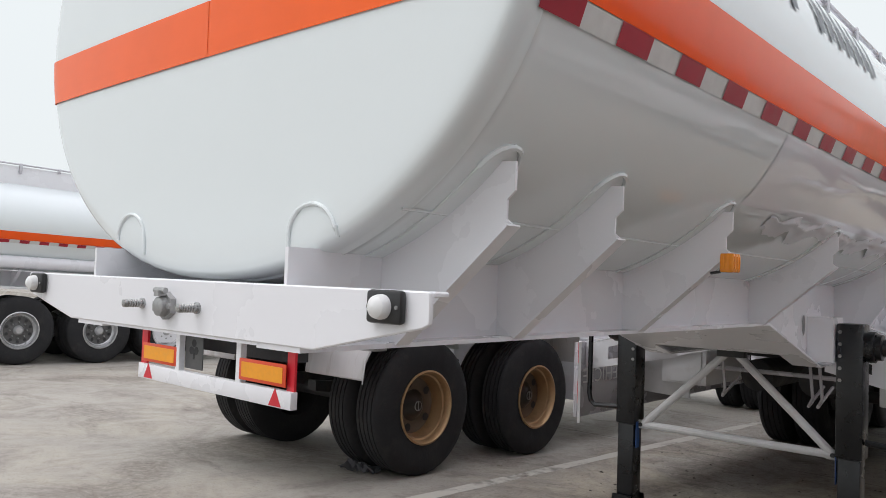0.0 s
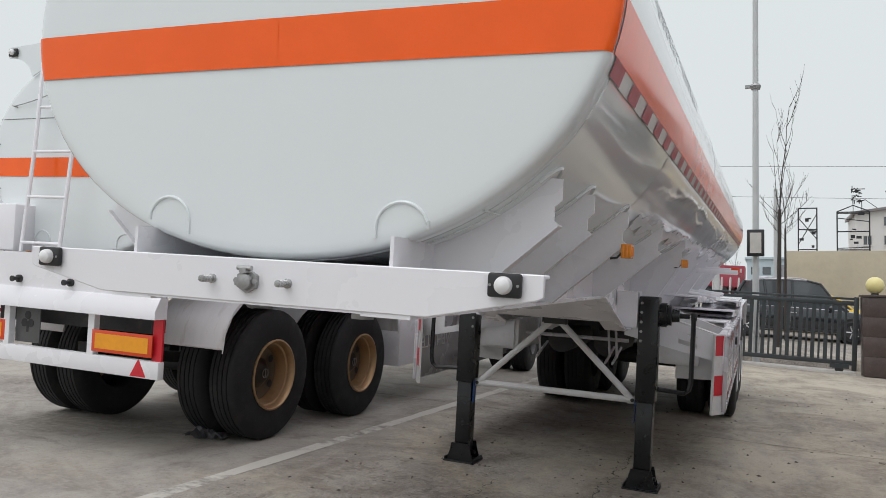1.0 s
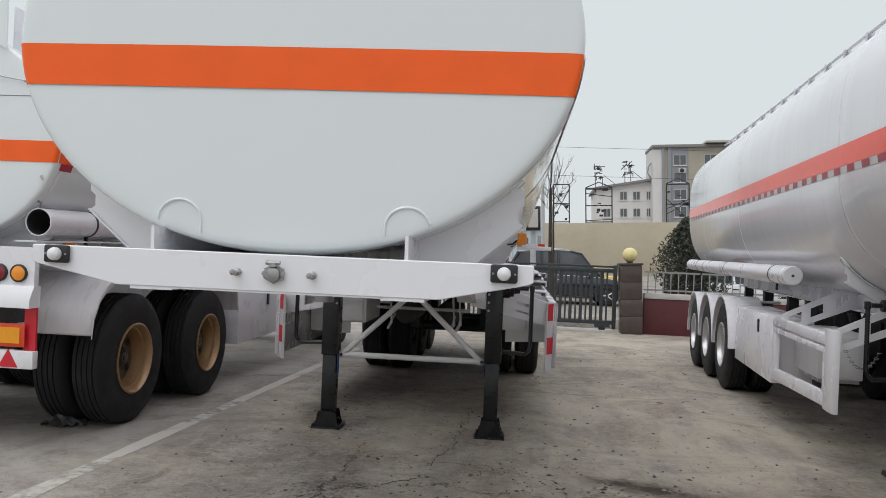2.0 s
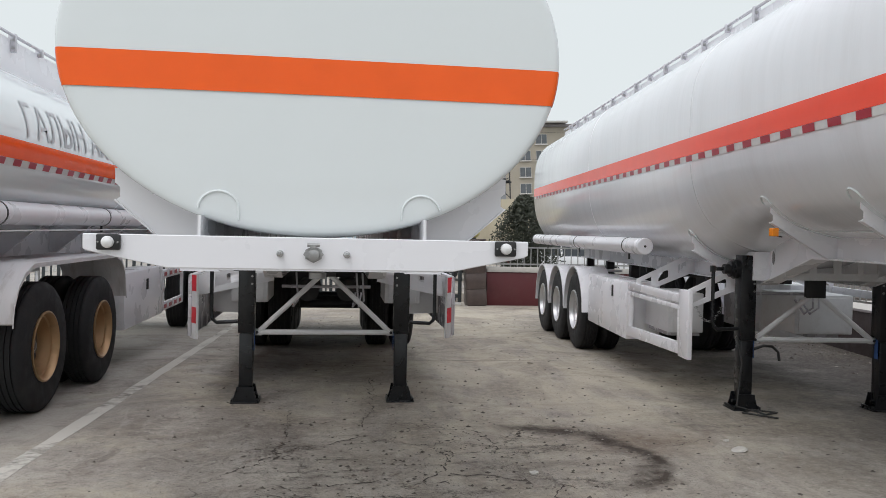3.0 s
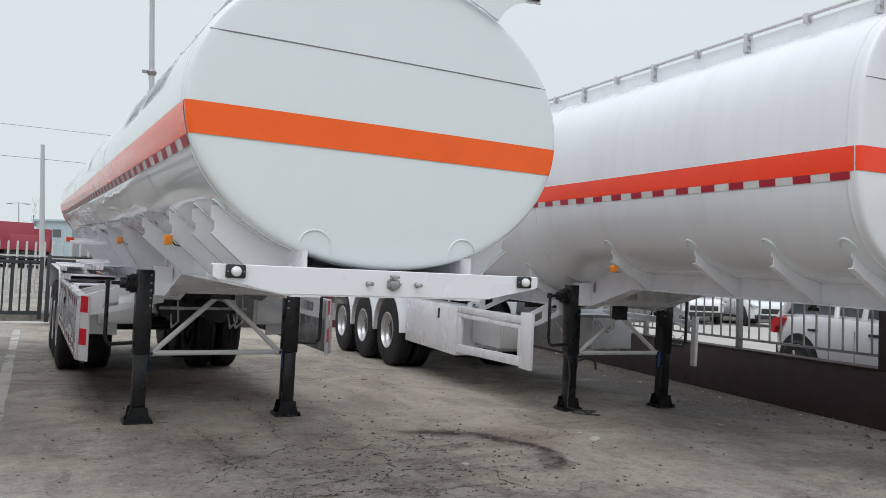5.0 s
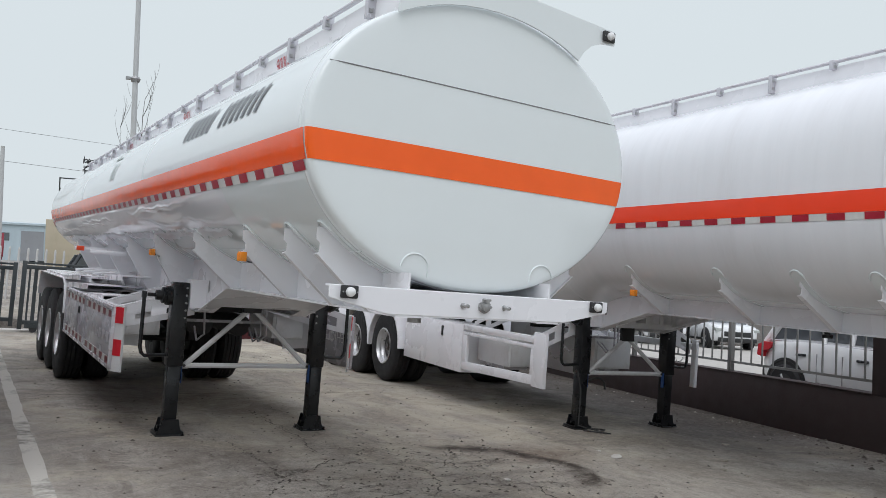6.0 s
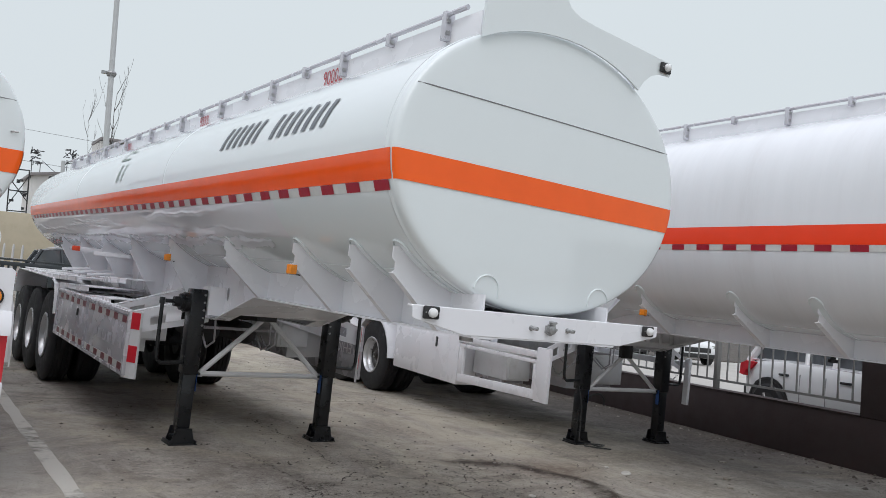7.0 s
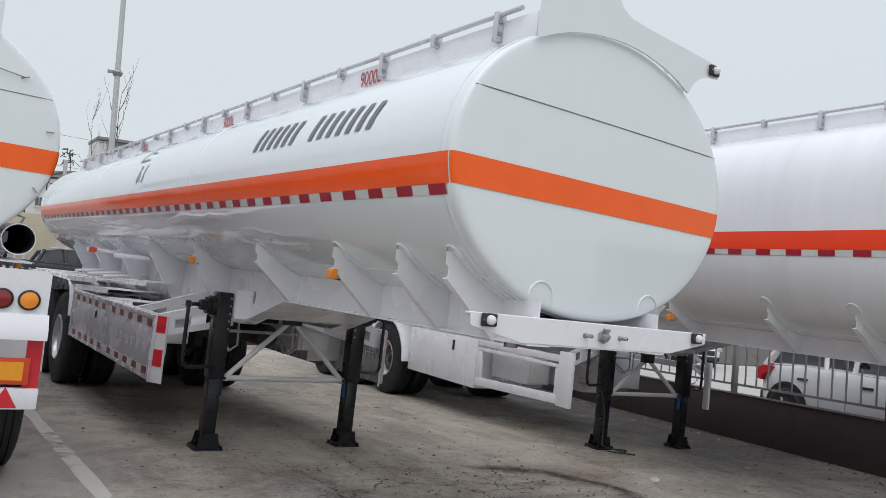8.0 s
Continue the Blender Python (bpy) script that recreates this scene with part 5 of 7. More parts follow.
right_tank = Tank(1.25, 1.0, 2.45, 13.0, grow=-0.05, step=(3.45, 4.6, 0.29), full=(2.85, 2.85))
right_m = Matrix.Translation((2.524, 0.453, 0)) @ Matrix.Rotation(radians(-4.5), 4, "Z") @ Matrix.Rotation(radians(1.8), 4, "X")
trailer_b = semi_trailer("tank_trailer", right_m, right_tank, (2.205, 2.365), REDORANGE, [0.20, 0.88, 1.715, 2.90, 4.51], (0.66, 4.1, 1.30, 0.52), "white oval tank semi-trailer with red-orange stripe, beside the wall", "frame", True, PM, (8.8, 10.15, 11.5), "tank trailers in the yard", (3,))

# fittings of the trailer with the orange stripe
walkway(trailer, main_tank, 0.05, 12.0, 0.13)
wing_plate(trailer, main_tank, 0.01, 1)
for s_ in (-1, 1):
    for k_ in range(13):
        off_ = (k_ - 6.5) * 0.127 + (0.18 if k_ > 5 else 0.0)
        part("brand_bar", main_tank.lay(bars("T", 0.058, 0.20, 0.069, 0.2), s_, 1.78 + s_ * off_, 2.42), LETTER, trailer, "dark slanted bar in place of a letter")
    for y_ in (1.78, 4.6, 7.7):
        tm = text_mesh("9000L", 0.15)
        zt_ = main_tank.high(0.62)
        for v in tm.verts:
            v.co = (s_ * 0.632, y_ + s_ * v.co.x * 0.8, zt_ - 0.005 + v.co.y)
        part("capacity_lettering", tm, LETTER_RED, trailer, "dark red capacity lettering")

# two faded half-peeled marks on the flank, as plain strokes
for w_, h_, y_, z_, lean_ in ((0.035, 0.215, 5.92, 2.335, 0.05), (0.035, 0.215, 5.72, 2.335, 0.05), (0.03, 0.20, 5.83, 2.345, -0.55), (0.045, 0.30, 6.20, 2.60, 0.05), (0.36, 0.03, 6.03, 2.60, 0.3), (0.22, 0.03, 5.98, 2.70, 0.3), (0.30, 0.03, 6.08, 2.84, 0.3)):
    part("faded_stroke", main_tank.lay(bars("T", w_, h_, 0.0, lean_), -1, y_, z_), LETTER_GREEN, trailer, "faded greenish stroke")

# fittings of the trailer beside the wall
walkway(trailer_b, right_tank, 0.05, 12.8, 0.13)
pipe_run(trailer_b, -1.13, 5.65, 12.9, 1.34, 0.095)
bm = tube(B(), [(-0.75, 4.05, 0.55), (-0.72, 4.0, 0.32), (-0.80, 3.9, -0.06), (-0.6, 3.75, -0.1), (-0.45, 3.85, -0.105), (-0.62, 3.98, -0.11), (-0.78, 3.82, -0.1), (-0.55, 3.62, -0.1)], 0.009, 6)
part("thick_hose", tube(B(), [(-0.60, 4.03, 0.44), (-0.52, 4.0, 0.475), (-0.44, 4.0, 0.47), (-0.385, 4.0, 0.42), (-0.37, 4.0, 0.34)], 0.013, 8), WIRE, trailer_b, "short black hose hanging from the leg")
part("loose_cable", bm, WIRE, trailer_b, "black cable hanging to the ground")
for s_ in (-1, 1):
    links = []
    for i in range(12):
        t_ = i / 11
        links.append((s_ * (1.08 - 0.24 * t_), 4.2, 0.80 - 0.13 * 4 * t_ * (1 - t_)))
    chain = part("chain", tube(B(), [(cx, cy, cz + 0.004) for cx, cy, cz in links], 0.0015, 5), STEEL, trailer_b, "thin steel chain hanging in a loop")
    for i, (cx, cy, cz) in enumerate(links):
        ring_ = [(cx + 0.016 * math.cos(q * math.pi / 4), cy + (0.008 * math.sin(q * math.pi / 4) if i % 2 else 0.0), cz + (0.0 if i % 2 else 0.008 * math.sin(q * math.pi / 4))) for q in range(9)]
        part("chain_link", tube(B(), ring_, 0.003, 5), STEEL, chain)

# wrapping film on the flanks: a wavy sheet under the tape, bunched and torn where it meets the cross plates
for s_ in (-1, 1):
    bm = B()
    n = 300
    rows = []
    for i in range(n + 1):
        y_ = 1.95 + 9.2 * i / n
        z_mid = 1.745 + 0.03 * noise.noise(Vector((y_ * 1.7, s_ * 3.0, 0))) + 0.022 * noise.noise(Vector((y_ * 6.0, s_ * 7.0, 1)))
        fat = 0.62 * (0.4 + 0.6 * min(1.0, (y_ - 1.95) / 0.5)) * (0.012 + 0.034 * abs(noise.noise(Vector((y_ * 4.3, s_ * 5.0, 3)))) + 0.018 * abs(noise.noise(Vector((y_ * 11.0, s_, 5)))))
        droop = 0.03 + 0.05 * abs(noise.noise(Vector((y_ * 3.1, s_, 9)))) + 0.03 * abs(noise.noise(Vector((y_ * 13.0, s_, 4))))
        row = []
        # torn fringe, ridge, then the skin above it
        for z_, off in ((z_mid - droop, 0.006 + 0.4 * fat), (z_mid - 0.5 * droop, 0.004 + 0.25 * fat), (z_mid - 0.9 * fat, 0.7 * fat), (z_mid - 0.3 * fat, 1.25 * fat), (z_mid + 0.4 * fat, 1.05 * fat), (z_mid + 1.0 * fat, 0.35 * fat), (z_mid + 1.7 * fat, 0.004)):
            zz = z_ + 0.010 * noise.noise(Vector((y_ * 16, z_ * 30, s_)))
            row.append(bm.verts.new((s_ * (main_tank.side(zz, y_) + off), y_, zz)))
        rows.append(row)
    for r0, r1 in zip(rows, rows[1:]):
        for j in range(6):
            bm.faces.new((r0[j], r0[j + 1], r1[j + 1], r1[j]))
    part("bunched_film", bm, FILM, trailer, "crumpled white film bunched on the flank", sharp=70)
    bm = B()
    rows = []
    rn_ = random.Random(31 + s_)
    folds = [(1.5 + 1.05 * k + rn_.uniform(-0.3, 0.3), rn_.uniform(1.2, 3.4), rn_.uniform(1.80, 1.96), rn_.uniform(-0.055, 0.055), rn_.uniform(0.006, 0.014), rn_.uniform(0.007, 0.014)) for k in range(9)]
    ny, nz = 420, 30
    for i in range(ny + 1):
        y_ = 1.6 + 10.3 * i / ny
        row = []
        for j in range(nz + 1):
            z_ = 1.775 + (2.008 - 1.775) * j / nz
            slant = y_ + 2.0 * (z_ - 1.8)
            wave = noise.noise(Vector((slant * 0.9, z_ * 5.0, s_ * 2.0))) + 0.5 * noise.noise(Vector((slant * 2.6, z_ * 11.0, s_ * 4.0)))
            ridge = 0.0
            for k, (ya, ln, zk, slope, high, wide) in enumerate(folds):
                t = (y_ - ya) / ln
                if 0 < t < 1:
                    zz = zk + slope * (y_ - ya) + 0.035 * noise.noise(Vector((y_ * 1.6, k * 3.7, s_))) + 0.012 * noise.noise(Vector((y_ * 6.0, k * 1.3, s_)))
                    ridge += high * math.sin(math.pi * t) ** 0.6 * math.exp(-((z_ - zz) / wide) ** 2)
            edge = min(1.0, j / 3, (nz - j) / 3, i / 30, (ny - i) / 30)
            row.append(bm.verts.new((s_ * (main_tank.side(z_, y_) + 0.0022 + edge * (0.006 * (wave + 0.9) + ridge)), y_, z_)))
        rows.append(row)
    for r0, r1 in zip(rows, rows[1:]):
        for j in range(nz):
            bm.faces.new((r0[j], r0[j + 1], r1[j + 1], r1[j]))
    part("wrapping_film", bm, WRAP, trailer, "glossy wavy white wrapping film", sharp=80)

# ---- the tanker parked the other way round: its rear end faces the yard ----


def rear_tanker(name, m, label, tk, zs, P, axles, rim, letters, near, group):
    T = thing(name, m, label, "tank trailer", group)
    dress_tank(T, tk, zs[0], zs[1], ORANGE)
    front_trim(T, tk)
    zb = tk.zc - tk.b
    for s in (-1, 1):
        part("frame_web", box(B(), s * 0.42 - 0.006, s * 0.42 + 0.006, -0.1, tk.length - 0.3, zb - 0.25, tk.low(0.42) + 0.01), WHITE, T)
        part("frame_flange", box(B(), s * 0.42 - 0.07, s * 0.42 + 0.07, -0.1, tk.length - 0.3, zb - 0.262, zb - 0.25), WHITE, T)
    for y in (0.3, 1.7, 3.1, 4.5, 5.9, 7.3, 8.7):
        for s in (-1, 1):
            part("cross_rib", rib(tk, B(), y, s, 0.426, zb - 0.2, 0.86, zb + 0.1), WHITE, T)
    # rear cross member with its lamps
    y = -0.27
    bm = prism(B(), [(-1.08, 1.19), (1.08, 1.19), (1.08, 1.44), (1.06, 1.455), (-1.06, 1.455), (-1.08, 1.44)], "y", y, y + 0.05)
    part("rear_plate", bm, WHITE, T, "white rear lamp plate")
    bm = prism(B(), [(y - 0.01, 1.19), (y + 0.06, 1.19), (y + 0.06, 1.04), (y - 0.06, 1.04), (y - 0.06, 1.10)], "x", -1.09, 1.09)
    part("rear_lip", bm, WHITE, T, "white folded rear lip")
    for s in (-1, 1):
        for k, (x, mm, lb) in enumerate(((0.68, CLEAR, "clear round lamp"), (0.825, TAILRED, "dark red round lamp"), (0.97, AMBER, "amber round lamp"))):
            bm = lathe(B(), [(0.062, y - 0.001), (0.062, y - 0.014), (0.052, y - 0.018), (0.052, y - 0.006)], "y", (s * x, 0, 1.275), seg=24, close=True)
            rg = part("lamp_ring", bm, PLASTIC, T, "black rubber lamp ring")
            part("lens", lathe(B(), [(0.052, y - 0.004), (0.05, y - 0.016), (0.03, y - 0.022), (0.002, y - 0.024)], "y", (s * x, 0, 1.275), seg=24), mm, rg, lb)
        # warning plate
        part("plate_border", box(B(), s * 0.74 - 0.285, s * 0.74 + 0.285, y - 0.002, y + 0.008, 0.765, 0.925, 0.004), ORED, T, "orange-red plate border")
        pl = part("warning_plate", box(B(), s * 0.74 - 0.25, s * 0.74 + 0.25, y - 0.005, y - 0.002, 0.79, 0.90), YELLOW, T, "yellow reflective warning plate")
        part("post", box(B(), s * 0.44 - 0.03, s * 0.44 + 0.03, y, y + 0.05, 0.735, 1.05), WHITE, T)
        tri = prism(B(), [(s * 0.91 - 0.072, 0.625), (s * 0.91 + 0.072, 0.625), (s * 0.91, 0.75)], "y", y - 0.004, y)
        part("red_triangle", tri, RED, T, "red reflective triangle")
        part("red_flap_plate", box(B(), min(s * 1.00, s * 1.10), max(s * 1.00, s * 1.085), y + 0.03, y + 0.05, 0.73, 1.04), RED, T, "red painted bracket")
    part("underrun_bar", box(B(), -1.09, 1.09, y, y + 0.06, 0.615, 0.74, 0.006), WHITE, T, "white underrun bar")
    for x in (-0.32, 0.22):
        bm = lathe(B(), [(0.03, y), (0.03, y - 0.02), (0.016, y - 0.025), (0.016, y - 0.06), (0.022, y - 0.062), (0.022, y - 0.075)], "y", (x, 0, 1.25), seg=14)
        part("air_coupling", bm, PLASTIC, T, "black air coupling")
    bm = box(B(), -0.40, -0.14, y + 0.05, y + 0.06, 0.76, 1.03, 0.004)
    tow = part("tow_bracket", bm, SILVER_DARK, T, "dusty grey bracket plate with three round holes and a slot")
    bm = B()
    for dx, dz in ((0, 0.05), (-0.035, -0.01), (0.035, -0.01)):
        lathe(bm, [(0.032, y + 0.047), (0.032, y + 0.051)], "y", (-0.27 + dx, 0, 0.92 + dz), seg=14)
    box(bm, -0.28, -0.26, y + 0.047, y + 0.051, 0.84, 0.92)
    part("bracket_holes", bm, DARK, tow)
    # ladder
    for x in (-0.42, -0.01):
        part("ladder_rail", tube(B(), [(x, -0.2, 1.46), (x, -0.13, 2.3), (x, -0.10, 3.0), (x, 0.0, 3.2), (x, 0.25, 3.3)], 0.016, 8), WHITE, T, "white ladder rail")
    for k in range(5):
        z = 1.53 + 0.36 * k
        part("ladder_rung", tube(B(), [(-0.42, -0.2 + 0.03 * k, z), (-0.01, -0.2 + 0.03 * k, z)], 0.012, 8), WHITE, T)
    bm = box(B(), -0.97, -0.51, -0.20, 0.0, 1.46, 1.83, 0.012)
    cab = part("rear_cabinet", bm, WHITE, T, "white rear cabinet")
    walkway(T, tk, 0.1, tk.length - 0.3, 0.30, 0.60)
    wing_plate(T, tk, -0.035, -1)
    for s in (-1, 1):
        pipe_run(T, s * 0.90, 0.02, tk.length - 1.2, 1.635, 0.10, True)
        bm = prism(B(), [(-0.1, 1.5), (tk.length - 1.5, 1.5), (tk.length - 1.5, 1.488), (-0.1, 1.488)], "x", s * 0.80, s * 0.98)
        part("tube_tray", bm, WHITE2, T)
        amb = box(B(), s * 0.95 - 0.02, s * 0.95 + 0.02, 0.28, 0.38, 1.445, 1.49, 0.004)
        part("side_lamp", amb, AMBER, T, "amber side marker lamp")
        # mudguard over the rear pair
        ya, yb = axles[0] - 0.68, axles[1] + 0.70
        zt = 1.235
        pts = [(ya - 0.06, zt - 0.44), (ya - 0.04, zt - 0.30), (ya + 0.04, zt - 0.16), (ya + 0.15, zt - 0.07), (ya + 0.33, zt), (yb - 0.35, zt + 0.0), (yb - 0.15, zt - 0.06), (yb - 0.02, zt - 0.2), (yb + 0.05, zt - 0.48)]
        inn = [(py + (0.012 if py < axles[0] else -0.012), pz - 0.012) for py, pz in pts]
        mg = part("mudguard", prism(B(), pts + inn[::-1], "x", s * 0.50, s * 1.175), MUDSTREAK, T, "dusty white mudguard with run marks")
        part("mudguard_lip", prism(B(), pts + [(py, pz - 0.035) for py, pz in pts[::-1]], "x", s * 1.17, s * 1.18), WHITE2, mg)
        if near:
            y0 = axles[1] + 0.95
            part("side_cabinet", box(B(), min(s * 0.75, s * 1.10), max(s * 0.75, s * 1.10), y0, y0 + 1.9, 0.32, 0.98, 0.006), WHITE, T, "white side cabinet")
            part("cabinet_latch", box(B(), min(s * 1.10, s * 1.12), max(s * 1.10, s * 1.12), y0 + 1.0, y0 + 1.05, 0.72, 0.86), PLASTIC, T)
            for za in (0.34, 0.80):
                bar_ = part("guard_bar", box(B(), min(s * 1.06, s * 1.10), max(s * 1.06, s * 1.10), y0 + 1.93, y0 + 3.3, za, za + 0.12, 0.004), WHITE, T, "white side guard bar with reflectors")
                for k in range(4):
                    part("red_block", box(B(), min(s * 1.10, s * 1.104), max(s * 1.10, s * 1.104), y0 + 2.0 + 0.33 * k, y0 + 2.15 + 0.33 * k, za + 0.03, za + 0.085), TAPE_RED, bar_)
            for yy in (y0 + 1.95, y0 + 3.24):
                part("guard_post", box(B(), min(s * 1.06, s * 1.10), max(s * 1.06, s * 1.10), yy, yy + 0.06, 0.46, 0.80), WHITE, T)
    for yk in axles:
        zc = 0.55 - P * yk
        bm = tube(B(), [(-0.8, yk, zc), (0.8, yk, zc)], 0.07, 12)
        part("axle", bm, DARK, T)
        for s in (-1, 1):
            if near and rim == BRONZE and yk > 5:
                make_wheel(T, Matrix.Translation((s * 1.16, yk, 0.59 - P * yk)) @ Matrix.Rotation(radians(5), 4, "Z"), SILVER_DARK, 0.155, radius=0.59, width=0.32, sign=s)
            else:
                make_wheel(T, Matrix.Translation((s * 1.145, yk, zc)), rim, 0.155 if rim == BRONZE else 0.06, sign=s)
    for s in (-1, 1):
        for yk in axles:
            zc = 0.535 - P * yk
            part("leaf_spring", prism(B(), [(yk - 0.6, zc + 0.12), (yk, zc + 0.03), (yk + 0.6, zc + 0.12), (yk + 0.6, zc + 0.2), (yk, zc + 0.14), (yk - 0.6, zc + 0.2)], "x", s * 0.42 - 0.05, s * 0.42 + 0.05), DARK, T)
    part("rear_member", box(B(), -0.8, 0.8, -0.05, 0.1, 0.9, 1.2), DARK, T)
    if letters:
        tm = text_mesh(letters, 0.42)
        xs_ = [v.co.x for v in tm.verts]
        k = 3.75 / (max(xs_) - min(xs_))
        for v in tm.verts:
            v.co.x *= k
        ordered = sorted(v.co.x for v in tm.verts)
        gap = max(zip(ordered, ordered[1:]), key=lambda q: q[1] - q[0])
        cut = (gap[0] + gap[1]) / 2
        for keep in (-1, 1):
            word = tm.copy()
            bmesh.ops.delete(word, geom=[v for v in word.verts if (v.co.x - cut) * keep < 0], context="VERTS")
            part("lettering", tk.lay(word, 1, 2.72, zs[1] + 0.04), LETTER_GREY, T, "grey lettering above the stripe")
    return T


left_tank = Tank(1.06, 0.81, 2.25, 10.1)
left_m = Matrix.Translation((-5.15, 3.70, 0)) @ Matrix.Rotation(radians(1.9), 4, "X")
trailer_c = rear_tanker("tank_trailer", left_m, "white oval tanker with orange stripe and bronze wheels, rear outward", left_tank, (2.066, 2.22), 0.0332, (1.05, 2.60, 8.85), BRONZE, "ГАЛЫН АЮУЛТАЙ", True, "tank trailers in the yard")

# cable cleats welded round the end
for s_ in (-1, 1):
    for cx_, cz_, turn_ in ((0.805, 2.646, 20), (0.985, 2.335, 0), (0.945, 1.955, -50)):
        cy_ = left_tank.cap_y(cx_, cz_) - 0.008
        cleat = tube(B(), [(-0.018, 0.016, 0), (-0.014, -0.006, 0), (0.016, -0.012, 0), (0.024, -0.012, 0)], 0.006, 6)
        part("cable_cleat", cleat, GUNMETAL, trailer_c, "small steel cable cleat", at=Matrix.Translation((s_ * cx_, cy_, cz_)) @ Matrix.Rotation(radians(-s_ * turn_), 4, "Y") @ Matrix.Diagonal((s_, 1, 1, 1)))
    part("end_cable", tube(B(), [(s_ * (0.80 - 0.42 * t_), left_tank.cap_y(0.7, 2.65) - 0.018 - 0.02 * t_, 2.646 + 0.05 * t_ + 0.03 * t_ * t_) for t_ in (0, 0.25, 0.5, 0.75, 1.0)], 0.004, 6), STEEL, trailer_c, "thin cable along the end")

zw_ = left_tank.high(0.6) + 0.30
part("walkway_end", prism(B(), [(-0.6, zw_ - 0.5), (0.6, zw_ - 0.32), (0.62, zw_ - 0.06), (0.80, zw_ - 0.035), (1.06, zw_ - 0.02), (1.06, zw_ + 0.03), (0.62, zw_ + 0.05), (-0.6, zw_ + 0.05)], "y", 9.79, 9.81), WHITE, trailer_c, "white walkway end plate drawn out to a tip")

far_tank = Tank(1.12, 0.80, 2.25, 10.0)
far_m = Matrix.Translation((-14.18, 3.2, 0.0)) @ Matrix.Rotation(radians(0.3), 4, "X")
trailer_d = rear_tanker("tank_trailer", far_m, "distant white oval tanker with orange stripe and silver wheels", far_tank, (1.99, 2.12), 0.005, (1.65, 2.95, 4.2, 8.6), SILVER, "", True, "tank trailers in the yard")
bm = box(B(), 1.10, 1.125, 4.0, 4.95, 2.36, 2.62, 0.004)
for v in bm.verts:
    v.co.x -= 0.02 * (v.co.z - 2.3)
sign = part("fuel_sign", bm, SIGNBLACK, trailer_d, "black sign with white lettering")
tm = text_mesh("JET A-1", 0.235)
for v in tm.verts:
    v.co = (1.1275 - 0.02 * (v.co.y + 0.12), 4.475 + v.co.x * 1.12, 2.405 + v.co.y)
part("fuel_lettering", tm, SIGNWHITE, sign, "white lettering")

# ---- walls, fences, gate ----
PART_RISE = 0.0314


def rise(y):
    """The land beyond the fence lies level, and so climbs against the yard's fall."""
    return 0.25 + (y - 20.5) * PART_RISE if y > 20.5 else 0.0


UPR = Matrix.Rotation(radians(-2.6), 4, "Y")


def upright(x, y, z=None, turn=0.0):
    return Matrix.Translation((x, y, rise(y) if z is None else z)) @ UPR @ Matrix.Rotation(radians(turn), 4, "Z")


# side wall: runs askew to the parked trailers
wa, wb = Vector((3.35, -3.4, 0)), Vector((8.85, 19.9, 0))
wl_ = (wb - wa).length
wturn = math.degrees(math.atan2(wb.y - wa.y, wb.x - wa.x))
wall_m = Matrix.Translation(wa) @ Matrix.Rotation(radians(wturn), 4, "Z")
bm = box(B(), 0, wl_, -0.24, 0.0, -0.1, 0.63, 0.01)
wall_e = part("wall_east", bm, WALLBROWN, None, at=wall_m)
tagged(wall_e, "low dark brown boundary wall with pale coping", "wall", kind="structure")
part("coping", box(B(), 6.13, wl_, -0.25, 0.01, 0.63, 0.645, 0.004), WALLBROWN, wall_e, "thin cement coping")
part("tall_pier", box(B(), 0.0, 6.13, -0.245, 0.005, 0.632, 2.2, 0.01), WALLBROWN, wall_e, "tall solid stretch of the wall")
fence_e = thing("wall_railing", wall_m @ Matrix.Translation((6.13, -0.12, 0.645)), "grey metal railing on the low wall", "railing")
bay, nbays = 2.57, 6
for i in range(nbays):
    x0 = i * bay
    if i:
        part("post", box(B(), x0 - 0.035, x0 + 0.035, -0.035, 0.035, 0, 0.98, 0.004), RAIL, fence_e)
    for z in (0.13, 0.88):
        part("rail", box(B(), x0 + 0.035, x0 + bay - 0.035, -0.015, 0.015, z - 0.016, z + 0.016), RAIL, fence_e)
baluster = None
for i in range(nbays):
    for k in range(1, 12):
        x = i * bay + k * bay / 12
        if baluster is None:
            baluster = part("baluster", box(B(), -0.009, 0.009, -0.009, 0.009, 0.14, 0.87), RAIL, fence_e, at=Matrix.Translation((x, 0, 0)))
        else:
            again(baluster, Matrix.Translation((x, 0, 0)))

# raised paving outside the wall
bm = prism(B(), [(3.6, -3.4), (9.1, 19.9), (18, 19.9), (18, 25.0), (60, 25.0), (60, -3.4)], "z", -0.1, 0.2)
pave = part("pavement", bm, PAVE, None)
tagged(pave, "pale raised concrete paving outside the wall", "pavement", kind="structure")

# back wall to the right of the gate
bm = box(B(), 2.42, 8.95, 19.05, 19.3, -0.1, 0.93, 0.01)
wall_n = part("wall_north", bm, WALLRED, None)
tagged(wall_n, "low dark red painted boundary wall", "wall", kind="structure")
part("coping", box(B(), 2.42, 8.98, 19.02, 19.33, 0.93, 1.08, 0.01), COPING, wall_n, "pale cement coping")
fence_n = thing("wall_railing", Matrix.Translation((2.42, 19.17, 1.08)), "grey metal railing on the red wall", "railing")
for z in (0.08, 0.55):
    part("rail", box(B(), 0, 6.5, -0.02, 0.02, z - 0.022, z + 0.022), RAIL, fence_n)
bal2 = None
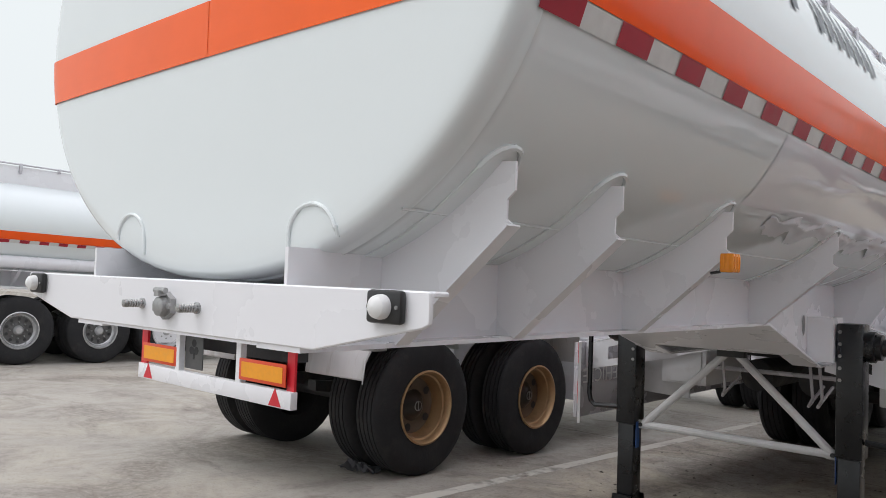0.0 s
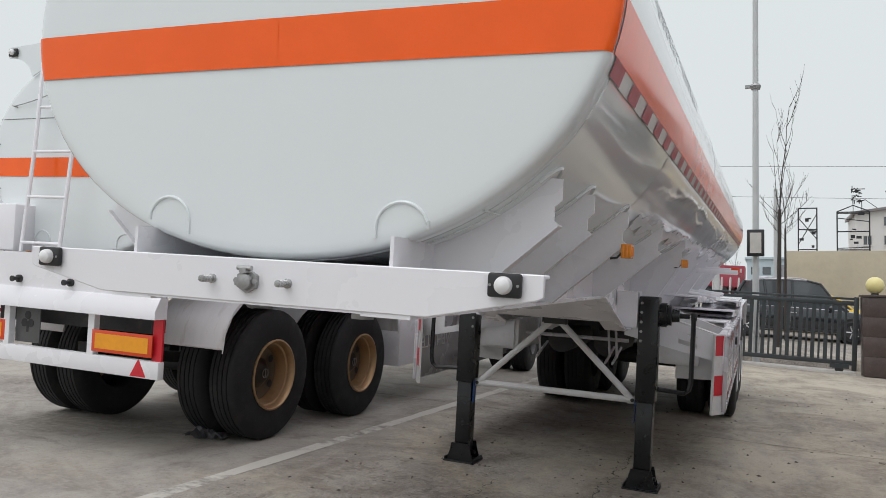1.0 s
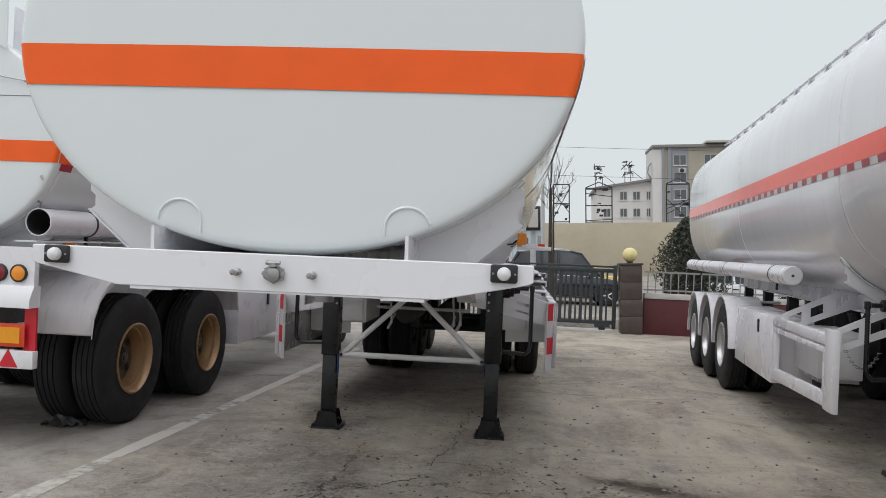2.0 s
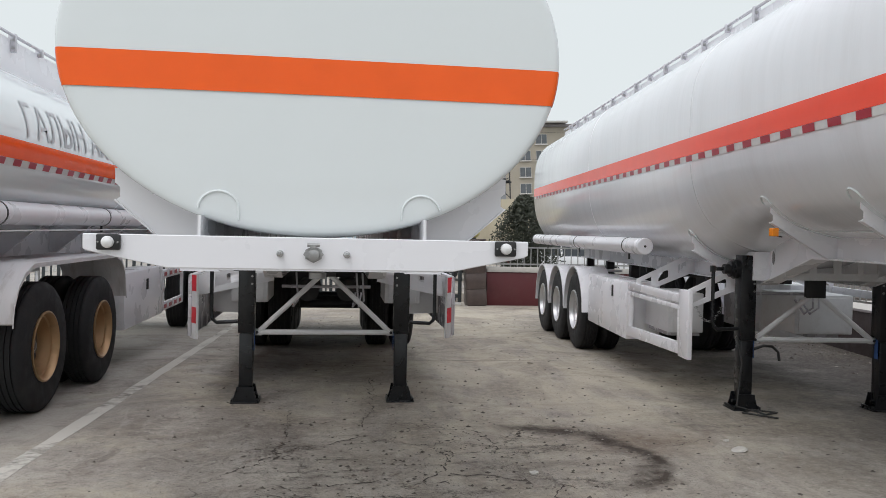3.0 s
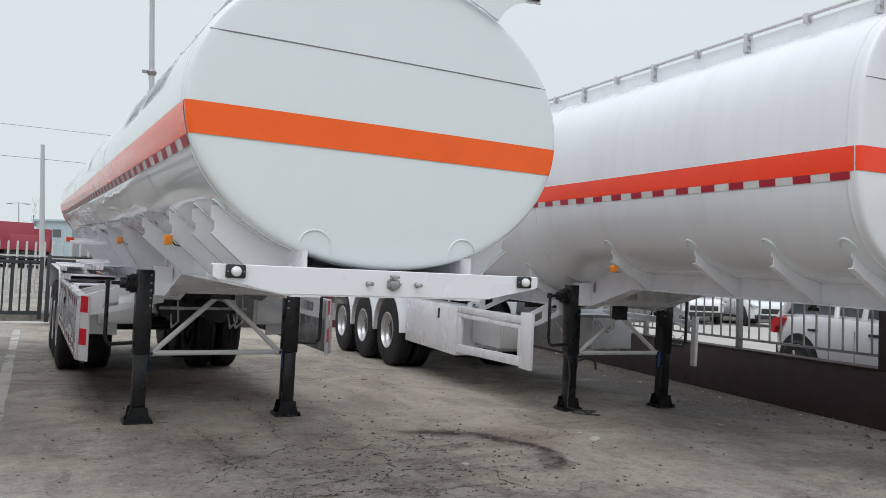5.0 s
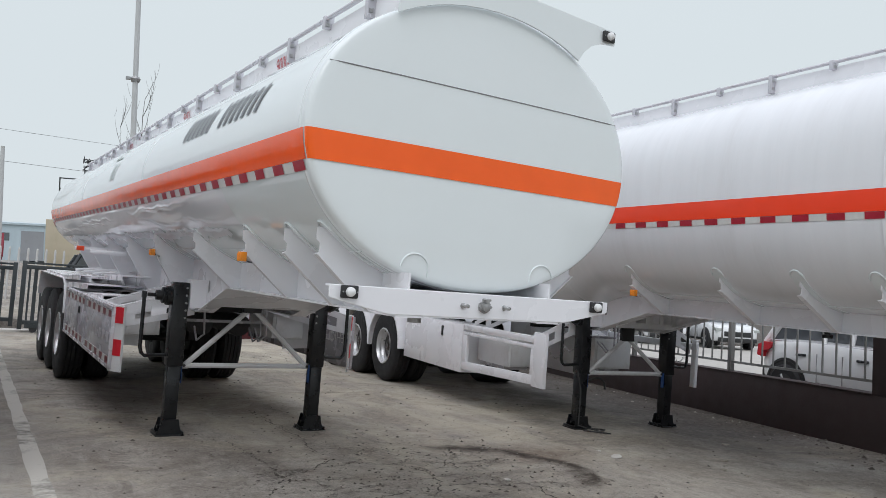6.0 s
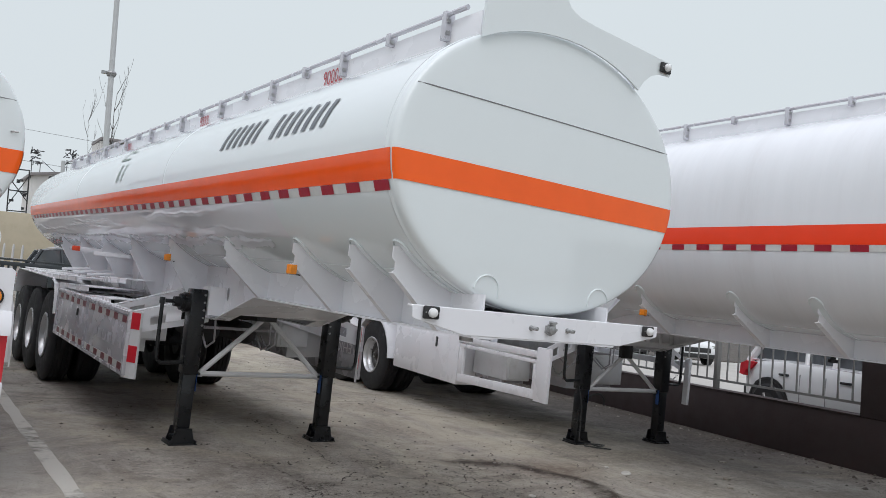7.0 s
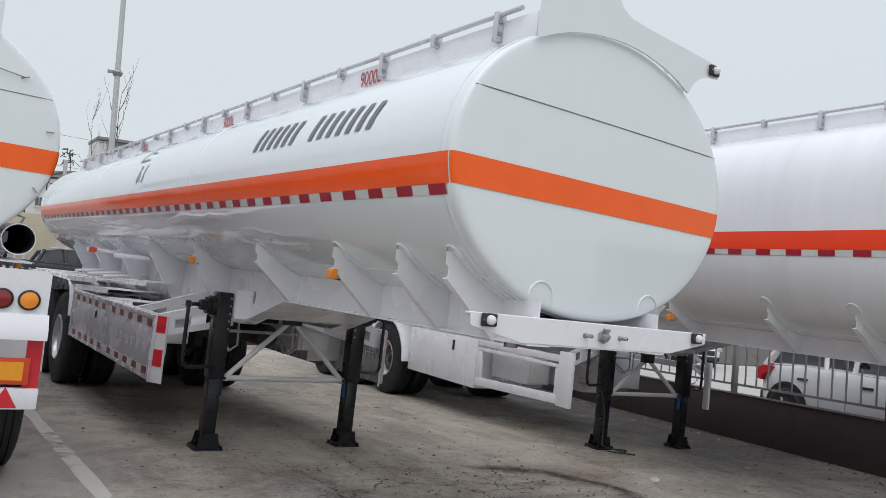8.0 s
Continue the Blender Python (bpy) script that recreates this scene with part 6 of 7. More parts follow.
for k in range(33):
    x = 0.1 + k * 0.195
    if bal2 is None:
        bal2 = part("baluster", box(B(), -0.012, 0.012, -0.012, 0.012, 0, 0.55), RAIL, fence_n, at=Matrix.Translation((x, 0, 0)))
    else:
        again(bal2, Matrix.Translation((x, 0, 0)))

# gate pillar with its globe
pillar = thing("gate_pillar", Matrix.Translation((2.1, 19.0, 0)) @ UPR, "brown granite-clad gate pillar", "pillar")
part("core", box(B(), -0.25, 0.25, -0.25, 0.25, 0, 1.78), STONE, pillar)
for i in range(4):
    z = 0.02 + 0.44 * i
    for nm, q in (("stone_slab", (-0.268, 0.268, -0.272, -0.25)), ("stone_slab", (-0.268, 0.268, 0.25, 0.272)), ("stone_slab", (-0.272, -0.25, -0.262, 0.262)), ("stone_slab", (0.25, 0.272, -0.262, 0.262))):
        part(nm, box(B(), *q, z, z + 0.432, 0.003), STONE, pillar)
part("cap", box(B(), -0.3, 0.3, -0.3, 0.3, 1.78, 1.83, 0.006), STONE, pillar)
globe = thing("globe_lamp", Matrix.Translation((2.1, 19.0, 0)) @ UPR @ Matrix.Translation((0, 0, 1.83)), "milky yellow globe lamp on the gate pillar", "lamp")
part("neck", lathe(B(), [(0.09, 0), (0.08, 0.02), (0.06, 0.06)], "z", seg=20), PLASTIC, globe)
gp = [(0.19 * math.sin(math.pi * k / 14), 0.22 - 0.19 * math.cos(math.pi * k / 14)) for k in range(1, 14)]
part("globe", lathe(B(), gp, "z", seg=28), BALL, globe)


def slat_fence(name, x0, x1, y, height, label, wheels=False, pitch=0.16):
    F = thing(name, Matrix.Translation((x0, y, 0)), label, "fence" if not wheels else "gate")
    w = x1 - x0
    for z0, z1 in ((0.20, 0.30), (height - 0.18, height - 0.08), (height - 0.05, height)):
        part("rail", box(B(), 0, w, -0.03, 0.03, z0, z1, 0.006), FENCE, F)
    for x in (0.05, w - 0.05):
        part("post", box(B(), x - 0.05, x + 0.05, -0.045, 0.045, 0.08, height + 0.02, 0.006), FENCE, F)
    sl = None
    n = int((w - 0.2) / pitch)
    for k in range(n):
        x = 0.18 + k * (w - 0.3) / n
        wide = 0.085 if k % 2 else 0.045
        if sl is None or k < 2:
            sl_ = part("slat", box(B(), -wide / 2, wide / 2, -0.015, 0.015, 0.3, height - 0.18), FENCE, F, at=Matrix.Translation((x, 0, 0)))
            sl = [sl_] if sl is None else sl + [sl_]
        else:
            again(sl[k % 2], Matrix.Translation((x, 0, 0)))
    if wheels:
        for x in (0.35, w - 0.35):
            part("gate_wheel", lathe(B(), [(0.09, -0.03), (0.09, 0.03)], "y", (x, 0, 0.1), seg=18), DARK, F)
            part("wheel_box", box(B(), x - 0.2, x + 0.2, -0.05, 0.05, 0.12, 0.22), FENCE, F)
    return F


slat_fence("sliding_gate", -3.0, 1.72, 19.15, 1.74, "anthracite metal sliding gate with vertical slats", True, 0.135)
slat_fence("yard_fence", -12.5, -3.05, 20.3, 1.70, "anthracite metal fence with vertical slats", False, 0.2)
bm = box(B(), -12.5, 1.7, 19.0, 19.6, -0.05, 0.05, 0.01)
for v in bm.verts:
    if v.co.x < -5:
        v.co.y += 1.1
track = part("gate_track", bm, COPING, None)
tagged(track, "pale concrete threshold under the gate", "kerb", kind="structure")

# ---- beyond the fence ----


def pole(name, x, y, height, r0, r1, label, clamp=None, box_z=None, arm=None):
    P_ = thing(name, upright(x, y), label, "pole")
    part("shaft", tube(B(), [(0, 0, -0.2), (0, 0, height / 2), (0, 0, height)], r0, 14, r1), CONC, P_)
    if clamp:
        part("collar", lathe(B(), [(r0 + 0.02, clamp - 0.08), (r0 + 0.05, clamp), (r0 + 0.02, clamp + 0.05)], "z", seg=14), STEEL, P_)
        part("bracket", box(B(), -r0 - 0.16, -r0, -0.03, 0.03, clamp - 0.04, clamp + 0.04), STEEL, P_)
    if box_z:
        part("sign_box", box(B(), -0.2, 0.2, -0.24, -0.16, box_z - 0.33, box_z + 0.33, 0.02), SIGNBLACK, P_, "black framed light box")
        part("sign_face", box(B(), -0.13, 0.13, -0.25, -0.24, box_z - 0.25, box_z + 0.25), COPING, P_, "pale sign face")
    if arm:
        part("arm", tube(B(), [(-arm, 0, height - 0.1), (0, 0, height - 0.02), (arm, 0, height - 0.1)], 0.035, 8), CONC, P_)
        for s in (-1, 1):
            part("lamp_head", box(B(), s * arm - 0.25, s * arm + 0.25, -0.1, 0.1, height - 0.18, height - 0.1, 0.02), RAIL, P_)
    return P_


pole("mast", -0.40, 19.75, 14.0, 0.085, 0.055, "tall pale steel mast with a collar", 6.9, 2.95)
pole("utility_pole", 0.1, 30.0, 5.2, 0.09, 0.07, "slim concrete utility pole")
pole("utility_pole", -2.85, 45.0, 7.2, 0.16, 0.1, "concrete utility pole with cables")
pole("street_lamp", -4.68, 90.0, 5.9, 0.09, 0.06, "tall grey twin-arm street lamp", arm=0.85)


def bare_tree(name, x, y, height, seed, label, r=0.11, lean=0.0):
    rn = random.Random(seed)
    T = thing(name, upright(x, y), label, "tree")
    fork = height * 0.58
    trunk = [(lean * t * fork, 0.02 * math.sin(5 * t), t * fork) for t in (0, 0.25, 0.5, 0.75, 1.0)]
    part("trunk", tube(B(), trunk, r, 10, r * 0.6), BARK, T, "slim dark trunk")
    bm = B()

    def limb(p, d, length, rad, depth, lift):
        pts = [p]
        n = 5
        for i in range(n):
            d = (d + Vector((rn.uniform(-0.1, 0.1), rn.uniform(-0.1, 0.1), lift))).normalized()
            p = p + d * length / n
            pts.append(p)
        tube(bm, pts, rad * 0.7, 5, max(rad * 0.22, 0.0025))
        if depth:
            for k in range(6 if depth == 2 else 3):
                i = rn.randint(1, n)
                t = rn.uniform(0, 2 * math.pi)
                e = (d * 1.0 + Vector((0.55 * math.cos(t), 0.55 * math.sin(t), 0.15))).normalized()
                limb(pts[i], e, length * rn.uniform(0.25, 0.45), rad * 0.5, depth - 1, 0.14)

    top = Vector(trunk[-1])
    limb(top, Vector((0.02, 0, 1)), height * 0.46, r * 0.38, 2, 0.05)
    limb(top, Vector((0.12, 0.05, 1)), height * 0.30, r * 0.22, 1, 0.06)
    limb(top - Vector((0, 0, 0.1)), Vector((-0.08, 0.1, 1)), height * 0.26, r * 0.22, 1, 0.05)
    for k in range(6):
        t = 2 * math.pi * k / 6 + rn.uniform(-0.3, 0.3)
        b0 = Vector(trunk[3]).lerp(top, rn.uniform(0.5, 1.0))
        limb(b0, Vector((0.85 * math.cos(t), 0.85 * math.sin(t), 0.55)).normalized(), height * rn.uniform(0.10, 0.18), r * 0.2, 2, 0.12)
    tagged(part("crown", bm, BARK, T, "bare branches"), kind="stuff")


bare_tree("bare_tree", 0.12, 22.6, 6.6, 5, "slim bare street tree without leaves", 0.075, 0.012)
bare_tree("bare_tree", 0.35, 25.5, 6.0, 8, "slim bare street tree without leaves", 0.05)
for i_, (x_, y_) in enumerate(((-3.4, 58), (-7.0, 70), (-10.5, 66), (-14, 72), (-18.0, 64))):
    bare_tree("bare_tree", x_, y_ + 25, 5.6, 20 + i_, "distant bare tree in haze", 0.06)


def evergreen(name, x, y, height, radius, seed, label):
    rn = random.Random(seed)
    T = thing(name, upright(x, y), label, "shrub")
    part("trunk", tube(B(), [(0, 0, 0), (0.02, 0, height * 0.5), (0, 0, height * 0.9)], 0.09, 8, 0.03), BARK, T)
    bm = B()
    for k in range(13000):
        t = rn.random()
        z = 0.25 + t * (height - 0.3)
        rr = radius * (math.sin(math.pi * min(1, 0.18 + 0.8 * t)) ** 0.7) * rn.uniform(0.1, 1.04) ** 0.6
        a = rn.uniform(0, 2 * math.pi)
        rr *= 1 + 0.18 * math.sin(3 * a + 9 * t) + 0.1 * math.sin(7 * a - 5 * t)
        c = Vector((rr * math.cos(a), rr * math.sin(a), z))
        u = Vector((rn.uniform(-1, 1), rn.uniform(-1, 1), rn.uniform(-1, 1))).normalized()
        v = u.orthogonal().normalized()
        s = rn.uniform(0.03, 0.075)
        vs = [bm.verts.new(c + p) for p in (u * s, v * s * 0.45, -u * s, -v * s * 0.45)]
        bm.faces.new(vs)
    tagged(part("foliage", bm, LEAF, T, "dark evergreen leaves"), kind="stuff")


evergreen("evergreen_shrub", 4.3, 22.2, 3.1, 0.95, 4, "dark evergreen shrub behind the wall railing")

# ochre wall with lattice sign frames on it
yw_m = upright(1.15, 70.0)
yw = part("wall_ochre", box(B(), 0, 52, 0, 0.3, -0.3, 4.4, 0.01), YWALL, None, at=yw_m)
tagged(yw, "long ochre rendered boundary wall across the road", "wall", kind="structure")


def lattice_sign(x, y, z, w, h, seed, gable=False):
    S = thing("lattice_sign_frame", upright(x, y, z), "black steel lattice sign frame on the ochre wall", "sign frame", "sign frames on the wall")
    rn = random.Random(seed)
    for xx in (0, w):
        part("upright_bar", box(B(), xx - 0.05, xx + 0.05, -0.05, 0.05, -0.9, h, 0.0), SIGNBLACK, S)
    for zz in (0.15, h * 0.5, h - 0.05):
        part("cross_bar", box(B(), 0, w, -0.04, 0.04, zz - 0.045, zz + 0.045), SIGNBLACK, S)
    for k in range(3):
        a, b = rn.uniform(0.1, h), rn.uniform(0.1, h)
        part("diagonal", tube(B(), [(0, 0, a), (w, 0, b)], 0.04, 6), SIGNBLACK, S)
    if gable:
        part("gable_bar", tube(B(), [(0, 0, h), (w / 2, 0, h + 0.5), (w, 0, h)], 0.05, 6), SIGNBLACK, S)
    for k in range(6):
        x0, z0 = rn.uniform(0.05, w - 0.3), rn.uniform(0.2, h - 0.3)
        part("letter_bar", box(B(), x0, x0 + rn.uniform(0.2, 0.5), -0.08, -0.05, z0, z0 + rn.uniform(0.1, 0.3)), SIGNBLACK, S)


lattice_sign(1.85, 70.1, 6.2, 1.4, 3.65, 1)
lattice_sign(4.75, 70.1, 6.3, 2.35, 3.3, 2, True)
lattice_sign(11.95, 70.1, 6.5, 2.0, 3.7, 3, True)

# the building behind


def far_window(parent, x, y, z, w, h):
    f = part("window", box(B(), x - w / 2, x + w / 2, y - 0.05, y + 0.05, z, z + h), COPING, parent, "pale window frame")
    for k in (0, 1):
        part("pane", box(B(), x - w / 2 + 0.1 + k * (w / 2 - 0.05), x - 0.05 + k * (w / 2 - 0.05), y - 0.06, y - 0.05, z + 0.1, z + h - 0.1), GLASS, f)
    part("sill", box(B(), x - w / 2 - 0.1, x + w / 2 + 0.1, y - 0.2, y + 0.05, z - 0.12, z), BWALL, f)


far_m = Matrix.Translation((15.3, 170.0, 4.2)) @ UPR @ Matrix.Scale(1.27, 4)
house = thing("office_building", far_m, "white building with a grey and tan taller end block", "building")
part("wall", box(B(), 0, 9.2, 0, 12, 0, 13.2), BWALL, house, "white rendered wall")
part("roof", prism(B(), [(-0.5, 12.95), (9.2, 14.35), (9.2, 14.75), (-0.5, 13.35)], "y", -0.8, 12.2), ROOF, house)
part("gable", prism(B(), [(0, 13.2), (9.2, 13.2), (9.2, 14.3)], "y", -0.02, 0.3), BWALL, house)
for fl in range(4):
    for xx in (1.6, 4.4, 6.6, 8.6):
        if xx > 2 or fl < 3:
            far_window(house, xx, 0.0, 2.4 + 2.9 * fl, 1.25 if xx < 8 else 0.7, 1.5)
part("end_wall", box(B(), 9.0, 10.6, -2.0, 5, 0, 19.6), BWALL, house, "white corner of the taller block")
part("end_block", box(B(), 10.6, 32.0, -1.9, 5, 0, 19.7), BTAN, house, "tan rendered taller block")
part("recess", box(B(), 12.0, 14.9, -1.98, -1.9, 0, 19.6), BGREY, house, "grey window bay")
part("pilaster", box(B(), 10.5, 10.9, -2.2, -1.9, 0, 19.7), BGREY, house, "grey pilaster")
part("pilaster", box(B(), 11.5, 12.0, -2.2, -1.9, 0, 19.7), BGREY, house, "grey pilaster")
part("end_roof", box(B(), 8.9, 32.4, -2.4, 5.2, 19.7, 20.2, 0.04), ROOF, house, "dark projecting roof slab")
part("roof_canopy", box(B(), 17.5, 26.0, -3.4, 4.0, 20.3, 20.6), COPING, house, "pale roof canopy")
for fl in range(6):
    for xx in (13.5, 18.5, 21.5):
        far_window(house, xx, -2.0, 2.2 + 2.9 * fl, 2.1, 1.8)
ac = part("air_conditioner", box(B(), 13.2, 14.4, -2.7, -2.05, 15.3, 16.2, 0.05), COPING, house, "white air conditioner")
part("fan_grille", lathe(B(), [(0.35, -2.71), (0.33, -2.72)], "y", (13.7, 0, 15.75), seg=18), DARK, ac)
part("stair_tube", tube(B(), [(8.9, -1.0, 14.6), (8.3, -1.2, 15.6), (8.4, -1.2, 16.6), (8.9, -1.0, 17.3)], 0.12, 6), BGREY, house)
for i_, (x_, w_) in enumerate(((9.9, 2.0), (14.9, 1.8))):
    S_ = thing("rooftop_sign", far_m @ Matrix.Translation((x_ - 10.6, 0.3, 13.5 + 0.7 * i_)), "dark rooftop sign of open metal strokes", "sign", "rooftop signs")
    rn_ = random.Random(40 + i_)
    for k in range(26):
        x0, z0 = rn_.uniform(0.1, w_), rn_.uniform(1.2, 3.6)
        ang = rn_.choice((0.0, 0.0, 1.57, 0.8, -0.8))
        hl = rn_.uniform(0.25, 0.55)
        part("stroke", tube(B(), [(x0 - hl * math.cos(ang), 0, z0 - hl * math.sin(ang)), (x0 + hl * math.cos(ang), 0, z0 + hl * math.sin(ang))], 0.07, 5), SIGNBLACK, S_)
    for xx in (0.4, w_ - 0.4):
        part("leg", box(B(), xx - 0.05, xx + 0.05, -0.05, 0.05, -1.0, 1.4), SIGNBLACK, S_)
    part("brace", tube(B(), [(w_ - 0.2, 0, 2.0), (w_ + 2.6, 0.3, -0.2)], 0.05, 5), SIGNBLACK, S_)


# vehicles


def car(name, m, paint, label, length=4.6, width=1.85, height=1.65, suv=True, group=""):
    """A car with its nose at -y: rounded lower body, painted roof on pillars, inset glass, lamps, bumpers, mirrors and wheels."""
    C = thing(name, m, label, "car", group)
    L, h, hw = length / 2, height, width / 2

    def loft(rows, bm):
        vs = [[bm.verts.new(p) for p in r] for r in rows]
        n = len(rows[0])
        for r0, r1 in zip(vs, vs[1:]):
            for k in range(n):
                j = (k + 1) % n
                bm.faces.new((r0[k], r0[j], r1[j], r1[k]))
        bm.faces.new(vs[0])
        bm.faces.new(vs[-1][::-1])
        return bm

    # lower body: cross sections from nose to tail (along, half width, sill, belt, shoulder)
    belt = 0.98 if suv else 0.92
    secs = [(-L, 0.70, 0.40, 0.70), (-L + 0.05, 0.84, 0.30, 0.80), (-L + 0.25, 0.95, 0.24, 0.88), (-L + 0.7, 0.99, 0.24, 0.94), (-L + 1.2, 1.0, 0.25, belt + 0.01), (0.0, 1.0, 0.25, belt + 0.03), (L - 1.0, 1.0, 0.25, belt + 0.06), (L - 0.35, 0.98, 0.27, belt + 0.05), (L - 0.08, 0.90, 0.34, belt - 0.02), (L, 0.80, 0.42, belt - 0.14)]
    rows = []
    for y, k, z0, z1 in secs:
        w = hw * k
        zm = z0 + (z1 - z0) * 0.55
        right = [(0.55 * w, z0), (0.92 * w, z0 + 0.03), (0.985 * w, z0 + 0.14), (w, zm), (0.985 * w, z1 - 0.12), (0.94 * w, z1 - 0.03), (0.80 * w, z1)]
        rows.append([(x, y, z) for x, z in right] + [(-x, y, z) for x, z in right[::-1]])
    part("body", loft(rows, B()), paint, C, sharp=50)
    # roof and pillars round the glazed cabin
    tail = L - (0.14 if suv else 0.70)
    zb = belt - 0.02
    prof = [(-L + 1.0, zb), (-L + 1.4, zb + 0.30), (-L + 1.8, h - 0.10), (-L + 2.2, h - 0.015), (0.35, h), (tail - 0.9, h - 0.03), (tail - 0.42, h - 0.11), (tail - 0.14, zb + 0.26), (tail, zb)]
    def inset(z):
        return hw - 0.09 - 0.20 * (z - zb) / (h - zb)
    def cabin(shrink):
        r = []
        for y, z in prof:
            w = inset(z) - shrink
            y2 = y + shrink * (1 if y < 0 else -1)
            z2 = z - shrink
            r.append([(-w, y2, zb - 0.05), (-w, y2, z2), (-w * 0.93, y2, z2 + 0.02 * (z > zb + 0.5)), (w * 0.93, y2, z2 + 0.02 * (z > zb + 0.5)), (w, y2, z2), (w, y2, zb - 0.05)])
        return r
    part("cabin_glass", loft(cabin(0.02), B()), GLASS, C, "dark tinted glass", sharp=60)
    top = [p for p in prof if p[1] > h - 0.12]
    rr = [[(x * inset(z), y, z + dz) for x, dz in ((-1.0, -0.03), (-0.97, 0.0), (-0.6, 0.025), (0.6, 0.025), (0.97, 0.0), (1.0, -0.03), (0.9, -0.05), (-0.9, -0.05))] for y, z in top]
    part("roof", loft(rr, B()), paint, C, sharp=60)
    for s in (-1, 1):
        for pts, r in (([prof[0], prof[1], prof[2], prof[3]], 0.032), ([prof[-1], prof[-2], prof[-3]], 0.06), ([(0.28, zb), (0.33, h - 0.02)], 0.035), ([(tail - 1.15, zb), (tail - 1.0, h - 0.04)], 0.035)):
            part("pillar", tube(B(), [(s * inset(z), y, z) for y, z in pts], r, 8), paint, C)
        part("window_trim", tube(B(), [(s * (hw - 0.075), -L + 1.15, zb + 0.012), (s * (hw - 0.075), 0.0, zb + 0.03), (s * (hw - 0.075), tail - 0.1, zb + 0.045)], 0.014, 6), ALU, C, "bright window trim")
        if suv:
            part("roof_rail", tube(B(), [(s * (hw - 0.33), -L + 2.2, h + 0.012), (s * (hw - 0.33), -L + 2.4, h + 0.05), (s * (hw - 0.33), tail - 0.9, h + 0.04), (s * (hw - 0.33), tail - 0.7, h - 0.01)], 0.018, 6), ALU, C)
        part("mirror", lathe(B(), [(0.02, -0.09), (0.075, -0.06), (0.085, 0.0), (0.06, 0.05), (0.02, 0.07)], "y", (s * (hw + 0.06), -L + 1.5, zb + 0.08), seg=12), paint, C)
        for u in (L - 2.15, L - 1.05):
            part("door_handle", box(B(), s * hw - 0.012, s * hw + 0.014, u, u + 0.19, belt - 0.17, belt - 0.135, 0.008), CARBLACK if paint == CARWHITE else ALU, C)
        for u in (-L + 1.62, 0.33, tail - 1.12):
            part("door_seam", box(B(), min(s * (hw - 0.02), s * (hw + 0.0015)), max(s * (hw - 0.02), s * (hw + 0.0015)), u, u + 0.008, 0.34, belt - 0.12), SEAM, C)
        part("sill_trim", box(B(), min(s * (hw - 0.06), s * (hw + 0.008)), max(s * (hw - 0.06), s * (hw + 0.008)), -L + 1.3, L - 1.1, 0.27, 0.36, 0.01), PLASTIC, C, "black plastic sill trim")
        part("tail_lamp", prism(B(), [(L - 0.02, belt - 0.22), (L - 0.04, belt - 0.06), (L - 0.16, belt - 0.01), (L - 0.36, belt - 0.02), (L - 0.30, belt - 0.10), (L - 0.16, belt - 0.15), (L - 0.12, belt - 0.24)], "x", s * (hw - 0.26), s * (hw - 0.005)), RED, C, "red swept tail lamp")
        part("head_lamp", prism(B(), [(-L + 0.01, 0.66), (-L + 0.03, 0.76), (-L + 0.35, 0.84), (-L + 0.42, 0.80), (-L + 0.15, 0.68)], "x", s * (hw - 0.45), s * (hw - 0.055)), CLEAR, C)
        for u in (-L + 0.88, L - 0.66):
            part("wheel_arch", lathe(B(), [(0.34, s * (hw - 0.2)), (0.405, s * (hw - 0.2)), (0.405, s * (hw + 0.008)), (0.37, s * (hw + 0.010)), (0.34, s * (hw - 0.02))], "x", (0, u, 0.36), seg=28, close=True), PLASTIC, C, "black wheel arch trim")
            part("wheel_well", lathe(B(), [(0.36, s * (hw - 0.05)), (0.36, s * (hw + 0.0035))], "x", (0, u, 0.36), seg=24), DARK, C)
            w = part("wheel", lathe(B(), [(0.2, 0.115), (0.30, 0.12), (0.335, 0.09), (0.335, -0.09), (0.30, -0.12), (0.2, -0.115)], "x", (s * (hw - 0.085), u, 0.335), seg=28, close=True), RUBBER, C)
            rim = part("rim", lathe(B(), [(0.205, s * 0.112), (0.19, s * 0.098), (0.185, s * 0.05), (0.02, s * 0.05)], "x", (s * (hw - 0.085), u, 0.335), seg=24), DARK, w)
            for k in range(5):
                a = 2 * math.pi * k / 5
                part("spoke", tube(B(), [(s * (hw - 0.085 + 0.10), u + 0.03 * math.cos(a), 0.335 + 0.03 * math.sin(a)), (s * (hw - 0.085 + 0.105), u + 0.195 * math.cos(a), 0.335 + 0.195 * math.sin(a))], 0.024, 6), SILVER, rim)
    part("rear_bumper", box(B(), -hw + 0.14, hw - 0.14, L - 0.10, L + 0.03, 0.34, 0.58, 0.03), PLASTIC, C, "black rear bumper")
    part("front_grille", box(B(), -0.55, 0.55, -L - 0.012, -L + 0.05, 0.46, 0.66, 0.02), PLASTIC, C, "black front grille")
    part("front_bumper", box(B(), -hw + 0.16, hw - 0.16, -L - 0.02, -L + 0.10, 0.26, 0.42, 0.03), PLASTIC, C)
    return C


def parked(x, y, turn):
    return Matrix.Translation((x, y, rise(y))) @ Matrix.Rotation(radians(turn), 4, "Z")


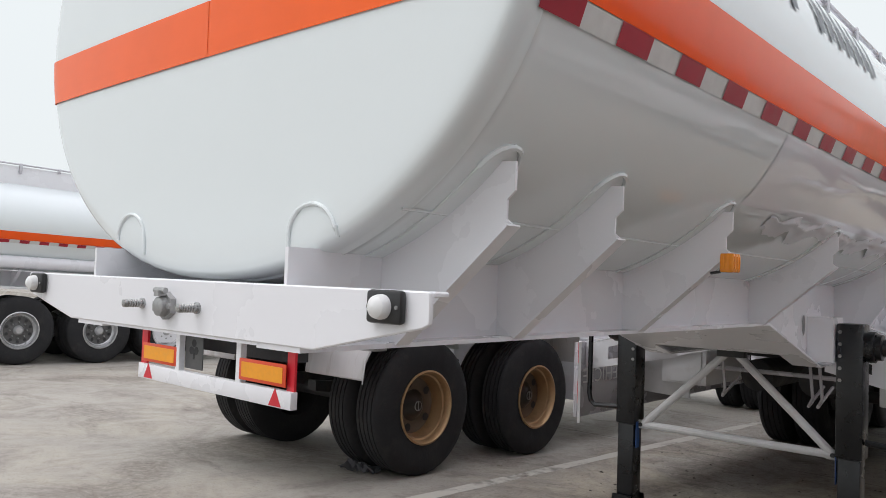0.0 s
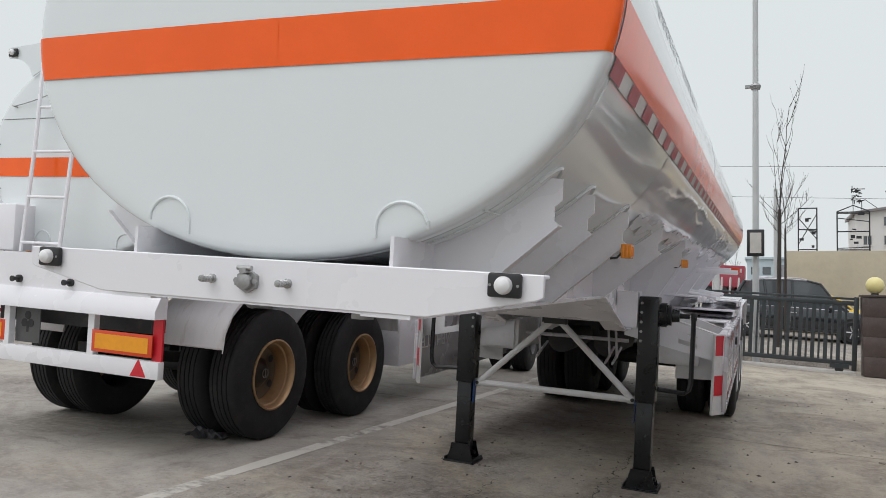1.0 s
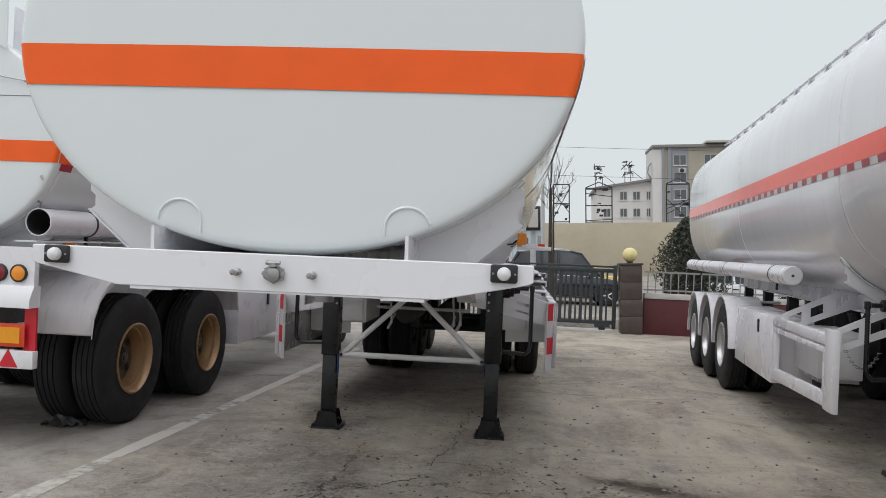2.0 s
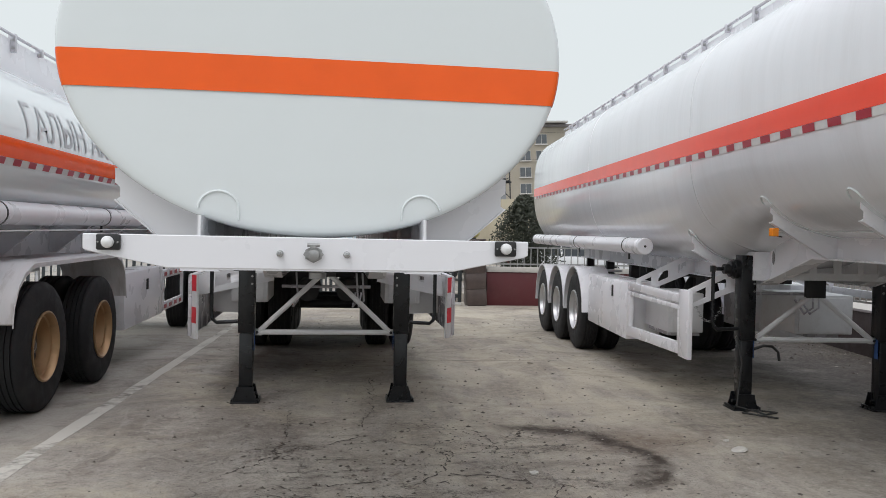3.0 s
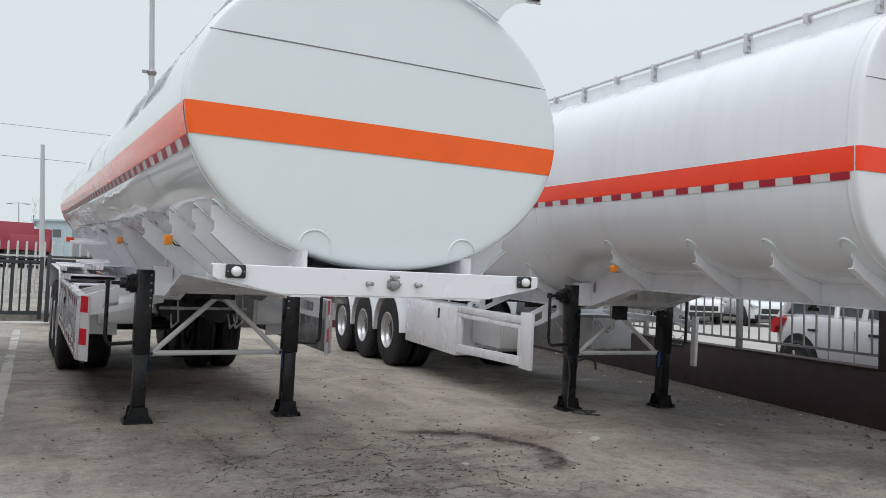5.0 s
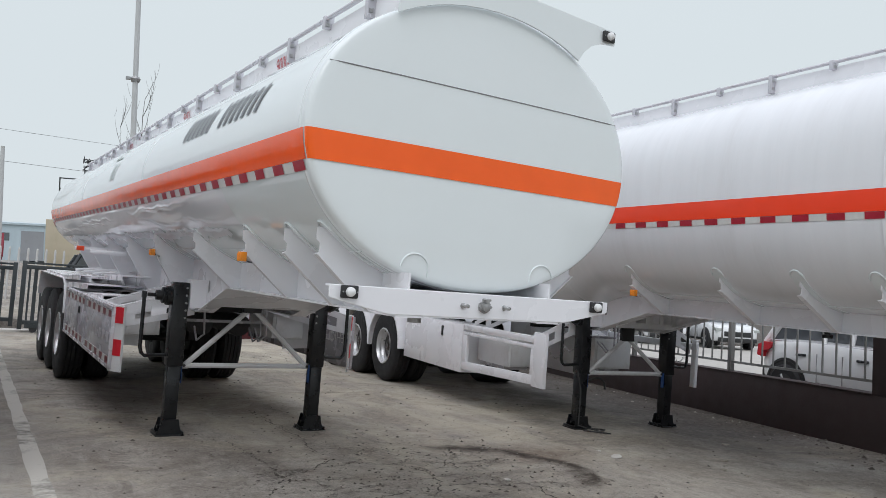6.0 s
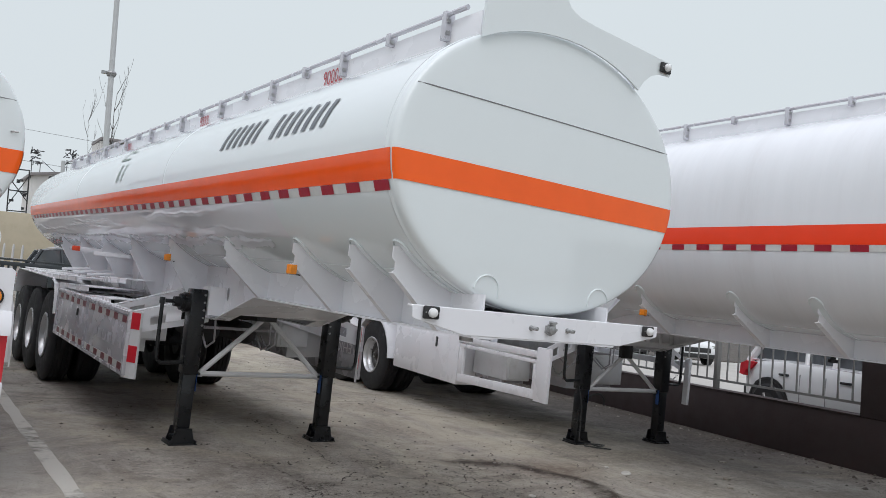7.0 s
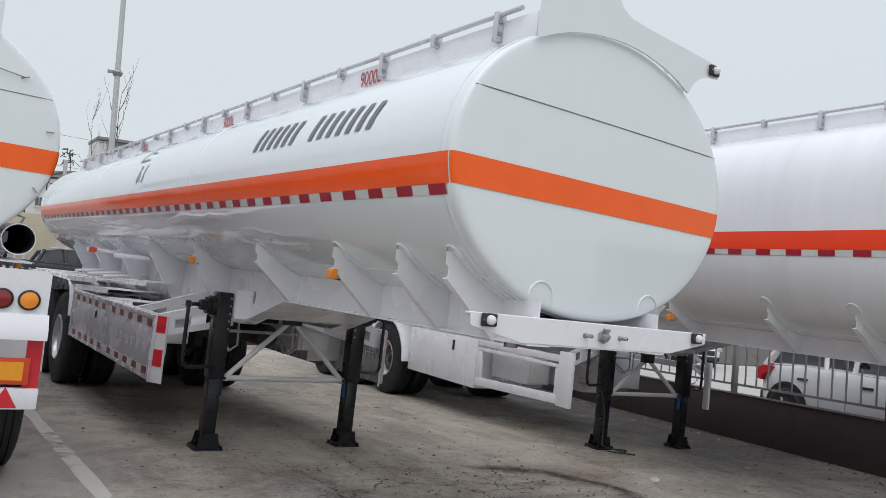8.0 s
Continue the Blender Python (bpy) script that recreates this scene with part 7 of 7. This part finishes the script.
car("parked_car", parked(0.8, 27.0, 90), CARBLACK, "dark tall estate car parked behind the gate", height=1.88)
car("parked_car", parked(1.35, 31.0, 86), CARYELLOW, "yellow taxi parked behind the gate", height=1.5, suv=False)
car("parked_car", Matrix.Translation((6.71, 3.06, 0.115)) @ Matrix.Rotation(radians(-15), 4, "Z"), CARWHITE, "white hatchback parked along the outer side of the wall", length=4.1, height=1.6)
car("parked_car", Matrix.Translation((20.4, 20.9, 0.26)) @ Matrix.Rotation(radians(-27), 4, "Z"), CARWHITE, "white off-road car parked nose-on across the road", height=1.75)
car("parked_car", Matrix.Translation((22.3, 19.2, 0.24)) @ Matrix.Rotation(radians(-27), 4, "Z"), CARWHITE, "white tall estate car parked nose-on across the road", height=1.7)
car("parked_car", parked(6.6, 25.5, 80), CARWHITE, "white car behind the railing", height=1.55)


def truck(name, m, cab_mat, cargo_mat, label, cargo):
    C = thing(name, m, label, "truck")
    part("cab", prism(B(), [(-1.1, 0.6), (-1.1, 1.6), (-0.8, 2.75), (0.75, 2.85), (0.9, 0.6)], "x", -1.2, 1.2), cab_mat, C)
    part("windscreen", prism(B(), [(-1.115, 1.65), (-0.83, 2.6), (-0.82, 2.6), (-1.1, 1.65)], "x", -1.05, 1.05), GLASS, C)
    part("grille", box(B(), -0.8, 0.8, -1.13, -1.1, 0.8, 1.45, 0.01), DARK, C)
    part("bumper", box(B(), -1.22, 1.22, -1.25, -1.0, 0.35, 0.75, 0.03), cab_mat, C)
    part("chassis", box(B(), -0.5, 0.5, 0.8, 7.5, 0.7, 0.95), DARK, C)
    part("cargo_body", box(B(), -1.22, 1.22, 1.2, 7.4, 1.0, cargo, 0.03), cargo_mat, C)
    for k in range(6):
        part("body_rib", box(B(), -1.26, 1.26, 1.4 + 1.1 * k, 1.48 + 1.1 * k, 1.0, cargo), cargo_mat, C)
    for u in (0.0, 4.6, 5.9):
        for s in (-1, 1):
            part("wheel", lathe(B(), [(0.25, 0.13), (0.48, 0.13), (0.52, 0.09), (0.52, -0.09), (0.48, -0.13), (0.25, -0.13)], "x", (s * 1.05, u, 0.52), seg=20), RUBBER, C)
    return C


truck("cargo_truck", parked(-7.95, 60.0, 6), CARWHITE, CARWHITE, "white-cabbed truck facing the yard beyond the fence", 2.6)
truck("cargo_truck", parked(-9.1, 73.0, 4), GREENSHEET, GREENSHEET, "tall truck under a teal sheet, beyond the fence", 4.4)
truck("cargo_truck", parked(-6.1, 66.0, 192), TRUCKRED, TRUCKRED, "dark red cargo truck standing beyond the fence", 2.95)
truck("cargo_truck", parked(-3.3, 66.0, 178), TRUCKRED, TRUCKRED, "low dark red cargo truck standing beyond the fence", 2.1)

# row of pale road barrier posts
barrier = thing("road_barrier", Matrix.Translation((-16, 29, rise(29))), "pale road barrier with rounded posts", "barrier")
bp = None
for k in range(52):
    x = 0.29 * k
    if bp is None:
        bp = part("barrier_post", lathe(B(), [(0.038, -0.3), (0.038, 1.78), (0.028, 1.85), (0.005, 1.88)], "z", seg=10), PICKET, barrier, at=Matrix.Translation((x, 0, 0)))
    else:
        again(bp, Matrix.Translation((x, 0, 0)))
for z in (0.5, 1.35):
    part("barrier_rail", box(B(), 0, 14.9, -0.02, 0.02, z - 0.03, z + 0.03), PICKET, barrier)

shed = thing("industrial_shed", upright(-3.0, 110.0), "pale blue sheet-metal shed in the distance", "building")
part("wall", box(B(), 0, 15.0, 0, 14, 0, 4.55), BLUESHED, shed)
part("roof", prism(B(), [(-0.3, 4.55), (14.3, 4.55), (14.3, 4.75), (7, 5.3), (-0.3, 4.8)], "x", -0.3, 15.3), BLUESHED, shed)
for k in range(16):
    part("cladding_rib", box(B(), 0.4 + 0.93 * k, 0.46 + 0.93 * k, -0.03, 0.0, 0, 4.5), BLUESHED, shed)
for x_ in (4.2, 9.5):
    part("door", box(B(), x_, x_ + 2.6, -0.08, 0.0, 0, 3.8), BGREY, shed, "dark rolled-up doorway")
part("downpipe", box(B(), 7.3, 7.45, -0.12, -0.03, 0, 4.5), BGREY, shed)
for x_ in (0.5, 1.9):
    part("window", box(B(), x_, x_ + 1.0, -0.06, 0.0, 2.5, 3.5), GLASS, shed)

# overhead cables
for i_, (z_, s_) in enumerate(((6.9, 0.5), (9.0, 0.4))):
    bm = B()
    pts = []
    for k in range(41):
        t = k / 40
        pts.append((-45 + 90 * t, 45 + 3 * i_, rise(45) + z_ - s_ * 4 * t * (1 - t)))
    cb = part("overhead_cable", tube(bm, pts, 0.010, 5), WIRE, None)
    tagged(cb, "thin black overhead cable", "cable")

# ---- small things on the ground ----
lid = thing("paper_cup_lid", Matrix.Translation((1.354, 3.08, 0.0)) @ Matrix.Rotation(0.3, 4, "Z"), "crumpled pale paper litter on the concrete", "litter")
bm = lathe(B(), [(0.012, 0.012), (0.04, 0.014), (0.055, 0.004), (0.058, 0.0), (0.012, 0.0)], "z", seg=14)
for v in bm.verts:
    v.co = (v.co.x * 1.15, v.co.y * 0.8, v.co.z + 0.012 * math.sin(9 * v.co.x + 5 * v.co.y) + 0.01)
part("rim", bm, PAPER, lid)


def scrap(name, x, y, size, material, label, seed, category="litter"):
    rn = random.Random(seed)
    bm = B()
    n = 9
    vs = []
    for i in range(n):
        a = 2 * math.pi * i / n
        r = size * rn.uniform(0.55, 1.1)
        vs.append((r * math.cos(a), r * math.sin(a) * 0.7, rn.uniform(0.004, size * 0.28)))
    top = [bm.verts.new(v) for v in vs]
    low = [bm.verts.new((a, b, 0.0)) for a, b, c in vs]
    c1 = bm.verts.new((0, 0, size * 0.3))
    for i in range(n):
        j = (i + 1) % n
        bm.faces.new((top[i], top[j], c1))
        bm.faces.new((low[i], low[j], top[j], top[i]))
    bm.faces.new(low[::-1])
    ob = part(name, bm, material, None, at=Matrix.Translation((x, y, 0.0)) @ Matrix.Rotation(rn.uniform(0, 6), 4, "Z"))
    tagged(ob, label, category)


def rag(x, y, length, wide, tall, seed):
    """A stiff torn cloth lying in folds: a wavy sheet with thickness, one end standing up."""
    rn = random.Random(seed)
    bm = B()
    nu, nv = 14, 6
    ph = [rn.uniform(0, 6) for _ in range(4)]
    sides = []
    for lift in (0.0, 0.005):
        rows = []
        for i in range(nu + 1):
            u = i / nu
            row = []
            for j in range(nv + 1):
                v = j / nv
                z = tall * (0.25 + 0.75 * u) * abs(math.sin(2.2 * u * math.pi + 1.3 * v + ph[0])) * (0.55 + 0.45 * math.cos(3 * v + ph[1]))
                edge = 0.02 * math.sin(9 * u + ph[2]) + 0.012 * math.sin(17 * v + ph[3])
                row.append(bm.verts.new(((u - 0.5) * length * (1 - 0.25 * abs(math.sin(5 * v))) + edge, (v - 0.5) * wide * (1 - 0.4 * u) + edge, abs(z) + 0.002 + lift)))
            rows.append(row)
        sides.append(rows)
    low, up = sides
    for i in range(nu):
        for j in range(nv):
            bm.faces.new((up[i][j], up[i + 1][j], up[i + 1][j + 1], up[i][j + 1]))
            bm.faces.new((low[i][j + 1], low[i + 1][j + 1], low[i + 1][j], low[i][j]))
    for a, b in [((i, 0), (i + 1, 0)) for i in range(nu)] + [((i + 1, nv), (i, nv)) for i in range(nu)] + [((0, j + 1), (0, j)) for j in range(nv)] + [((nu, j), (nu, j + 1)) for j in range(nv)]:
        bm.faces.new((low[a[0]][a[1]], low[b[0]][b[1]], up[b[0]][b[1]], up[a[0]][a[1]]))
    ob = part("rag", bm, RAG, None, at=Matrix.Translation((x, y, 0.0)) @ Matrix.Rotation(rn.uniform(0, 6), 4, "Z"))
    tagged(ob, "dark grey crumpled rag by the tanker's wheel", "rag")


rag(-4.38, 4.42, 0.30, 0.20, 0.13, 5)
rag(-4.58, 4.45, 0.16, 0.12, 0.06, 8)
for i_, (x_, y_, z_) in enumerate(((-0.277, 2.62, 0.045), (1.416, 3.39, 0.035), (2.37, 2.65, 0.08), (2.22, 8.15, 0.12), (1.99, 2.35, 0.05), (-0.6, 9.0, 0.04), (0.9, 7.6, 0.06), (2.3, 6.9, 0.07), (2.0, 2.1, 0.04), (-3.9, 5.6, 0.03), (3.2, 3.3, 0.05))):
    scrap("paper_scrap", x_, y_, z_, PAPER if i_ in (0, 1) else LITTER, "small scrap of litter on the concrete", 10 + i_)

for tone, (seed_, stone_) in enumerate(((77, PEBBLE), (78, PEBBLE_PALE))):
    rn = random.Random(seed_)
    bm = B()
    for k in range(2300 if tone == 0 else 900):
        if k < (1000 if tone == 0 else 130):
            base = wa.lerp(wb, 0.12 + 0.55 * rn.random() ** 1.3)
            x, y = base.x - abs(rn.gauss(0, 0.5)) - 0.03, base.y + rn.gauss(0, 0.1)
            s = 0.006 + 0.034 * rn.random() ** 3
        else:
            x, y = rn.uniform(-3.4, 3.0), rn.uniform(0.2, 15)
            s = 0.004 + 0.017 * rn.random() ** 3
        vs = [bm.verts.new((x + s * a * rn.uniform(0.5, 1.4), y + s * b * rn.uniform(0.5, 1.4), max(0.0, s * c * rn.uniform(0.4, 0.9)))) for a, b, c in ((1, 0, 0.1), (0, 1, 0.1), (-1, 0, 0.1), (0, -1, 0.1), (0, 0, 1))]
        for i in range(4):
            bm.faces.new((vs[i], vs[(i + 1) % 4], vs[4]))
    for k in range(900 if tone == 0 else 350):
        x, y, s = rn.gauss(-0.6, 1.0), rn.gauss(2.9, 1.2), 0.004 + 0.013 * rn.random() ** 2.5
        vs = [bm.verts.new((x + s * a * rn.uniform(0.5, 1.6), y + s * b * rn.uniform(0.5, 1.6), max(0.0, s * c * rn.uniform(0.4, 0.9)))) for a, b, c in ((1, 0, 0.1), (0, 1, 0.1), (-1, 0, 0.1), (0, -1, 0.1), (0, 0, 1))]
        for i in range(4):
            bm.faces.new((vs[i], vs[(i + 1) % 4], vs[4]))
    grit = part("gravel", bm, stone_, None)
    tagged(grit, "scattered %s grit and broken stone on the concrete" % ("pale" if tone else "brown"), "gravel", kind="stuff")

# cracks in the slab: narrow ragged channels filled with dirt
rn = random.Random(12)
bm = B()


def crack(x0, y0, x1, y1, w, crumbs):
    """A crack wandering from one end to the other: broken width, gaps, splinters and loose crumbs."""
    p0, p1 = Vector((x0, y0, 0.003)), Vector((x1, y1, 0.003))
    d = p1 - p0
    length = d.length
    d.normalize()
    side = Vector((-d.y, d.x, 0))
    n = max(5, int(length / 0.028))
    drift, prev = 0.0, None
    for i in range(n + 1):
        t = i / n
        drift = drift * 0.9 + rn.gauss(0, 0.013)
        c = p0.lerp(p1, t) + side * drift * (0.35 + math.sin(math.pi * t))
        ww = w * (0.2 + 1.2 * rn.random() ** 2.0)
        cur = (bm.verts.new(c + side * ww), bm.verts.new(c - side * ww * rn.uniform(0.2, 1.0)))
        if prev and rn.random() > 0.05:
            bm.faces.new((prev[0], prev[1], cur[1], cur[0]))
        prev = cur
        if rn.random() < 0.16:
            e = c + (side * rn.choice((-1, 1)) + d * rn.uniform(-1.2, 1.2)) * rn.uniform(0.03, 0.10)
            e.z = 0.003
            q = side.cross(Vector((0, 0, 1))) * w * 0.5
            bm.faces.new([bm.verts.new(v) for v in (c + q, c - q, e)])
    for k in range(int(0.6 * crumbs * length)):
        c = p0.lerp(p1, rn.random()) + side * rn.gauss(0, 0.035) + d * rn.gauss(0, 0.02)
        r = 0.0025 + 0.009 * rn.random() ** 2.5
        ring = [bm.verts.new((c.x + r * rn.uniform(0.4, 1.5) * math.cos(1.2566 * j), c.y + r * rn.uniform(0.4, 1.5) * math.sin(1.2566 * j), 0.0035)) for j in range(5)]
        top = bm.verts.new((c.x, c.y, 0.003 + r * rn.uniform(0.2, 0.9)))
        for j in range(5):
            bm.faces.new((ring[j], ring[(j + 1) % 5], top))


# along the slab under the trailer with the orange stripe
for q in ((-2.40, 2.10, -2.37, 2.43, 0.005, 10), (-2.37, 2.43, -2.18, 2.76, 0.004, 6), (-2.18, 2.76, -1.97, 3.10, 0.011, 45), (-1.96, 3.02, -1.93, 3.53, 0.016, 110), (-1.95, 3.21, -1.70, 3.34, 0.006, 25), (-1.96, 4.65, -1.93, 3.67, 0.007, 40), (-1.60, 3.41, -1.34, 3.70, 0.010, 30), (-1.67, 3.02, -1.38, 2.98, 0.009, 30), (-1.21, 6.45, -1.32, 3.98, 0.008, 45), (-1.33, 4.10, -0.94, 4.10, 0.005, 40)):
    crack(*q)
# the broken slab in the open lane
for q in ((-1.99, 2.38, -1.79, 2.33, 0.010, 60), (-2.00, 2.26, -1.48, 2.15, 0.012, 90), (-1.69, 2.39, -1.27, 2.52, 0.009, 80), (-1.47, 2.22, -0.80, 2.02, 0.008, 110), (-1.10, 2.40, -0.85, 2.49, 0.010, 40), (-0.78, 3.51, -0.79, 2.98, 0.008, 60), (-0.79, 2.98, -1.01, 2.48, 0.010, 60), (-0.81, 3.13, -0.11, 3.11, 0.008, 45), (-0.48, 3.81, -0.44, 3.11, 0.010, 70)):
    crack(*q)
for q in ((-0.82, 2.63, -0.37, 2.45, 0.010, 60), (-0.94, 4.10, -0.48, 3.81, 0.006, 40), (-0.78, 2.07, -0.29, 2.01, 0.008, 40), (-0.58, 2.11, -0.53, 1.85, 0.007, 40), (-0.17, 2.38, -0.20, 1.82, 0.009, 50), (0.90, 3.24, 1.29, 3.44, 0.008, 60)):
    crack(*q)
cr = part("slab_cracks", bm, CRACK, None)
tagged(cr, "ragged dirt-filled cracks in the concrete", "crack", kind="stuff")
bm = B()
for a, b in (((-3.2, 7.9), (6.0, 7.75)), ((-3.3, 13.6), (7.0, 13.4)), ((-12, 7.9), (-3.7, 7.9))):
    d = (Vector((*b, 0)) - Vector((*a, 0))).normalized()
    nrm = Vector((-d.y, d.x, 0)) * 0.006
    n = 50
    rows = []
    for i in range(n + 1):
        p = Vector((*a, 0.003)).lerp(Vector((*b, 0.003)), i / n)
        k = rn.uniform(0.3, 1.6)
        rows.append((bm.verts.new(p + nrm * k), bm.verts.new(p - nrm * k)))
    for r0, r1 in zip(rows, rows[1:]):
        bm.faces.new((r0[0], r0[1], r1[1], r1[0]))
jt = part("slab_joints", bm, CRACK, None)
tagged(jt, "dirt-filled joints between the concrete slabs", "joint", kind="structure")
